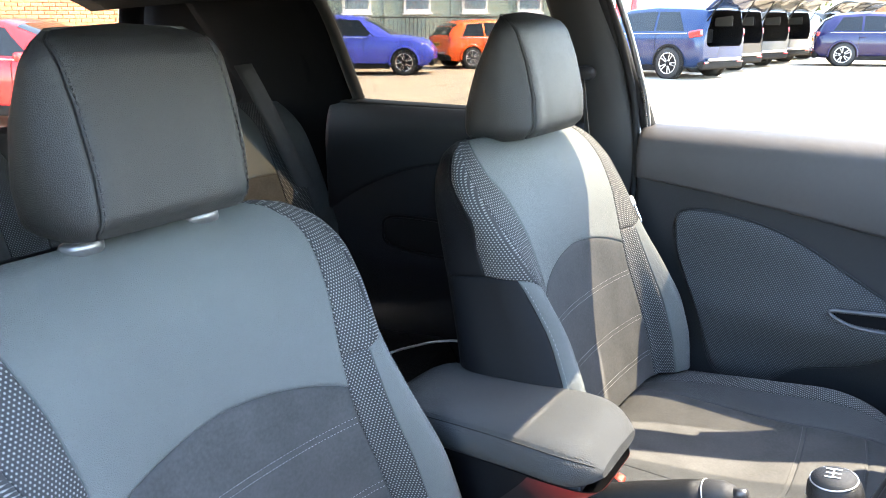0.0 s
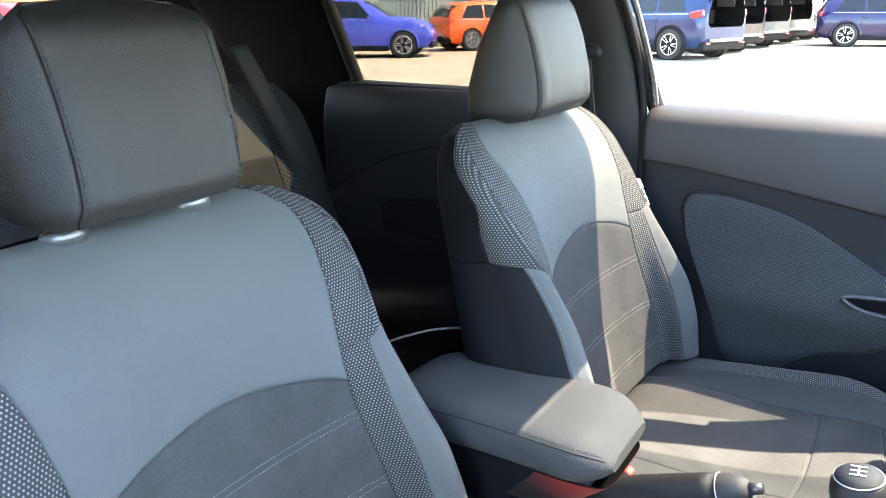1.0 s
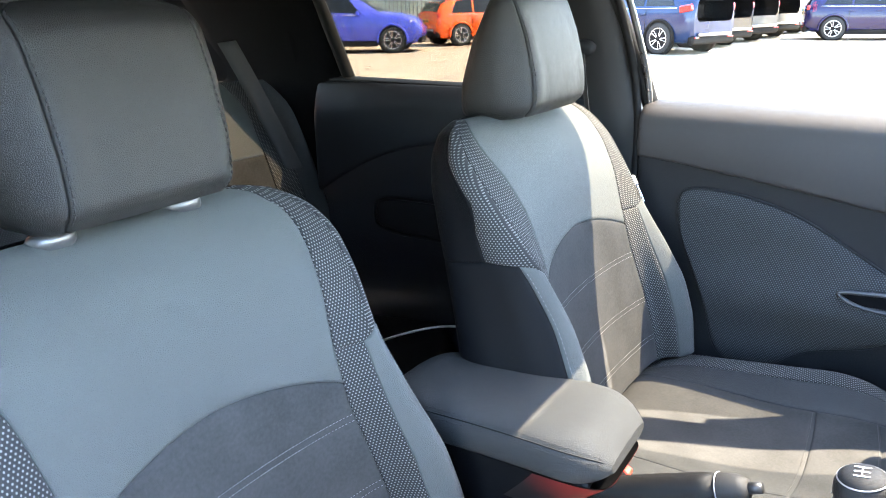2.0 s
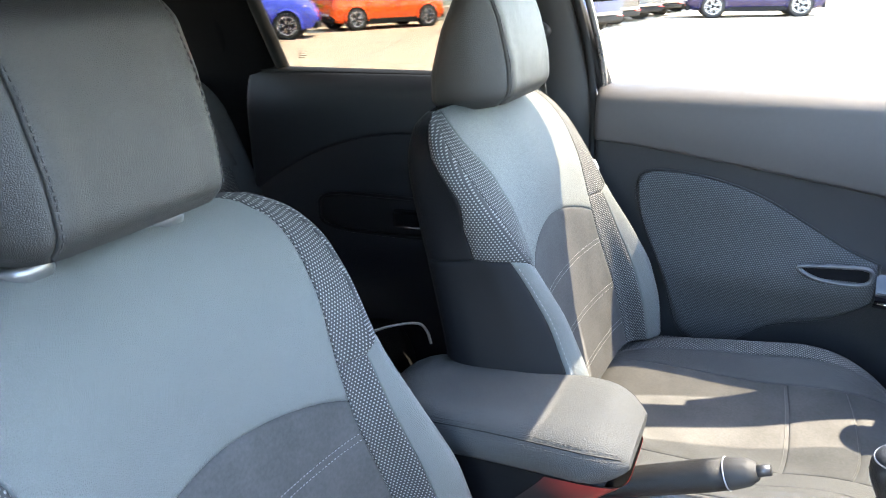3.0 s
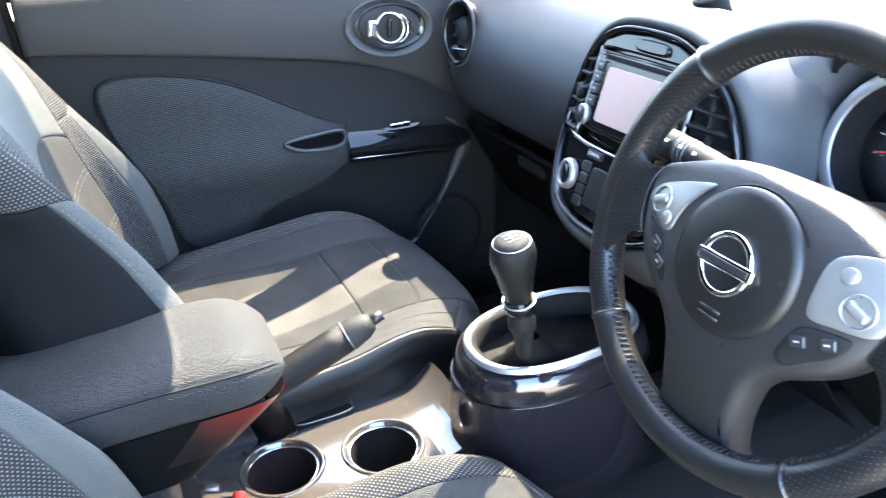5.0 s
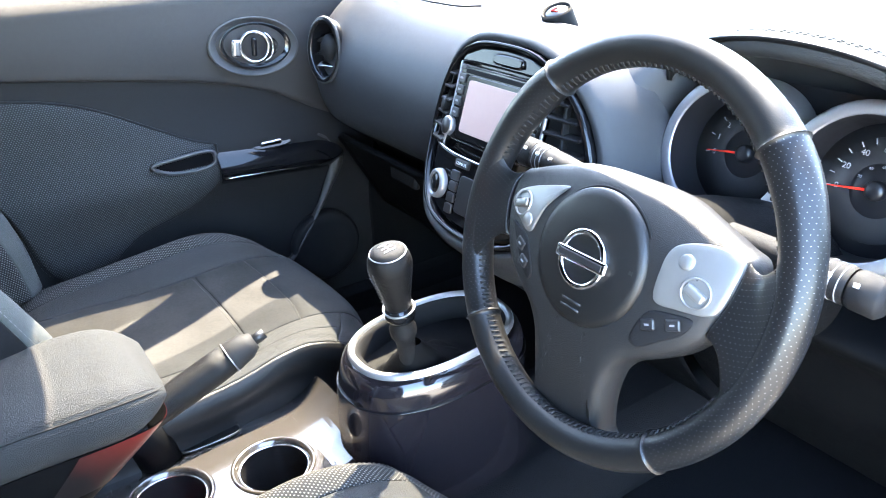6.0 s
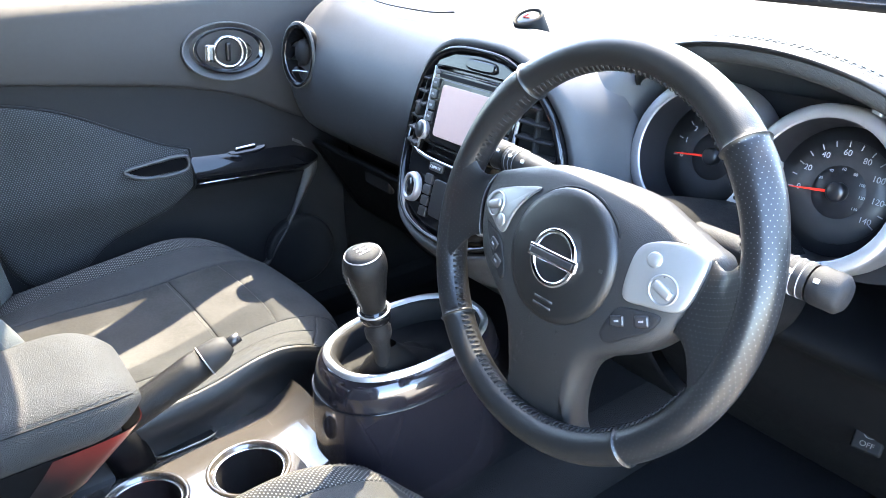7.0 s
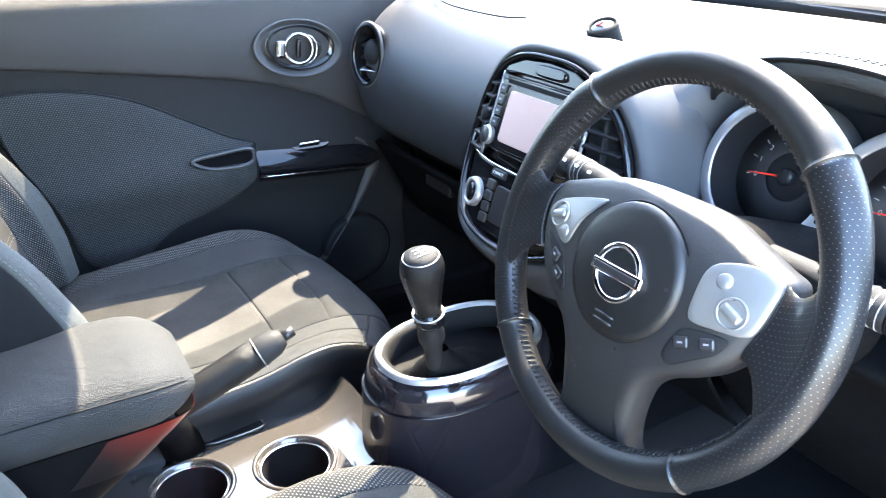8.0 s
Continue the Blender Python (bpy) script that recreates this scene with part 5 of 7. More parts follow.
climate = put("climate_panel", slab([(p[0], p[1]) for p in curve([(0, -0.036), (0.06, -0.036), (0.112, -0.034), (0.116, -0.06), (0.092, -0.104), (0.05, -0.122), (0, -0.126), (-0.05, -0.122), (-0.092, -0.104), (-0.116, -0.06), (-0.112, -0.034), (-0.06, -0.036)], 60, True)], 0.008, Matrix(), 0.002), PIANO, None, "gloss black climate panel", 0.001)
for text, x in (("CLIMATE", -0.036), ("D-MODE", 0.036)):
    key = put("mode_key", plate(0.030, 0.011, x, -0.044, 0.005, 0.0015, 8), BUTTON, climate, "", 0.005)
    words(text, 0.0058, STACK @ pose(x, -0.044, 0.0054), PRINT, key)
put("display", plate(0.070, 0.052, 0.0, -0.084, 0.004, 0.001, 10), DIAL, climate, "dark climate display", 0.003)
for sg in (-1, 1):
    knob = put("climate_knob", turned([(0.0140, 0.0), (0.0136, 0.0075), (0.0120, 0.0095), (0, 0.0100)], pose(sg * 0.080, -0.082, 0.002), 32), PIANO, climate, "dark rotary knob with satin silver collar")
    put("knob_collar", turned([(0.0212, 0.0), (0.0210, 0.005), (0.0195, 0.0095), (0.0160, 0.0110), (0.0142, 0.0085)], pose(sg * 0.080, -0.082, 0.002), 32), SATIN, knob)
    for k in range(4):
        put("climate_key", plate(0.016, 0.0135, sg * 0.047, -0.062 - 0.0155 * k, 0.004, 0.001, 8), BUTTON, climate, "", 0.004)
put("lower_chrome", bar(curve([(-0.098, -0.112, 0.002), (-0.05, -0.131, 0.004), (0, -0.135, 0.004), (0.05, -0.131, 0.004), (0.098, -0.112, 0.002)], 24), 0.0016, 6), CHROME, None)

# ---- instruments ----
cluster = thing("instrument_cluster", "twin dial instrument cluster with satin silver bezels", "instruments", (0.345, 0.80, 0.95))
CL = frame_of((0.347, 0.790, 1.008), (0, -0.955, 0.296))
part("backing", slab(oval(0.175, 0.085, 60, 4), 0.02, CL @ pose(0, 0, -0.012)), DIAL, cluster)
for sg, top_label in ((-1, "rev counter"), (1, "speedometer")):
    d = CL @ pose(sg * 0.074, 0, 0)
    dial = part("dial", turned([(0, 0), (0.066, 0), (0.066, -0.01)], d, 48), DIAL, cluster, "black " + top_label)
    part("dial_scale", turned([(0.027, 0.0015), (0.052, 0.0025), (0.0525, 0.0)], d, 48), DIAL_RING, dial)
    part("dial_wall", turned([(0.066, 0.0), (0.0695, 0.0445)], d, 56), DIAL, dial)
    part("bezel", turned([(0.0695, 0.0440), (0.0700, 0.0458), (0.0712, 0.0466), (0.0815, 0.0456), (0.0835, 0.0436), (0.0845, 0.030), (0.0850, 0.0)], d, 56), SATIN, cluster, "satin silver dial bezel")
    n = 8 if sg < 0 else 14
    for i in range(n + 1):
        a = radians(190 - 25 * i) if sg < 0 else radians(187 - 15.5 * i)
        part("tick", block((0.0055, 0.0011, 0.0004), d @ pose(0.0485 * math.cos(a), 0.0485 * math.sin(a), 0.0032, 0, 0, math.degrees(a)), 0), PRINT_DIM, dial)
        if sg < 0 or i % 2 == 0:
            words(str(i if sg < 0 else i * 10), 0.0085, d @ pose(0.0400 * math.cos(a), 0.0400 * math.sin(a), 0.0032), PRINT_DIM, dial)
        if sg > 0 and i % 2 == 0 and i:
            words(str(i * 10), 0.0042, d @ pose(0.0235 * math.cos(a), 0.0235 * math.sin(a), 0.0012), PRINT_DIM, dial)
    a = radians(188)
    hand = part("needle", slab([(0.006, 0.0016), (0.048, 0.0005), (0.048, -0.0005), (0.006, -0.0016)], 0.001, d @ pose(0, 0, 0.007, 0, 0, math.degrees(a))), NEEDLE, dial, "red needle")
    part("needle_cap", turned([(0.010, 0), (0.010, 0.008), (0.007, 0.011), (0, 0.011)], d, 24), DIAL, dial)
part("bridge", slab([(-0.052, -0.086), (0.052, -0.086), (0.030, -0.066), (0.010, -0.036), (0.004, 0.0), (-0.004, 0.0), (-0.010, -0.036), (-0.030, -0.066)], 0.02, CL @ pose(0, 0, 0.043), 0.003), SATIN, cluster, "satin silver bridge between the dials")
part("bridge", slab([(0.018, 0.060), (0.030, 0.066), (0.034, 0.105), (0.020, 0.105)], 0.014, CL @ pose(0.075, 0.005, 0.040), 0.003), SATIN, cluster)
part("trip_button", turned([(0, 0.012), (0.0045, 0.012), (0.005, 0.0), (0.007, -0.01)], CL @ pose(-0.004, -0.050, 0.043), 16), BUTTON, cluster)


def hood_point(u, v):
    """The hood over the dials: u from side to side, v from its rolled lip back into the dashboard."""
    a = math.pi * (-0.10 + 1.20 * u)
    lip = max(0.0, 1 - v / 0.16)
    r = 1 - 0.045 * lip ** 2
    x, z = -0.205 * math.cos(a) * r, 0.140 * math.copysign(abs(math.sin(a)) ** 0.8, math.sin(a)) * r
    return Vector((0.352 + x, 0.700 + 0.30 * v + 0.32 * max(0.0, 0.30 - u) + 0.035 * (abs(x) / 0.2) ** 2 - 0.012 * math.sin(min(1.0, v / 0.16) * math.pi), 1.022 + z - 0.02 * v))


hood = thing("instrument_hood", "stitched black leather hood over the instruments", "dashboard hood", (0.35, 0.80, 1.02))
part("cover", sheet(hood_point, grid(0.12, 1, 50), [0, 0.02, 0.05, 0.08, 0.12, 0.16, 0.25, 0.4, 0.6, 0.8, 1.0], 0, 0.006), LEATHER_SOFT, hood)
part("hood_lining", sheet(lambda u, v: hood_point(u, v * 0.6) + (Vector((0.352, 0.76, 1.0)) - hood_point(u, v * 0.6)) * 0.06, grid(0.26, 0.98, 40), grid(0, 1, 8), 0, 0.004), DASH_SKIN, hood)
roll = curve([hood_point(u, 0.05) + Vector((0, 0.010 + 0.10 * max(0.0, 0.42 - u), -0.011 - 0.12 * max(0.0, 0.42 - u))) for u in grid(0.30, 0.94, 30)], 80)
part("padded_roll", bar(roll, [0.0125 * min(1.0, 0.25 + k / 18) for k in range(len(roll))], 14), LEATHER_DARK, hood, "padded leather front roll")
for dy in (0.002, 0.008):
    stitches([p + (p - Vector((0.352, p.y, 0.98))).normalized() * 0.0127 + Vector((0, dy, 0)) for p in roll[10:-10]], hood, THREAD, 0.005, 0.003, 0.0008)

# ---- steering wheel ----
WT = 0.345
WC = Vector((0.346, 0.498, 1.005))
WM = frame_of(WC, (0, -math.cos(WT), math.sin(WT)))
wheel = thing("steering_wheel", "three-spoke black leather steering wheel with perforated grips", "steering wheel", WC)


def rim_point(a, b, fat=0.0):
    """A point of the rim: a round the wheel, b round its grip."""
    r = 0.0158 + fat + 0.0022 * (math.exp(-((math.degrees(a) % 360 - 40) / 14) ** 2) + math.exp(-((math.degrees(a) % 360 - 140) / 14) ** 2))
    q = 0.171 + r * math.cos(b)
    return WM @ Vector((q * math.cos(a), q * math.sin(a), r * 1.06 * math.sin(b)))


for a0, a1, mat, lab in ((45, 131, LEATHER_SOFT, ""), (131, 223, PERFORATED, "perforated leather grip"), (223, 309, LEATHER_SOFT, ""), (309, 405, PERFORATED, "perforated leather grip")):
    n = int((a1 - a0) / 2)
    part("rim_grip", sheet(lambda b, a: rim_point(radians(a), b), grid(0, math.tau, 24), span(a0, a1, n, 0.012), 0.0022, sides="v"), mat, wheel, lab)
    zig = bmesh.new()
    for k in range(int((a1 - a0) * 0.48)):
        a = radians(a0 + 2 + k / 0.48)
        for o, b in ((0.0, 2.55), (0.011, 2.55)):
            tube(zig, [rim_point(a + o, b, 0.0004), rim_point(a + 0.008, b + 0.30, 0.001), rim_point(a + 0.011 + o * 0.3, b + 0.50, 0.0004)], 0.0006, 4)
    st = part("stitching", zig, THREAD_DARK, wheel)
    st["kind"] = "stuff"


HUB_HALF = [(0.05, 0.064), (0.085, 0.054), (0.113, 0.044), (0.131, 0.035), (0.131, 0.006), (0.120, -0.026), (0.104, -0.048), (0.082, -0.064), (0.062, -0.076), (0.050, -0.092), (0.045, -0.110), (0.0425, -0.130), (0.0425, -0.150), (0.043, -0.163)]
HUB_LINE = [Vector((x, y, 0)) for x, y, *_ in curve([(0, 0.066)] + HUB_HALF + [(0, -0.165)] + [(-x, y) for x, y in reversed(HUB_HALF)], 160, True)]


def hub_fall(x, y):
    """The height of the hub's face over the wheel's plane."""
    return 0.018 - 2.0 * max(0.0, math.hypot(x, y) - 0.05) ** 2 - 4.5 * max(0.0, y) ** 2


def hub_plate(line, edge, closing, cx=0.0, cy=0.0, lift=0.0):
    """A plate that follows the hub's face: a rolled edge of (inset, drop) steps, then rings closing on its middle."""
    n = len(line)
    ins = [Vector((0, 0, 1)).cross(line[(i + 1) % n] - line[i - 1]).normalized() for i in range(n)]
    if sum(v.dot(Vector((cx, cy, 0)) - p) for p, v in zip(line, ins)) < 0:
        ins = [-v for v in ins]
    loops = [[p + v * inset - Vector((0, 0, drop)) for p, v in zip(line, ins)] for inset, drop in edge]
    last, mid = loops[-1], Vector((cx, cy, 0))
    loops += [[mid + (p - mid) * k for p in last] for k in closing]
    return ring_band([[WM @ Vector((p.x, p.y, p.z + lift + hub_fall(p.x, p.y))) for p in lp] for lp in loops])


def control_plate(outline, lift, mat, label):
    line = [Vector((x, y, 0)) for x, y, *_ in curve(outline, 70, True)]
    mid = sum(line, Vector()) / len(line)
    return part("control_panel", hub_plate(line, ((0, 0.005), (0, 0.0012), (0.0003, 0.0005), (0.0011, 0.0)), (0.85, 0.65, 0.45, 0.22, 0.02), mid.x, mid.y, lift), mat, wheel, label)


def on_hub(x, y, lift, turn=0.0):
    """A place standing on the hub's face."""
    e = 0.001
    n = Vector(((hub_fall(x - e, y) - hub_fall(x + e, y)) / (2 * e), (hub_fall(x, y - e) - hub_fall(x, y + e)) / (2 * e), 1)).normalized()
    return frame_of(WM @ (Vector((x, y, hub_fall(x, y))) + n * lift), WM.to_3x3() @ n, WM.to_3x3() @ Vector((0, 1, 0))) @ pose(0, 0, 0, 0, 0, turn)


hub = part("hub", hub_plate(HUB_LINE, ((0.004, 0.034), (0.0, 0.024), (0.0, 0.011), (0.0010, 0.0065), (0.0032, 0.0030), (0.0068, 0.0009), (0.0115, 0.0)), (0.94, 0.87, 0.79, 0.70, 0.60, 0.48, 0.34, 0.18, 0.02)), HUB, wheel, "black grained hub with its lower spoke")
WB = WM @ pose(0.0, -0.0085, -0.003)
airbag = part("airbag_cover", turned([(0.0600, -0.006), (0.0600, 0.004), (0.0582, 0.0085), (0.052, 0.0105), (0.03, 0.0125), (0, 0.013)], WB @ pose(0, 0, 0.016), 64), LEATHER_SOFT, wheel, "round black airbag cover")
part("cover_groove", bar([WB @ Vector((0.0608 * math.cos(a), 0.0608 * math.sin(a), 0.0168)) for a in np.linspace(0, math.tau, 64, endpoint=False)], 0.0014, 6, True), RUBBER, airbag)
emblem = part("emblem_ring", bar([WB @ Vector((0.0235 * math.cos(a), 0.0235 * math.sin(a) - 0.002, 0.0305)) for a in np.linspace(0, math.tau, 48, endpoint=False)], 0.0030, 10, True), CHROME, airbag, "chrome ring emblem with a crossbar")
part("emblem_bar", block((0.058, 0.0115, 0.005), WB @ pose(0, -0.002, 0.0315), 0.002, 2), CHROME, emblem)
part("emblem_inlay", block((0.050, 0.0060, 0.001), WB @ pose(0, -0.002, 0.0340), 0.0004, 1), BUTTON, emblem)
for p in ((-0.048, 0.006), (0.048, 0.004)):
    part("horn_mark", block((0.005, 0.003, 0.0003), WB @ pose(p[0], p[1], 0.0268), 0), BUTTON, airbag)
for k in range(2):
    part("airbag_mark", block((0.022, 0.0024, 0.0003), WB @ pose(0.0, -0.040 - 0.006 * k, 0.0282), 0), BUTTON, airbag)
SPOKE_IN = curve([(0.1270, 0.0350), (0.1285, 0.020), (0.1272, 0.004), (0.1230, -0.012), (0.1180, -0.0275)], 60)


def spoke_point(sg, u, v):
    """A side spoke: u from its upper edge to its lower one, v from the hub out to the rim, with hollowed edges."""
    i = SPOKE_IN[min(59, int(u * 59 + 0.5))]
    a = radians(17 - 41 * u)
    o = (0.164 * math.cos(a), 0.164 * math.sin(a))
    x, y = i[0] + (o[0] - i[0]) * v, i[1] + (o[1] - i[1]) * v
    y += 0.010 * math.sin(math.pi * v) * (max(0.0, u - 0.55) / 0.45 - max(0.0, 0.35 - u) / 0.35)
    low = hub_fall(i[0], i[1]) + 0.0015
    return WM @ Vector((sg * x, y, low + (0.0150 - low) * v ** 1.8 - 0.003 * (2 * u - 1) ** 6))


PANELS = {-1: ([(-0.118, 0.006), (-0.116, 0.016), (-0.105, 0.024), (-0.08, 0.033), (-0.052, 0.040), (-0.058, 0.030), (-0.067, 0.016), (-0.072, 0.002), (-0.076, -0.010), (-0.084, -0.012), (-0.100, -0.004)],
               [(-0.108, -0.010), (-0.096, -0.012), (-0.080, -0.018), (-0.068, -0.034), (-0.062, -0.048), (-0.066, -0.054), (-0.078, -0.046), (-0.092, -0.030)], (-0.098, 0.010), (-0.084, -0.002)),
          1: ([(0.073, -0.017), (0.070, 0.006), (0.073, 0.027), (0.092, 0.037), (0.114, 0.0385), (0.1255, 0.033), (0.1265, 0.014), (0.1240, -0.002), (0.117, -0.012), (0.094, -0.0165)],
              [(0.061, -0.050), (0.070, -0.028), (0.090, -0.021), (0.107, -0.020), (0.102, -0.034), (0.086, -0.047), (0.072, -0.058), (0.064, -0.058)], (0.1030, 0.001), (0.088, 0.020))}
for sg in (-1, 1):
    upper, under, at, dot_at = PANELS[sg]
    panel = control_plate(upper, 0.0022, PANEL_SILVER, "satin silver control panel")
    lower = control_plate(under, 0.0014, PLASTIC, "black button panel")
    part("button_ring", turned([(0.0125, -0.006), (0.0125, 0.0008), (0.0116, 0.0018), (0.0106, 0.000)], on_hub(at[0], at[1], 0.0024), 32), PANEL_SILVER, panel)
    part("toggle", block((0.0185, 0.0085, 0.006), on_hub(at[0], at[1], 0.0034, -22 if sg > 0 else 20), 0.003, 3), PANEL_SILVER, panel, "silver toggle")
    part("round_button", turned([(0.0066, -0.006), (0.0064, 0.0012), (0.005, 0.0022), (0, 0.0024)], on_hub(dot_at[0], dot_at[1], 0.0018), 24), PANEL_SILVER, panel)
    for k in range(2):
        where = (0.094 - 0.020 * k, -0.029 - 0.008 * k) if sg > 0 else (-0.086 + 0.010 * k, -0.026 - 0.014 * k)
        b = part("button", block((0.0125, 0.0095, 0.004), on_hub(where[0], where[1], 0.0010, sg * 22), 0.0015, 2), BUTTON, lower)
        part("button_mark", block((0.0042, 0.0016, 0.0003), on_hub(where[0], where[1], 0.0031, sg * 22), 0), PRINT_DIM, b)
    part("spoke", sheet(lambda u, v: spoke_point(sg, u, v), span(0, 1, 26, 0.02), span(0, 1, 18, 0.02), 0.0022, 0.014, "v", WM.to_3x3() @ Vector((0, 0, 1))), PERFORATED, wheel, "perforated leather spoke")

# column with stalks
column = thing("steering_column", "charcoal plastic steering column shroud", "steering column", (0.346, 0.62, 0.95))
part("shroud", turned([(0, 0.0), (0.050, 0.0), (0.062, -0.012), (0.075, -0.06), (0.085, -0.14), (0.09, -0.24)], WM @ pose(0, -0.012, -0.020) @ Matrix.Diagonal((1.0, 0.85, 1, 1)), 40), VINYL, column)
for sg in (-1, 1):
    st = thing("indicator_stalk" if sg < 0 else "wiper_stalk", "black control stalk with white symbols on the column", "stalk", WM @ Vector((sg * 0.1, 0.0, -0.05)))
    root, tip = WM @ Vector((sg * 0.070, 0.040, -0.058)), WM @ Vector((sg * 0.199, 0.047 if sg < 0 else 0.036, -0.062))
    ax = (tip - root)
    q = Matrix.Translation(root) @ ax.to_track_quat("Z", "Y").to_matrix().to_4x4()
    L = ax.length
    part("arm", turned([(0.012, 0), (0.0130, L * 0.35), (0.0142, L * 0.5), (0.0145, L * 0.66)], q, 24), PLASTIC, st)
    part("sleeve", turned([(0.0148, L * 0.67), (0.0150, L * 0.80), (0.0146, L * 0.81)], q, 24), PLASTIC, st)
    part("knob", turned([(0.0142, L * 0.82), (0.0156, L * 0.84), (0.0156, L * 0.98), (0.0120, L * 1.01), (0, L * 1.015)], q, 24), PLASTIC, st)
    for k in range(3):
        part("band_mark", turned([(0.0149, L * (0.665 + 0.05 * k)), (0.0153, L * (0.667 + 0.05 * k)), (0.0153, L * (0.670 + 0.05 * k)), (0.0149, L * (0.672 + 0.05 * k))], q, 24), PRINT_DIM, st)
    for k in range(3):
        toward = (q.inverted().to_3x3() @ Vector((0.30, -0.75, 0.55))).normalized()
        toward = Vector((toward.x, toward.y, 0)).normalized()
        c = q @ (toward * 0.0158 + Vector((0, 0, L * (0.55 + 0.16 * k))))
        part("symbol", block((0.004, 0.0035, 0.0014), frame_of(c, q.to_3x3() @ toward), 0), PRINT, st)

# ---- centre console ----
console = thing("floor_console", "gloss gunmetal centre console with two cup holders", "console", (0, 0.3, 0.4))
CUPS = [(-0.060, 0.165), (-0.037, 0.297)]


def deck_rise(y):
    """How far the deck climbs towards the gear lever pod."""
    return 0.03 * (max(0.0, y - 0.36) / 0.06) ** 2


def console_deck():
    bm = bmesh.new()
    ys = grid(-0.02, 0.42, 44)
    prof = [(-0.168, 0.36), (-0.166, 0.57), (-0.158, 0.594), (-0.118, 0.600), (0.022, 0.600), (0.045, 0.592), (0.058, 0.56), (0.062, 0.36)]
    rows = [[bm.verts.new((x, y, z + (deck_rise(y) if z > 0.5 else 0))) for x, z in prof] for y in ys]
    for a, b in zip(rows, rows[1:]):
        for i in range(len(prof) - 1):
            if i == 3:
                continue
            bm.faces.new((a[i], a[i + 1], b[i + 1], b[i]))
    return bm


def deck_top():
    """The deck's top plate with two round holes through it."""
    bm = bmesh.new()
    n = 48
    x0, x1, z = -0.118, 0.022, 0.600
    cells = [(-0.02, 0.105, None), (0.105, 0.235, CUPS[0]), (0.235, 0.36, CUPS[1])] + [(0.36 + 0.006 * k, 0.366 + 0.006 * k, None) for k in range(10)]
    for ya, yb, cup in cells:
        za, zb = z + deck_rise(ya), z + deck_rise(yb)
        if cup is None:
            bm.faces.new([bm.verts.new(p) for p in ((x0, ya, za), (x1, ya, za), (x1, yb, zb), (x0, yb, zb))])
            continue
        outer, inner = [], []
        for k in range(n):
            a = k * math.tau / n
            c, s = math.cos(a), math.sin(a)
            tx = ((x1 if c > 0 else x0) - cup[0]) / c if abs(c) > 1e-6 else 1e9
            ty = ((yb if s > 0 else ya) - cup[1]) / s if abs(s) > 1e-6 else 1e9
            t = min(tx, ty)
            y = cup[1] + s * t
            outer.append(bm.verts.new((cup[0] + c * t, y, z)))
            inner.append(bm.verts.new((cup[0] + c * 0.050, cup[1] + s * 0.050, z)))
        for k in range(n):
            bm.faces.new((outer[k], outer[(k + 1) % n], inner[(k + 1) % n], inner[k]))
    return bm


part("deck", console_deck(), GUNMETAL, console, "gloss gunmetal deck")
part("deck_top", deck_top(), GUNMETAL, console, "gloss gunmetal top plate", False)
for cx, cy in CUPS:
    cup = part("cup_well", turned([(0.0455, -0.005), (0.0440, -0.010), (0.0415, -0.06), (0.039, -0.095), (0.034, -0.10), (0.022, -0.096), (0, -0.096)], Matrix.Translation((cx, cy, 0.600)), 48), PLASTIC, console, "black cup holder well")
    part("well_step", bar([Vector((cx + 0.031 * math.cos(a), cy + 0.031 * math.sin(a), 0.503)) for a in np.linspace(0, math.tau, 40, endpoint=False)], 0.002, 6, True), PLASTIC_GREY, cup)
    part("cup_rim", turned([(0.0575, -0.001), (0.0560, 0.0018), (0.0535, 0.0026), (0.0505, 0.0016), (0.0480, -0.005), (0.0452, -0.008)], Matrix.Translation((cx, cy, 0.600)), 56), GUNMETAL, cup, "gloss gunmetal rim")
    part("chrome_line", bar([Vector((cx + 0.0455 * math.cos(a), cy + 0.0455 * math.sin(a), 0.5945)) for a in np.linspace(0, math.tau, 56, endpoint=False)], 0.0013, 6, True), CHROME, cup)
packet = thing("sweet_packet", "small red packet with a pale edge in the cup holder", "packet", (CUPS[0][0], CUPS[0][1], 0.505))
part("wrapper", block((0.052, 0.034, 0.010), Matrix.Translation((CUPS[0][0] + 0.004, CUPS[0][1] - 0.012, 0.518)) @ pose(0, 0, 0, 20, 0, 14), 0.003, 2), NEEDLE, packet)
part("pale_edge", block((0.050, 0.005, 0.0104), Matrix.Translation((CUPS[0][0] + 0.001, CUPS[0][1] + 0.004, 0.5245)) @ pose(0, 0, 0, 20, 0, 14), 0.001, 1), PRINT, packet)
part("coin_slot", slab(oval(0.014, 0.042, 36, 4), 0.012, Matrix.Translation((-0.142, 0.245, 0.600)), 0.002), RUBBER, console)
part("slot_rim", bar([Vector((-0.142 + p[0], 0.245 + p[1], 0.602)) for p in oval(0.015, 0.043, 40, 4)], 0.002, 6, True), GUNMETAL, console)


def pod_ring(z, cx, cy, rx, ry, tip=0.0, n=56):
    if z > 0.60:
        rx, ry, cy = rx * 0.90, ry * 0.90, cy + 0.006
    return [Vector((cx + x, cy + y, z + tip * y)) for x, y in oval(rx, ry, n, 2.4)]


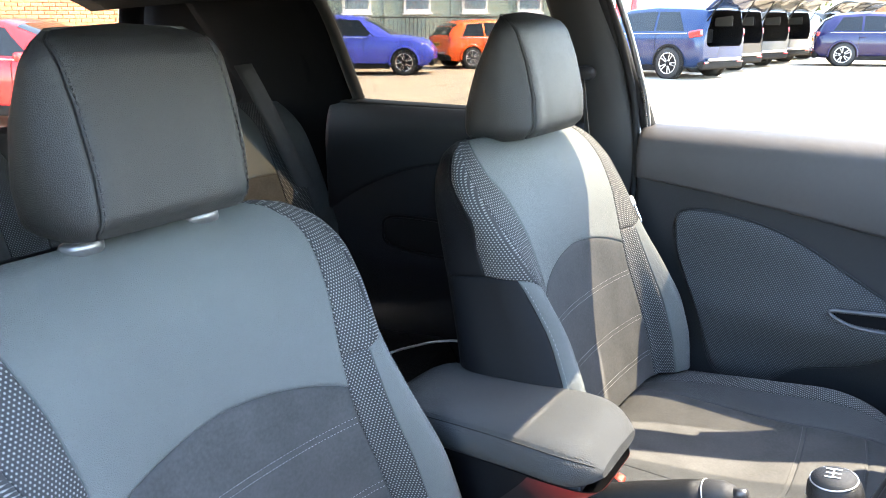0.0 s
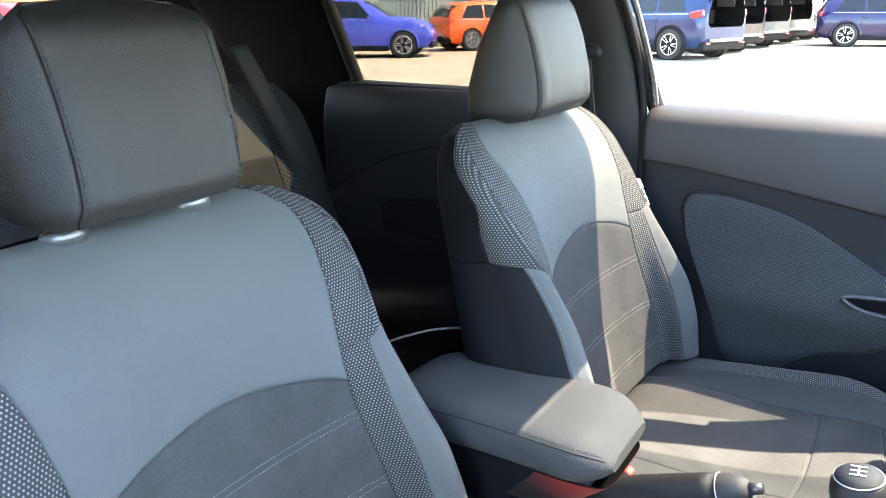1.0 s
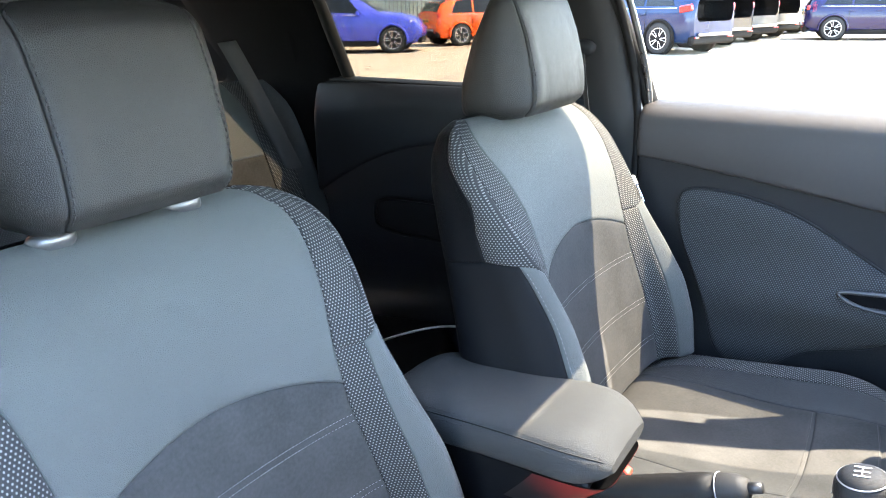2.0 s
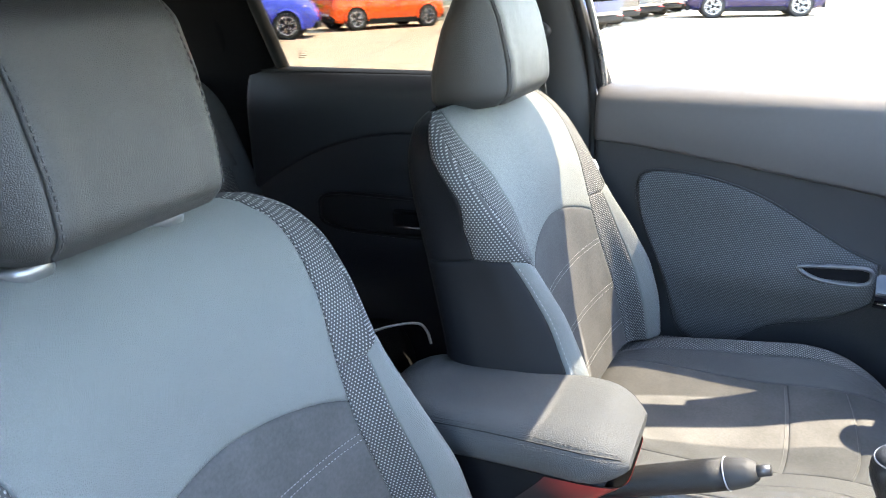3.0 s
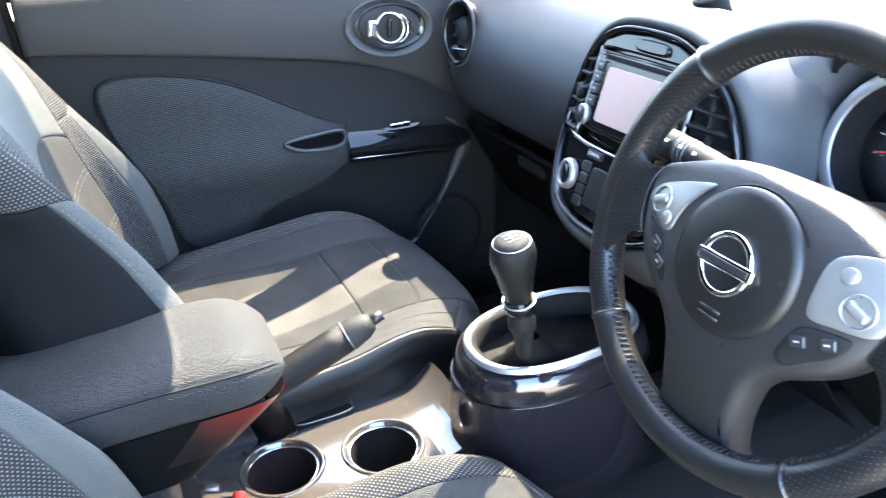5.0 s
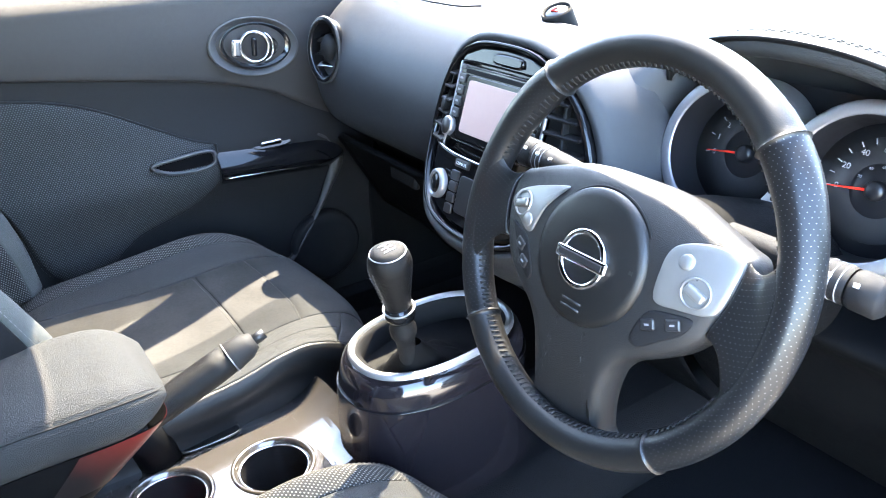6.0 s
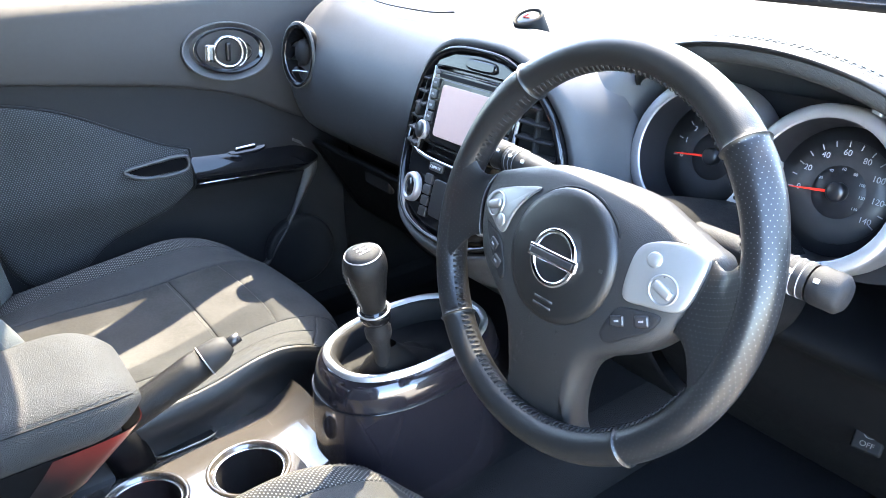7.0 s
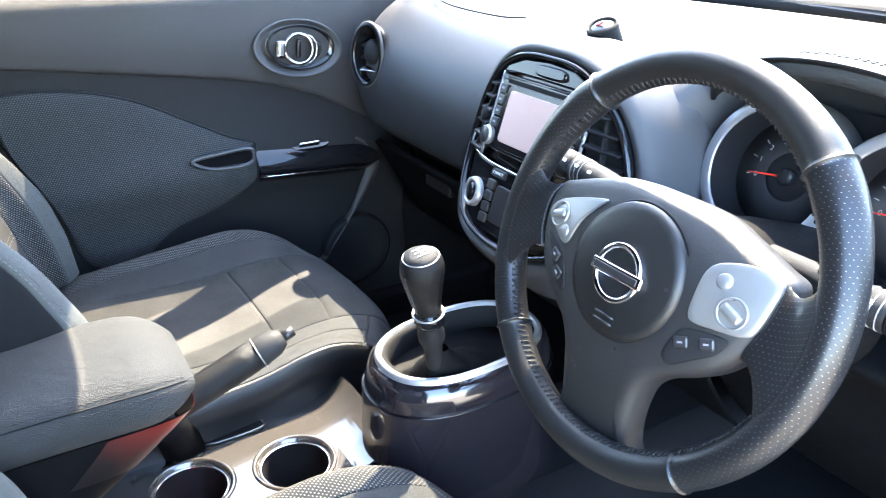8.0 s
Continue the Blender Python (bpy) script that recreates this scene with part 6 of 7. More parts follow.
pod_rows = [pod_ring(0.36, 0.005, 0.545, 0.078, 0.165), pod_ring(0.50, 0.005, 0.538, 0.078, 0.156), pod_ring(0.59, 0.008, 0.530, 0.082, 0.145), pod_ring(0.64, 0.010, 0.52, 0.098, 0.156, 0.02), pod_ring(0.690, 0.011, 0.52, 0.104, 0.152, 0.04), pod_ring(0.722, 0.012, 0.52, 0.102, 0.146, 0.05), pod_ring(0.738, 0.012, 0.52, 0.097, 0.139, 0.05), pod_ring(0.742, 0.012, 0.52, 0.090, 0.132, 0.05)]
pod = part("gear_pod", ring_band(pod_rows), POD, console, "gloss plum black gear lever pod")
part("pod_crease", bar(pod_ring(0.702, 0.0115, 0.52, 0.1045, 0.151, 0.045), 0.0018, 6, True), PIANO, pod)
part("gear_bezel", ring_band([pod_ring(0.742, 0.012, 0.52, 0.0905, 0.1325, 0.05), pod_ring(0.747, 0.012, 0.52, 0.0895, 0.1315, 0.05), pod_ring(0.750, 0.012, 0.52, 0.0870, 0.129, 0.05), pod_ring(0.748, 0.012, 0.52, 0.0810, 0.122, 0.05), pod_ring(0.735, 0.012, 0.52, 0.0785, 0.1190, 0.05)]), SATIN, pod, "satin silver gear bezel")
part("inner_lip", ring_band([pod_ring(0.745, 0.012, 0.52, 0.0795, 0.1202, 0.05), pod_ring(0.742, 0.012, 0.52, 0.0725, 0.113, 0.05), pod_ring(0.712, 0.012, 0.52, 0.0715, 0.112, 0.05)]), RUBBER, pod)
boot_rows = []
for k in range(11):
    f = k / 10
    g = f ** 0.75
    boot_rows.append([Vector((p.x, p.y, p.z + 0.003 * math.sin(7 * math.atan2(p.y - 0.49, p.x - 0.03)) * math.sin(f * 3.1))) for p in
                      pod_ring(0.716 - 0.016 * math.sin(math.pi * min(1.0, f * 2)) + 0.058 * f ** 2.4, 0.012 + 0.043 * g, 0.52 - 0.058 * g, 0.0800 + (0.0125 - 0.0800) * g, 0.1240 + (0.0130 - 0.1240) * g, 0.05 * (1 - f))])
part("gear_boot", ring_band(boot_rows), VINYL, pod, "black leather gear boot")
KNOB_LEATHER = material("worn_knob_leather", (0.0065, 0.0062, 0.0062), 0.42, grain=0.4, grain_scale=700, kind="voronoi", spec=0.22)
lever = thing("gear_lever", "leather gear lever with a gloss shift pattern cap", "gear lever", (0.058, 0.462, 0.75))
GK = frame_of((0.055, 0.462, 0.755), (0.10, -0.17, 0.98), (0, 1, 0))
part("stem", turned([(0.012, -0.03), (0.0115, 0.02), (0.0125, 0.030), (0.0165, 0.040), (0.0170, 0.050), (0.0135, 0.058), (0.0125, 0.064)], GK, 24), PLASTIC, lever)
part("collar", turned([(0.0125, 0.062), (0.0180, 0.066), (0.0195, 0.073), (0.0190, 0.080), (0.0160, 0.084), (0.014, 0.086)], GK, 28), PIANO, lever, "gloss black collar")
part("collar_ring", bar([GK @ Vector((0.0192 * math.cos(a), 0.0192 * math.sin(a), 0.081)) for a in np.linspace(0, math.tau, 32, endpoint=False)], 0.0014, 6, True), SATIN, lever)
knob = part("knob", turned([(0.0150, 0.085), (0.0160, 0.089), (0.0178, 0.103), (0.0212, 0.122), (0.0245, 0.138), (0.0255, 0.148), (0.0240, 0.158), (0.0205, 0.163)], GK, 36, (1.0, 1.05)), KNOB_LEATHER, lever, "black leather gear knob")
part("knob_cap", turned([(0.0210, 0.162), (0.0200, 0.166), (0.014, 0.170), (0, 0.171)], GK, 36, (1.0, 1.05)), PLASTIC, knob, "black shift pattern cap")
part("cap_ring", bar([GK @ Vector((0.0206 * math.cos(a), 0.0216 * math.sin(a), 0.1645)) for a in np.linspace(0, math.tau, 36, endpoint=False)], 0.0009, 5, True), SATIN, knob)
for p, s in (((-0.007, 0), (0.0012, 0.014)), ((0, 0), (0.0012, 0.014)), ((0.007, 0), (0.0012, 0.014)), ((0, 0), (0.015, 0.0012))):
    part("shift_mark", block((s[0], s[1], 0.0006), GK @ pose(p[0], p[1], 0.1712), 0), PRINT, knob)
for sg in (-1, 1):
    stitches([GK @ Vector((sg * 0.0045 + r * 0.06 * sg, -r * 1.04, h)) for r, h in ((0.0165, 0.090), (0.0183, 0.104), (0.0218, 0.123), (0.0250, 0.138), (0.0258, 0.149))], knob, THREAD_LIGHT, 0.0034, 0.0022, 0.0007)

# ---- handbrake ----
brake = thing("handbrake", "black leather handbrake lever raised beside the seat", "handbrake", (-0.10, 0.10, 0.60))
tip, root = Vector((-0.099, 0.318, 0.757)), Vector((-0.112, 0.085, 0.660))
ax = (tip - root).normalized()
part("grip", bar([root, root + ax * 0.05, root + ax * 0.12, root + ax * 0.19, root + ax * 0.215], [0.019, 0.0195, 0.021, 0.0215, 0.0205], 20), KNOB_LEATHER, brake)
part("grip_end", bar([root + ax * 0.214, root + ax * 0.217, root + ax * 0.240, root + ax * 0.252], [0.0205, 0.0211, 0.0180, 0.0115], 20), PLASTIC_PILLAR, brake, "charcoal plastic grip end")
part("release_button", bar([root + ax * 0.25, root + ax * 0.268], [0.0078, 0.0072], 14), BUTTON, brake)
part("grip_line", bar([root + ax * 0.2145 + (ax.orthogonal().normalized() * math.cos(a) + ax.cross(ax.orthogonal().normalized()) * math.sin(a)) * 0.0212 for a in np.linspace(0, math.tau, 24, endpoint=False)], 0.0009, 5, True), SATIN, brake)
part("boot", bar([Vector((-0.146, 0.178, 0.585)), Vector((-0.138, 0.165, 0.64)), Vector((-0.116, 0.135, 0.69))], [0.030, 0.026, 0.022], 16), VINYL, brake)

# ---- armrest ----
armrest = thing("armrest", "padded black leather centre armrest with stitched edge", "armrest", (-0.055, 0.0, 0.6))


def arm_point(u, v):
    """The lid: u round its girth from the lower edge over the top, v from rear to front."""
    y = -0.175 + 0.352 * v
    k = curve([(-0.068, 0.776), (-0.084, 0.783), (-0.092, 0.803), (-0.088, 0.827), (-0.062, 0.842), (0, 0.846), (0.062, 0.842), (0.088, 0.827), (0.092, 0.803), (0.084, 0.783), (0.068, 0.776)], 41)
    p = k[round(u * 40)]
    end = max(0.0, (v - 0.80) / 0.20, (0.24 - v) / 0.24)
    w = 1 - 0.34 * end ** 2.6
    mid = 0.805
    return Vector((-0.043 + p[0] * w, y, mid + (p[1] - mid) * (1 - 0.72 * end ** 3.0) + 0.007 * math.sin(v * 2.6) - 0.007))


vs = [0, 0.01, 0.03, 0.06, 0.1] + grid(0.14, 0.84, 20) + [0.88, 0.91, 0.94, 0.965, 0.985, 1.0]
lid = part("lid", sheet(arm_point, grid(0, 1, 40), vs, 0, 0), LEATHER_DARK, armrest, "grained black leather lid")
for v in (0, 1):
    bm = bmesh.new()
    bm.faces.new([bm.verts.new(arm_point(u, v)) for u in grid(0, 1, 40)])
    part("lid_end", bm, LEATHER_DARK, lid)
part("lid_base", block((0.14, 0.30, 0.016), Matrix.Translation((-0.043, 0.0, 0.771)), 0.007), PLASTIC, lid)
for u0 in (0.275, 0.325, 0.675, 0.725):
    stitches([arm_point(u0, v) + Vector((0.0006 if u0 > 0.5 else -0.0006, 0, 0.0004)) for v in grid(0.06, 0.97, 60)], lid, THREAD_DARK, 0.0042, 0.003, 0.0006)
for sg, u0 in ((-1, 0.30), (1, 0.70)):
    part("seam", bar([arm_point(u0, v) for v in grid(0.04, 0.975, 50)], 0.0009, 5), RUBBER, lid)


def bin_ring(z, grow=0.0, a0=0.0, a1=1.0, n=60):
    """The storage bin's outline: it narrows and draws back from the front on its way down."""
    f = max(0.0, (0.775 - z) / 0.085)
    hx, y0, y1 = 0.076 - 0.014 * f, -0.155, 0.176 - 0.105 * f ** 1.1
    out = []
    for k in range(n):
        a = math.tau * (a0 + (a1 - a0) * k / (n - 1))
        c, q = math.cos(a), math.sin(a)
        out.append(Vector((-0.043 + (hx + grow) * math.copysign(abs(c) ** 0.3, c), (y0 + y1) / 2 + ((y1 - y0) / 2 + grow) * math.copysign(abs(q) ** 0.3, q), z)))
    return out


part("bin", ring_band([bin_ring(z) for z in (0.775, 0.765, 0.75, 0.735, 0.72, 0.705, 0.695, 0.690)] + [[p.lerp(Vector((-0.043, -0.05, 0.69)), 0.9) for p in bin_ring(0.690)]]), VINYL, armrest, "black storage bin")
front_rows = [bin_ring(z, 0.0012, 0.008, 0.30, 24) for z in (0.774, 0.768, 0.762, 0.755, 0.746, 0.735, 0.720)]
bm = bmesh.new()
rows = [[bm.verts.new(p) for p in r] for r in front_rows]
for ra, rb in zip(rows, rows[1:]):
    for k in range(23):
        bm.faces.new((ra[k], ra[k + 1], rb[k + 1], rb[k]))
# red reflection on the bin's front corner, painted as a red-to-black ramp
bin_mat = RED_REFLECTION.node_tree
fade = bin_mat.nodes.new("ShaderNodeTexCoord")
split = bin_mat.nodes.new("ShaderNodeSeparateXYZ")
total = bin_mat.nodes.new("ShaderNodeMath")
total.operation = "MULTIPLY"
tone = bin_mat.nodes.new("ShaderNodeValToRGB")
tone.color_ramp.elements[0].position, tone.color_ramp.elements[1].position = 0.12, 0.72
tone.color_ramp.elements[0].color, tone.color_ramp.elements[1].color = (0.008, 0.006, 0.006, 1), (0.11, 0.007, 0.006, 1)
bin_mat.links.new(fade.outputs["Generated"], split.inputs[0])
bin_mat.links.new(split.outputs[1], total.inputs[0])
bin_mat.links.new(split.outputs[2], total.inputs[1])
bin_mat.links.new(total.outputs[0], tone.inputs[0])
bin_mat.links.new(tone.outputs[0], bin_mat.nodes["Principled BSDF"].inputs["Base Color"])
part("bin_red_sheen", bm, RED_REFLECTION, armrest, "red reflection painted on the bin front")
part("bin_base", block((0.11, 0.20, 0.34), Matrix.Translation((-0.043, -0.06, 0.53)), 0.02, 3), PLASTIC, armrest)
buckle = thing("belt_buckle", "black seat belt buckle with an orange-red release button", "seat belt buckle", (-0.148, 0.13, 0.62))
part("housing", block((0.026, 0.034, 0.075), Matrix.Translation((-0.150, 0.125, 0.655)) @ pose(0, 0, 0, -20, 0, 0), 0.007, 3), PLASTIC, buckle)
part("release_button", block((0.020, 0.014, 0.012), Matrix.Translation((-0.150, 0.144, 0.690)) @ pose(0, 0, 0, -20, 0, 0), 0.004, 2), NEEDLE, buckle, "orange-red release button")
part("strap", bar([(-0.150, 0.10, 0.60), (-0.150, 0.115, 0.63)], 0.010, 8), PLASTIC, buckle)
near_buckle = copy_thing(buckle, Matrix.Translation((0.058, 0.085, 0.605)))
near_buckle["label"] = "black seat belt buckle with a red button beside the cup holder"

# ---- outside ----
TARMAC = material("pale_tarmac", (0.300, 0.262, 0.205), 0.9, var=0.18, var_scale=0.6, grain=0.6, grain_scale=90)
ground = tagged(finish("ground", slab([(-600, -600), (600, -600), (600, 600), (-600, 600)], 0.2), TARMAC, smooth=False), "pale sunlit car park tarmac", "ground", kind="structure")
SEAM_TAR = material("tar_joint", (0.15, 0.135, 0.118), 0.9)
for pts in (((-6, -9), (-13, -9.2), (-22, -7.4), (-30, -6.9)), ((-4, -6.0), (-11, -6.9), (-19, -9.5), (-24, -12.5))):
    c = curve([(x, y, 0.004) for x, y in pts], 30)
    tagged(finish("tarmac_joint", sheet(lambda u, v: c[round(u * 29)] + Vector((0, 0.05 * (v - 0.5), 0)), grid(0, 1, 29), (0, 1), 0, 0.003, out=(0, 0, 1)), SEAM_TAR), "dark sealed joint in the tarmac", "road joint", kind="structure")

TYRE = material("tyre_rubber", (0.018, 0.018, 0.019), 0.8)
ALLOY = material("alloy_wheel", (0.55, 0.55, 0.56), 0.3, metal=0.9)
CAR_GLASS = material("car_window", (0.006, 0.007, 0.008), 0.06, rough_var=0.02, spec=0.4)
LAMP_RED = material("tail_lamp", (0.45, 0.02, 0.025), 0.15, coat=1.0)
LAMP_CLEAR = material("head_lamp", (0.6, 0.6, 0.6), 0.1, coat=1.0)
PLATE_Y = material("yellow_plate", (0.60, 0.385, 0.03), 0.5)
BOOT_DARK = material("boot_lining", (0.0035, 0.0035, 0.004), 0.95, spec=0.05)
PALE_LINER = material("pale_boot_trim", (0.03, 0.029, 0.027), 0.8)


def paint(name, color):
    return material(name, color, 0.25, metal=0.1, coat=0.5, spec=0.3, var=0.06, var_scale=1.0, rough_var=0.03)


ROYAL = paint("royal_blue_paint", (0.050, 0.068, 0.48))
BLUE, INDIGO, ORANGE, RED = paint("blue_paint", (0.006, 0.020, 0.072)), paint("indigo_paint", (0.008, 0.007, 0.050)), paint("orange_paint", (0.88, 0.118, 0.019)), paint("red_paint", (0.40, 0.0125, 0.015))
WHITE, SILVER, SKYBLUE, BLACKP = paint("white_paint", (0.115, 0.115, 0.113)), paint("silver_paint", (0.065, 0.066, 0.068)), paint("light_blue_paint", (0.030, 0.085, 0.16)), paint("black_paint", (0.02, 0.02, 0.022))


def parked_car(name, label, place, heading, color, length=4.3, width=1.8, height=1.6, wheel_r=0.33, boot_open=False, group=""):
    """A parked car, nose along its own x axis: painted body, glass, lamps, wheels; the tailgate may stand open."""
    car = thing(name, label, "car", (place[0], place[1], 0), group)
    m = pose(place[0], place[1], 0, 0, 0, heading)
    L, W, H = length, width / 2, height
    F = (-0.5, -0.485, -0.445, -0.36, -0.16, 0.02, 0.12, 0.235, 0.37, 0.46, 0.5)
    TOP = (0.50, 0.66, 0.86, 0.965, 1.0, 0.97, 0.86, 0.67, 0.63, 0.56, 0.40)
    if boot_open:
        TOP = (0.93, 0.945, 0.965, 0.98) + TOP[4:]
    LOW = (0.24, 0.20, 0.16, 0.14, 0.13, 0.13, 0.13, 0.13, 0.14, 0.16, 0.22)
    WID = (0.86, 0.93, 0.97, 0.99, 1.0, 1.0, 1.0, 0.99, 0.95, 0.86, 0.74)
    BELT = 0.615

    def shape(k, f):
        top, low, w = np.interp(f, F, TOP) * H, np.interp(f, F, LOW) * H, np.interp(f, F, WID) * W
        belt = min(BELT * H * (1 + 0.05 * (-f)), top - 0.02)
        wr = w * (0.74 + 0.16 * max(0.0, min(1.0, (0.75 * H - top) / (0.12 * H))))
        pts = [(0, low), (w * 0.86, low), (w * 0.97, low + 0.10), (w, belt * 0.66), (w * 0.985, belt * 0.88), (w * 0.94, belt), (wr, top - 0.045), (wr * 0.82, top), (0, top + 0.015)]
        i = min(int(abs(k)), 7)
        t = abs(k) - i
        y, z = (pts[i][j] + (pts[i + 1][j] - pts[i][j]) * t for j in (0, 1))
        return Vector((f * L, math.copysign(y, k), z))

    fs = sorted(set(list(F) + grid(-0.49, 0.49, 28)))
    ks = [-8, -7, -6.5, -6, -5, -4, -3, -2, -1, 0, 1, 2, 3, 4, 5, 6, 6.5, 7, 8]
    body_bm = sheet(lambda k, f: m @ shape(k, f), ks, fs)
    bm2 = bmesh.new()
    for f in (0.5,) if boot_open else (-0.5, 0.5):
        bm2.faces.new([bm2.verts.new(m @ shape(k, f)) for k in ks[:-1]])
    body = part("body", join(body_bm, bm2), color, car)

    def glass_patch(k0, k1, f0, f1, s0, s1, nm, lift=0.006):
        for sg in (-1, 1):
            cen = m @ Vector((0, 0, H * 0.5))
            part(nm, sheet(lambda k, g: m @ (lambda f: shape(sg * k, f) + (shape(sg * k, f) - Vector((f * L, 0, H * 0.5))).normalized() * lift)(f0 + s0 * (k - k0) + g * (f1 + s1 * (k - k0) - f0 - s0 * (k - k0))), grid(k0, k1, 4), grid(0, 1, 8)), CAR_GLASS, body)

    glass_patch(5.12, 5.88, -0.185, 0.125, 0.0, -0.13, "side_window")
    glass_patch(5.12, 5.88, -0.38, -0.20, 0.07, 0.0, "side_window")
    for sg in (-1, 1):
        part("windscreen", sheet(lambda k, f: m @ (shape(sg * k, f) + Vector((0.006, 0, 0.006))), grid(6.1, 8, 5), grid(0.06, 0.235, 8)), CAR_GLASS, body)
        if not boot_open:
            part("rear_window", sheet(lambda k, f: m @ (shape(sg * k, f) + Vector((-0.008, 0, 0.004))), grid(6.1, 8, 5), grid(-0.48, -0.40, 6)), CAR_GLASS, body)
        part("tail_lamp", block((0.36, 0.09, 0.17), m @ pose(-0.455 * L, sg * W * 0.915, H * 0.63, 0, 10, sg * 8), 0.05, 3) if boot_open else block((0.10, 0.22, 0.15), m @ pose(-0.472 * L, sg * W * 0.80, H * 0.60, 0, 0, sg * 30), 0.04, 3), LAMP_RED, body, "red tail lamp")
        part("head_lamp", block((0.22, 0.20, 0.12), m @ pose(0.435 * L, sg * W * 0.74, H * 0.50, 0, 0, -sg * 30), 0.04, 3), LAMP_CLEAR, body)
        part("wing_mirror", block((0.10, 0.16, 0.12), m @ pose(0.10 * L, sg * (W + 0.06), H * 0.645), 0.035, 3), color, body)
        part("side_skirt", block((L * 0.44, 0.05, 0.14), m @ pose(0, sg * (W * 0.97), 0.25), 0.02), RUBBER, body)
        part("chrome_line", bar([m @ (shape(sg * 5.02, f) + Vector((0, sg * 0.008, 0))) for f in grid(-0.40, 0.10, 8)], 0.012, 6), CHROME, body)
        for d in (-0.02, -0.19):
            part("door_handle", block((0.18, 0.03, 0.03), m @ pose(d * L, sg * (W + 0.006), H * 0.545), 0.01), color, body)
        for d in (0.055, -0.21):
            part("door_gap", bar([m @ (shape(sg * k, d) + Vector((0, sg * 0.002, 0))) for k in (2.2, 3, 4, 5)], 0.006, 5), RUBBER, body)
    part("rear_bumper", block((0.16, width * 0.90, 0.20), m @ pose(-0.487 * L, 0, 0.34), 0.06, 3), RUBBER, body, "black lower bumper")
    part("front_bumper", block((0.14, width * 0.74, 0.20), m @ pose(0.485 * L, 0, 0.34), 0.05, 3), RUBBER, body)
    part("bumper_strip", block((0.06, width * 0.70, 0.07), m @ pose(-0.512 * L, 0, 0.47), 0.02), SATIN, body)
    for sg in (-1, 1):
        part("reflector", block((0.03, 0.20, 0.04), m @ pose(-0.505 * L, sg * W * 0.72, 0.40, 0, 0, sg * 10), 0.01), LAMP_RED, body)
    if not boot_open:
        pl = part("number_plate", block((0.015, 0.50, 0.11), m @ pose(-0.507 * L, 0, H * 0.50), 0.004), PLATE_Y, body)
        for k in range(2):
            part("plate_bar", block((0.004, 0.18, 0.06), m @ pose(-0.507 * L - 0.009, -0.12 + 0.24 * k, H * 0.50), 0), RUBBER, pl)
    else:
        outer = [shape(k, -0.5) for k in ks[:-1]]
        lo, hi = min(p.z for p in outer), max(p.z for p in outer)
        lip = [Vector((p.x - 0.012, p.y * 0.90, H * (0.45 + 0.495 * (p.z - lo) / (hi - lo)))) for p in outer]
        deep = [Vector((p.x + 0.95, p.y * 0.93, p.z)) for p in lip]
        part("rear_frame", ring_band([[m @ p for p in loop] for loop in (outer, lip)]), color, body)
        well = ring_band([[m @ p for p in loop] for loop in (lip, deep)])
        well.faces.new([well.verts.new(m @ p) for p in deep])
        cav = part("boot_opening", well, BOOT_DARK, body, "dark open boot")
        part("rear_seat", block((0.10, width * 0.66, H * 0.20), m @ pose(-0.5 * L + 0.80, 0, H * 0.58), 0.04, 2), RUBBER, cav)
        for sg in (-1, 1):
            part("boot_trim", block((0.50, 0.03, H * 0.16), m @ pose(-0.5 * L + 0.45, sg * W * 0.62, H * 0.80), 0.012, 2), PALE_LINER, cav)
            part("headrest", block((0.08, 0.24, 0.16), m @ pose(-0.5 * L + 0.80, sg * W * 0.36, H * 0.76), 0.03, 2), PALE_LINER, cav)
            part("gate_strut", bar([m @ Vector((-0.495 * L, sg * W * 0.76, H * 0.80)), m @ Vector((-0.49 * L - 0.42, sg * W * 0.66, H * 1.13))], 0.016, 6), RUBBER, car)
        gate_at = lambda u, v, up=0.0: m @ Vector((-0.485 * L - 1.16 * v, u * W * (0.80 + 0.08 * math.sin(v * 3.1)) * (1 - 0.10 * v), H * 0.985 + 0.40 * math.sin(v * 2.1) - 0.05 * u * u + up))
        gate = part("open_tailgate", sheet(gate_at, grid(-1, 1, 10), grid(0, 1, 10), 0, 0.05, out=(0, 0, 1)), color, car, "raised tailgate")
        part("gate_window", sheet(lambda u, v: gate_at(u, v, 0.012), grid(-0.80, 0.80, 8), grid(0.12, 0.55, 6), 0, 0.006, out=(0, 0, 1)), CAR_GLASS, gate)
        part("gate_lining", sheet(lambda u, v: gate_at(u, v, -0.062), grid(-0.84, 0.84, 8), grid(0.55, 0.95, 6), 0, 0.006, out=(0, 0, 1)), PALE_LINER, gate)
    for f in (-0.305, 0.315):
        for sg in (-1, 1):
            c = m @ Matrix.Translation((f * L, sg * (W - 0.10), wheel_r)) @ pose(0, 0, 0, -90 * sg, 0, 0)
            part("wheel_arch", turned([(0, 0.105), (wheel_r * 1.10, 0.105), (wheel_r * 1.12, 0.09), (wheel_r * 1.12, 0.0)], c, 36), RUBBER, body)
            lip = [c @ Vector((wheel_r * 1.16 * math.cos(a), wheel_r * 1.16 * math.sin(a), 0.095)) for a in np.linspace(0, math.tau, 40, endpoint=False)]
            foot = min(range(40), key=lambda i: lip[i].z)
            part("arch_lip", bar([q for q in lip[foot:] + lip[:foot] if q.z > 0.26], 0.035, 6), RUBBER if boot_open else color, body)
            ty = part("wheel", turned([(wheel_r * 0.66, 0.115), (wheel_r * 0.90, 0.118), (wheel_r, 0.10), (wheel_r, -0.08), (wheel_r * 0.6, -0.10)], c, 36), TYRE, car, "black tyre")
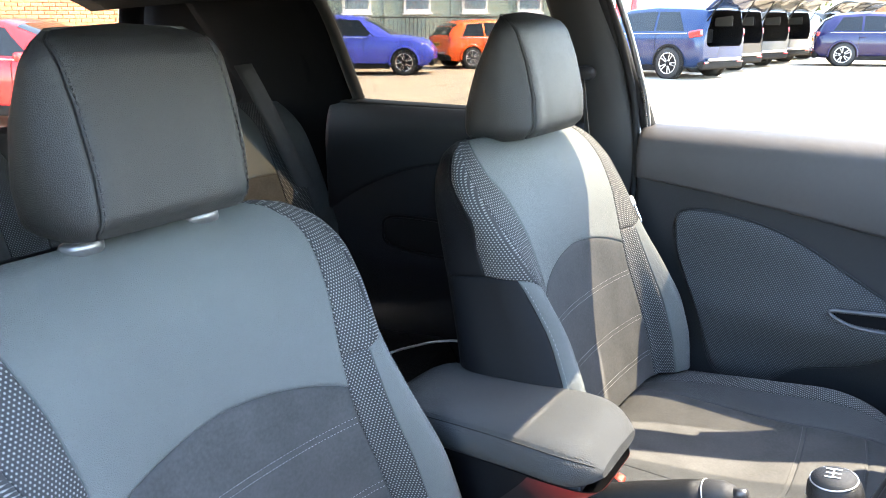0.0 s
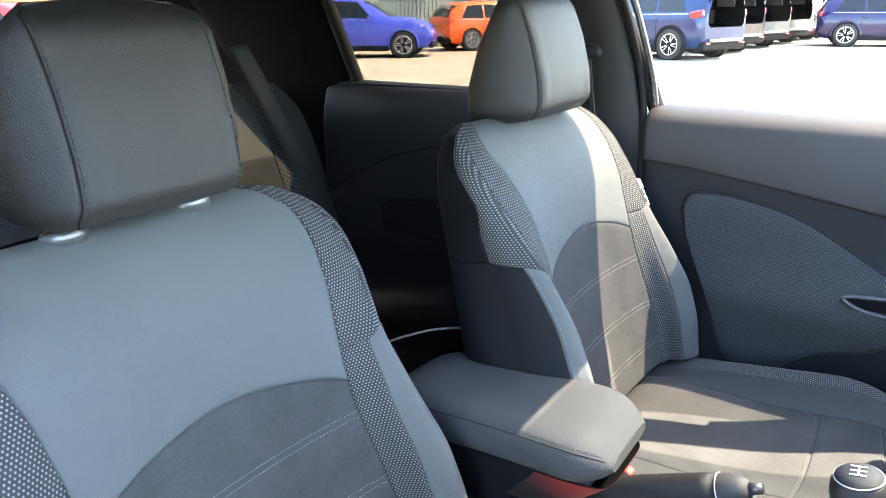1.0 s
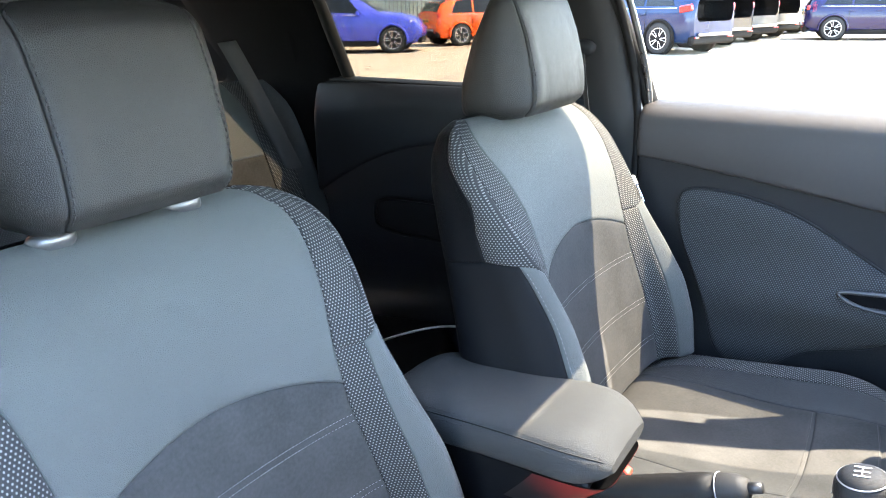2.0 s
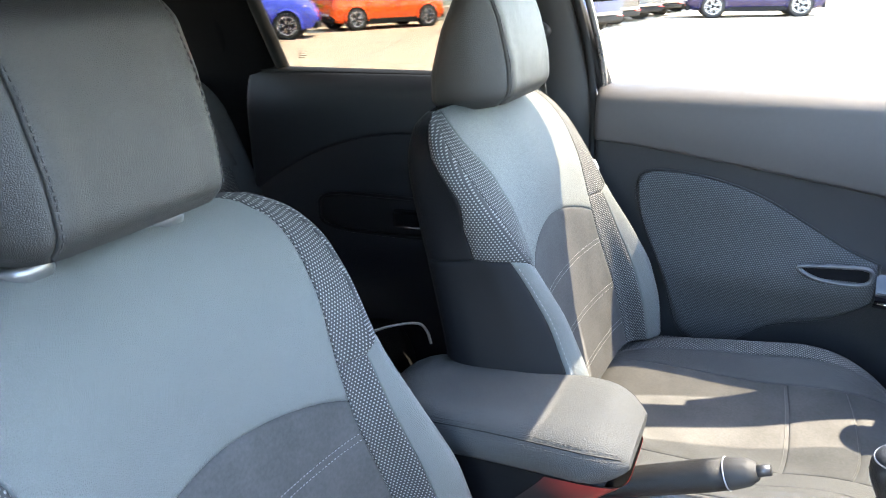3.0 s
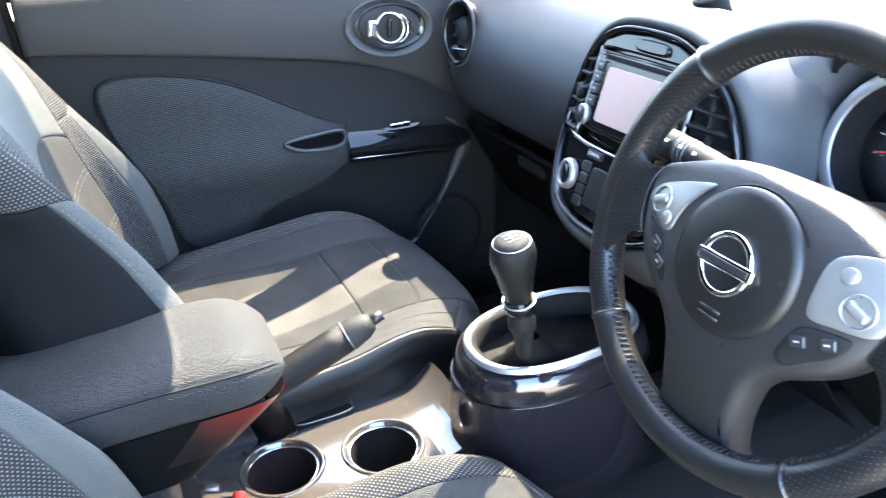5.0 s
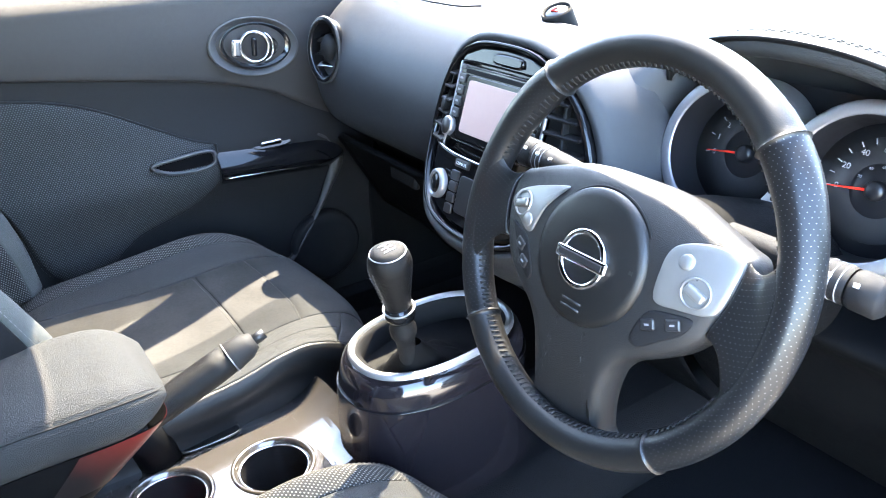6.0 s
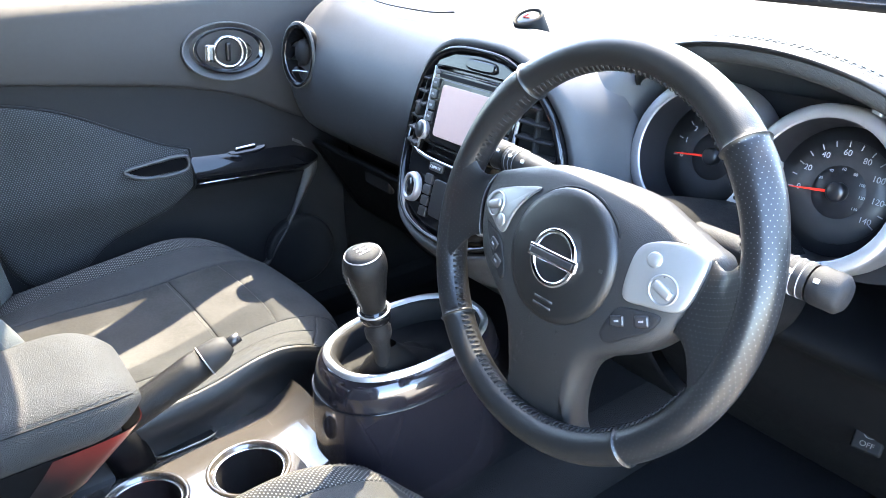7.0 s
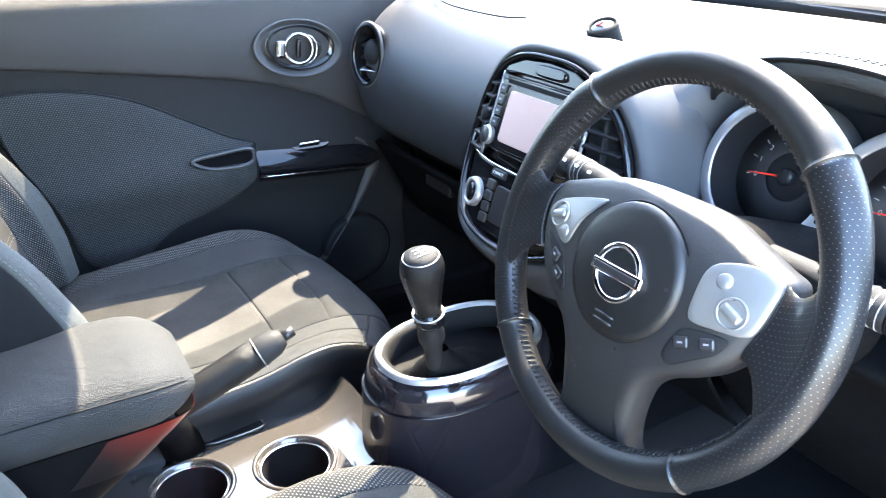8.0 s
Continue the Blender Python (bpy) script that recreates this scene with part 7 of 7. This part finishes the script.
            part("rim", turned([(0, 0.085), (wheel_r * 0.20, 0.095), (wheel_r * 0.22, 0.07), (wheel_r * 0.58, 0.070), (wheel_r * 0.62, 0.112), (wheel_r * 0.68, 0.118)], c, 36), TYRE, ty)
            part("rim_edge", turned([(wheel_r * 0.62, 0.110), (wheel_r * 0.66, 0.121), (wheel_r * 0.70, 0.116)], c, 36), ALLOY, ty)
            for k in range(10):
                part("spoke", block((wheel_r * 0.50, wheel_r * 0.09, 0.03), c @ pose(0, 0, 0.095, 0, 0, 72 * (k // 2) + 22 * (k % 2) + 20) @ pose(wheel_r * 0.40, 0, 0), 0.008, 1), ALLOY, ty, "silver alloy spoke")
    return car


parked_car("blue_crossover", "indigo blue crossover parked by the railings", (-16.55, -13.40), 118, ROYAL, 4.2, 1.78, 1.60, 0.345)
parked_car("orange_hatchback", "bright orange hatchback parked by the steps", (-21.35, -11.75), 146, ORANGE, 4.0, 1.74, 1.46, 0.325)
parked_car("blue_suv", "metallic blue estate car with raised tailgate", (-19.59, -6.19), 248, BLUE, 4.64, 1.82, 1.70, 0.37, True, "cars with raised tailgates")
for k, (c, nm, txt) in enumerate(((BLACKP, "black_suv", "black"), (WHITE, "white_suv", "white"), (WHITE, "white_suv", "white"), (SKYBLUE, "light_blue_car", "light blue"), (SILVER, "silver_suv", "silver"), (BLACKP, "black_suv", "black"), (WHITE, "white_suv", "white"))):
    parked_car(nm, txt + " estate car parked in a row with raised tailgate", (-22.4 - 2.75 * k, -6.25 + 0.22 * k), 248, c, 4.6, 1.82, 1.69, 0.36, k != 3, "cars with raised tailgates")
parked_car("indigo_crossover", "indigo blue crossover parked alone on the tarmac", (-26.7, -1.05), 100, INDIGO, 4.14, 1.77, 1.57, 0.345)
for k, c in enumerate((BLACKP, SILVER, WHITE, SILVER, BLACKP, RED)):
    parked_car("far_car", "parked car in the distant row", (-40 - 2.9 * k, -0.6 + 0.9 * k), 250, c, 4.5, 1.8, 1.6, 0.35, k % 2 == 0, "distant parked cars")
parked_car("red_hatchback", "bright red hatchback parked by the brick wall", (-5.55, -10.75), 118, RED, 4.2, 1.78, 1.50, 0.33)
parked_car("red_car", "red car standing behind", (0.6, -14.2), 100, RED, 4.2, 1.78, 1.62, 0.33)

# ---- office building with railings ----
CLAD = material("sage_cladding", (0.285, 0.335, 0.303), 0.7, var=0.1, var_scale=1.5)
FRAME_W = material("white_window_frame", (0.80, 0.80, 0.80), 0.5)
PANE = material("office_glass", (0.25, 0.32, 0.38), 0.06, coat=0.8)
RAIL = material("dark_grey_rail", (0.035, 0.036, 0.04), 0.5)
A, Bv = Vector((-15.6, -20.6, 0)), Vector((-0.80, 0.60, 0))
NB = Vector((0.60, 0.80, 0))
BM = Matrix.Translation(A) @ Matrix((Bv, NB * -1, Vector((0, 0, 1)))).transposed().to_4x4()
office = thing("office_building", "sage clad single-storey office with white windows and railings", "building", A)
part("wall", block((26, 8, 5.2), BM @ pose(9, 4.0, 2.6), 0.02), CLAD, office, "sage green clad wall")
part("roof_edge", block((26.4, 8.4, 0.25), BM @ pose(9, 4.0, 5.3), 0.03), RAIL, office)
for k in range(-2, 17):
    part("wall_batten", block((0.06, 0.04, 5.0), BM @ pose(-0.2 + 1.25 * k, -0.02, 2.6), 0.005), CLAD, office)
for x in (1.2, 4.1, 6.3, 8.5, 10.7, 12.9):
    w = part("window", block((1.0, 0.10, 1.5), BM @ pose(x, -0.03, 2.45), 0.01), FRAME_W, office, "white framed window")
    part("pane", block((0.82, 0.04, 0.60), BM @ pose(x, -0.10, 2.75), 0.004), PANE, w)
    part("pane", block((0.82, 0.04, 0.52), BM @ pose(x, -0.12, 2.10, 12, 0, 0), 0.004), PANE, w)
    part("sill", block((1.1, 0.16, 0.06), BM @ pose(x, -0.08, 1.68), 0.01), FRAME_W, w)
door_frame = part("door", block((1.5, 0.10, 2.6), BM @ pose(-0.9, -0.03, 1.75), 0.01), FRAME_W, office, "white framed glazed door")
part("pane", block((0.58, 0.05, 2.2), BM @ pose(-1.25, -0.08, 1.75), 0.004), PANE, door_frame)
part("pane", block((0.58, 0.05, 2.2), BM @ pose(-0.55, -0.08, 1.75), 0.004), PANE, door_frame)
for x, z in ((-2.6, 2.1), (2.55, 2.2)):
    part("sign", block((0.5, 0.05, 0.45), BM @ pose(x, -0.06, z), 0.01), RED, office, "red sign board")
landing = thing("landing", "raised concrete landing with steps before the office", "landing", A)
CONC = material("pale_concrete", (0.30, 0.288, 0.264), 0.9, grain=0.3, grain_scale=120)
part("deck", block((22, 1.5, 0.45), BM @ pose(6.5, -0.80, 0.225), 0.01), CONC, landing)
for k in range(3):
    part("step", block((1.6, 0.30, 0.15 * (3 - k)), BM @ pose(1.6, -1.70 - 0.30 * k, 0.075 * (3 - k)), 0.01), CONC, landing)
fence = thing("railing", "dark grey metal railing along the landing", "railing", A)


def rail_run(x0, x1, y, z0, z1, top=1.1):
    """A stretch of railing; its foot runs from z0 to z1."""
    n = max(2, int(abs(x1 - x0) / 0.14))
    for h in (0.12, top):
        part("rail", bar([BM @ Vector((x0, y, z0 + h)), BM @ Vector((x1, y, z1 + h))], 0.025, 6), RAIL, fence)
    for k in range(n + 1):
        f = k / n
        p = Vector((x0 + (x1 - x0) * f, y, z0 + (z1 - z0) * f))
        part("baluster", bar([BM @ (p + Vector((0, 0, 0.1))), BM @ (p + Vector((0, 0, top)))], 0.012, 4), RAIL, fence)
    for x, z in ((x0, z0), (x1, z1)):
        part("post", bar([BM @ Vector((x, y, 0.0)), BM @ Vector((x, y, z + top + 0.05))], 0.035, 6), RAIL, fence)


rail_run(-3.8, -0.4, -1.5, 0.45, 0.45)
rail_run(-0.4, 1.6, -1.55, 0.45, -0.25)
rail_run(2.5, 5.4, -1.55, 0.45, -0.35)
rail_run(2.5, 12.8, -1.5, 0.45, 0.45)

# ---- brick building ----
BRICK = material("orange_brick", (0.34, 0.133, 0.062), 0.9, var=0.25, var_scale=5, grain=0.4, grain_scale=150)
bn = BRICK.node_tree
info = bn.nodes.new("ShaderNodeObjectInfo")
hsv = bn.nodes.new("ShaderNodeHueSaturation")
mr = bn.nodes.new("ShaderNodeMapRange")
mr.inputs[3].default_value, mr.inputs[4].default_value = 0.75, 1.25
bn.links.new(info.outputs["Random"], mr.inputs[0])
bn.links.new(mr.outputs[0], hsv.inputs["Value"])
old = bn.nodes["Principled BSDF"].inputs["Base Color"].links[0].from_socket
bn.links.new(old, hsv.inputs["Color"])
bn.links.new(hsv.outputs[0], bn.nodes["Principled BSDF"].inputs["Base Color"])
MORTAR = material("pale_mortar", (0.35, 0.285, 0.22), 0.95)
BRM = Matrix.Translation((-10.6, -13.9, 0)) @ pose(0, 0, 0, 0, 0, -16)
brick_house = thing("brick_building", "orange brick building behind the parked red cars", "building", (-10.6, -13.9, 0))
brick_wall = part("wall", block((16, 0.3, 4.6), BRM @ pose(7.0, -0.165, 2.3), 0.01), MORTAR, brick_house, "orange brick wall in pale mortar")
part("roof", block((16.4, 6.0, 0.3), BRM @ pose(7.0, -3.0, 4.75), 0.02), RAIL, brick_house)
part("side_wall", block((0.3, 6.0, 4.6), BRM @ pose(-0.85, -3.1, 2.3), 0.01), MORTAR, brick_house)

# ---- trees, flags, far sheds ----
LEAF = material("leaf_green", (0.05, 0.08, 0.018), 0.7, var=0.5, var_scale=0.8)
BARK = material("grey_bark", (0.10, 0.08, 0.06), 0.9, grain=0.6, grain_scale=60)


def tree(place, tall, seed):
    """A broadleaf tree: tapered trunk, limbs and a crown of many small leaf clumps."""
    rng = random.Random(seed)
    t = thing("tree", "leafy green tree beyond the parked cars", "tree", (place[0], place[1], 0), "trees")
    o = Vector((place[0], place[1], 0))
    part("trunk", bar([o, o + Vector((0.1, 0, tall * 0.3)), o + Vector((0, 0.1, tall * 0.7))], [0.28, 0.2, 0.07], 8), BARK, t)
    verts, faces = [], []
    for b in range(9):
        a, h = rng.uniform(0, 6.28), rng.uniform(0.18, 0.95) * tall
        r = rng.uniform(0.15, 0.34) * tall
        c = o + Vector((math.cos(a) * r * 0.8, math.sin(a) * r * 0.8, h))
        part("limb", bar([o + Vector((0, 0, h * 0.6)), c], [0.07, 0.03], 5), BARK, t)
        for k in range(240):
            d = Vector((rng.gauss(0, 1), rng.gauss(0, 1), rng.gauss(0, 0.8))) * r * 0.42
            p, s = c + d, rng.uniform(0.12, 0.30)
            x = Vector((rng.gauss(0, 1), rng.gauss(0, 1), rng.gauss(0, 1))).normalized()
            y = x.orthogonal().normalized()
            i = len(verts)
            verts += [p + x * s, p + y * s * 0.6, p - x * s, p - y * s * 0.6 + x.cross(y) * s * 0.3]
            faces.append((i, i + 1, i + 2, i + 3))
    me = bpy.data.meshes.new("crown")
    me.from_pydata([v[:] for v in verts], [], faces)
    me.materials.append(LEAF)
    cr = new("crown", me)
    cr.parent = t
    cr.matrix_parent_inverse = Matrix.Translation(-o)


for k, (x, y, h) in enumerate(((-52, -20, 7), (-47, -16.8, 7), (-50, -15.8, 8), (-48, -14.6, 7), (-54, -16.5, 8), (-58, -24, 9), (-50, -27, 8), (-66, -9, 8), (-46, -32, 9))):
    tree((x, y), h, 11 + k)
for x, y, h in ((-26.6, -9.6, 2.2), (-25.9, -10.2, 2.0), (-27.4, -9.3, 2.4), (-17.9, -17.6, 1.9)):
    f = thing("feather_flag", "red feather flag on a thin pole", "flag", (x, y, 0))
    part("pole", bar([(x, y, 0), (x, y, h + 0.1)], 0.015, 6), SATIN, f)
    part("cloth", sheet(lambda u, v: Vector((x + 0.35 * u * (1 - 0.5 * v), y + 0.10 * math.sin(u * 4 + v * 3), 0.8 + (h - 0.8) * v)), grid(0, 1, 6), grid(0, 1, 8), 0, 0.004), RED, f, "red cloth")
shed = thing("distant_shed", "long pale warehouse with brick ends in the distance", "building", (-90, 2, 0))
part("wall", block((4, 26, 5), Matrix.Translation((-90, 4, 2.5)), 0.05), BRICK, shed)
part("cladding", block((4.2, 9, 6.5), Matrix.Translation((-89.6, 10, 3.2)), 0.05), WHITE, shed)
part("doorway", block((0.4, 5.5, 3.2), Matrix.Translation((-87.4, 12, 1.6)), 0.05), RUBBER, shed)

# bricks of the near stretch of wall
rng = random.Random(5)
base = bmesh.new()
bmesh.ops.create_cube(base, size=1.0)
bmesh.ops.scale(base, vec=(0.215, 0.05, 0.065), verts=base.verts[:])
bmesh.ops.bevel(base, geom=[e for e in base.edges if all(v.co.y > 0 for v in e.verts)], offset=0.006, segments=1, affect="EDGES")
brick_mesh = bpy.data.meshes.new("brick")
base.to_mesh(brick_mesh)
base.free()
brick_mesh.materials.append(BRICK)
rest_v, rest_f = [], []
for row in range(60):
    for col in range(68):
        x = -0.8 + 0.225 * col + (0.1125 if row % 2 else 0)
        z = 0.04 + 0.075 * row
        y = 0.006 + rng.uniform(-0.003, 0.003)
        if 17 <= row < 29 and 4 <= col < 29:
            b = new("brick", brick_mesh)
            b.parent = brick_wall
            b.matrix_parent_inverse = Matrix()
            b.matrix_basis = BRM @ pose(x, y, z)
        else:
            i = len(rest_v)
            for cx, cy, cz in ((-1, 1, -1), (1, 1, -1), (1, 1, 1), (-1, 1, 1), (-1, -1, -1), (1, -1, -1), (1, -1, 1), (-1, -1, 1)):
                rest_v.append(BRM @ Vector((x + cx * 0.1075, y + cy * 0.025, z + cz * 0.0325)))
            rest_f += [(i, i + 1, i + 2, i + 3), (i, i + 4, i + 5, i + 1), (i + 3, i + 2, i + 6, i + 7), (i, i + 3, i + 7, i + 4), (i + 1, i + 5, i + 6, i + 2)]
me = bpy.data.meshes.new("brickwork")
me.from_pydata([v[:] for v in rest_v], [], rest_f)
me.materials.append(BRICK)
rest = new("brickwork", me)
rest.parent = brick_house
rest.matrix_parent_inverse = Matrix.Translation(-Vector(brick_house.location))
rest["kind"] = "stuff"
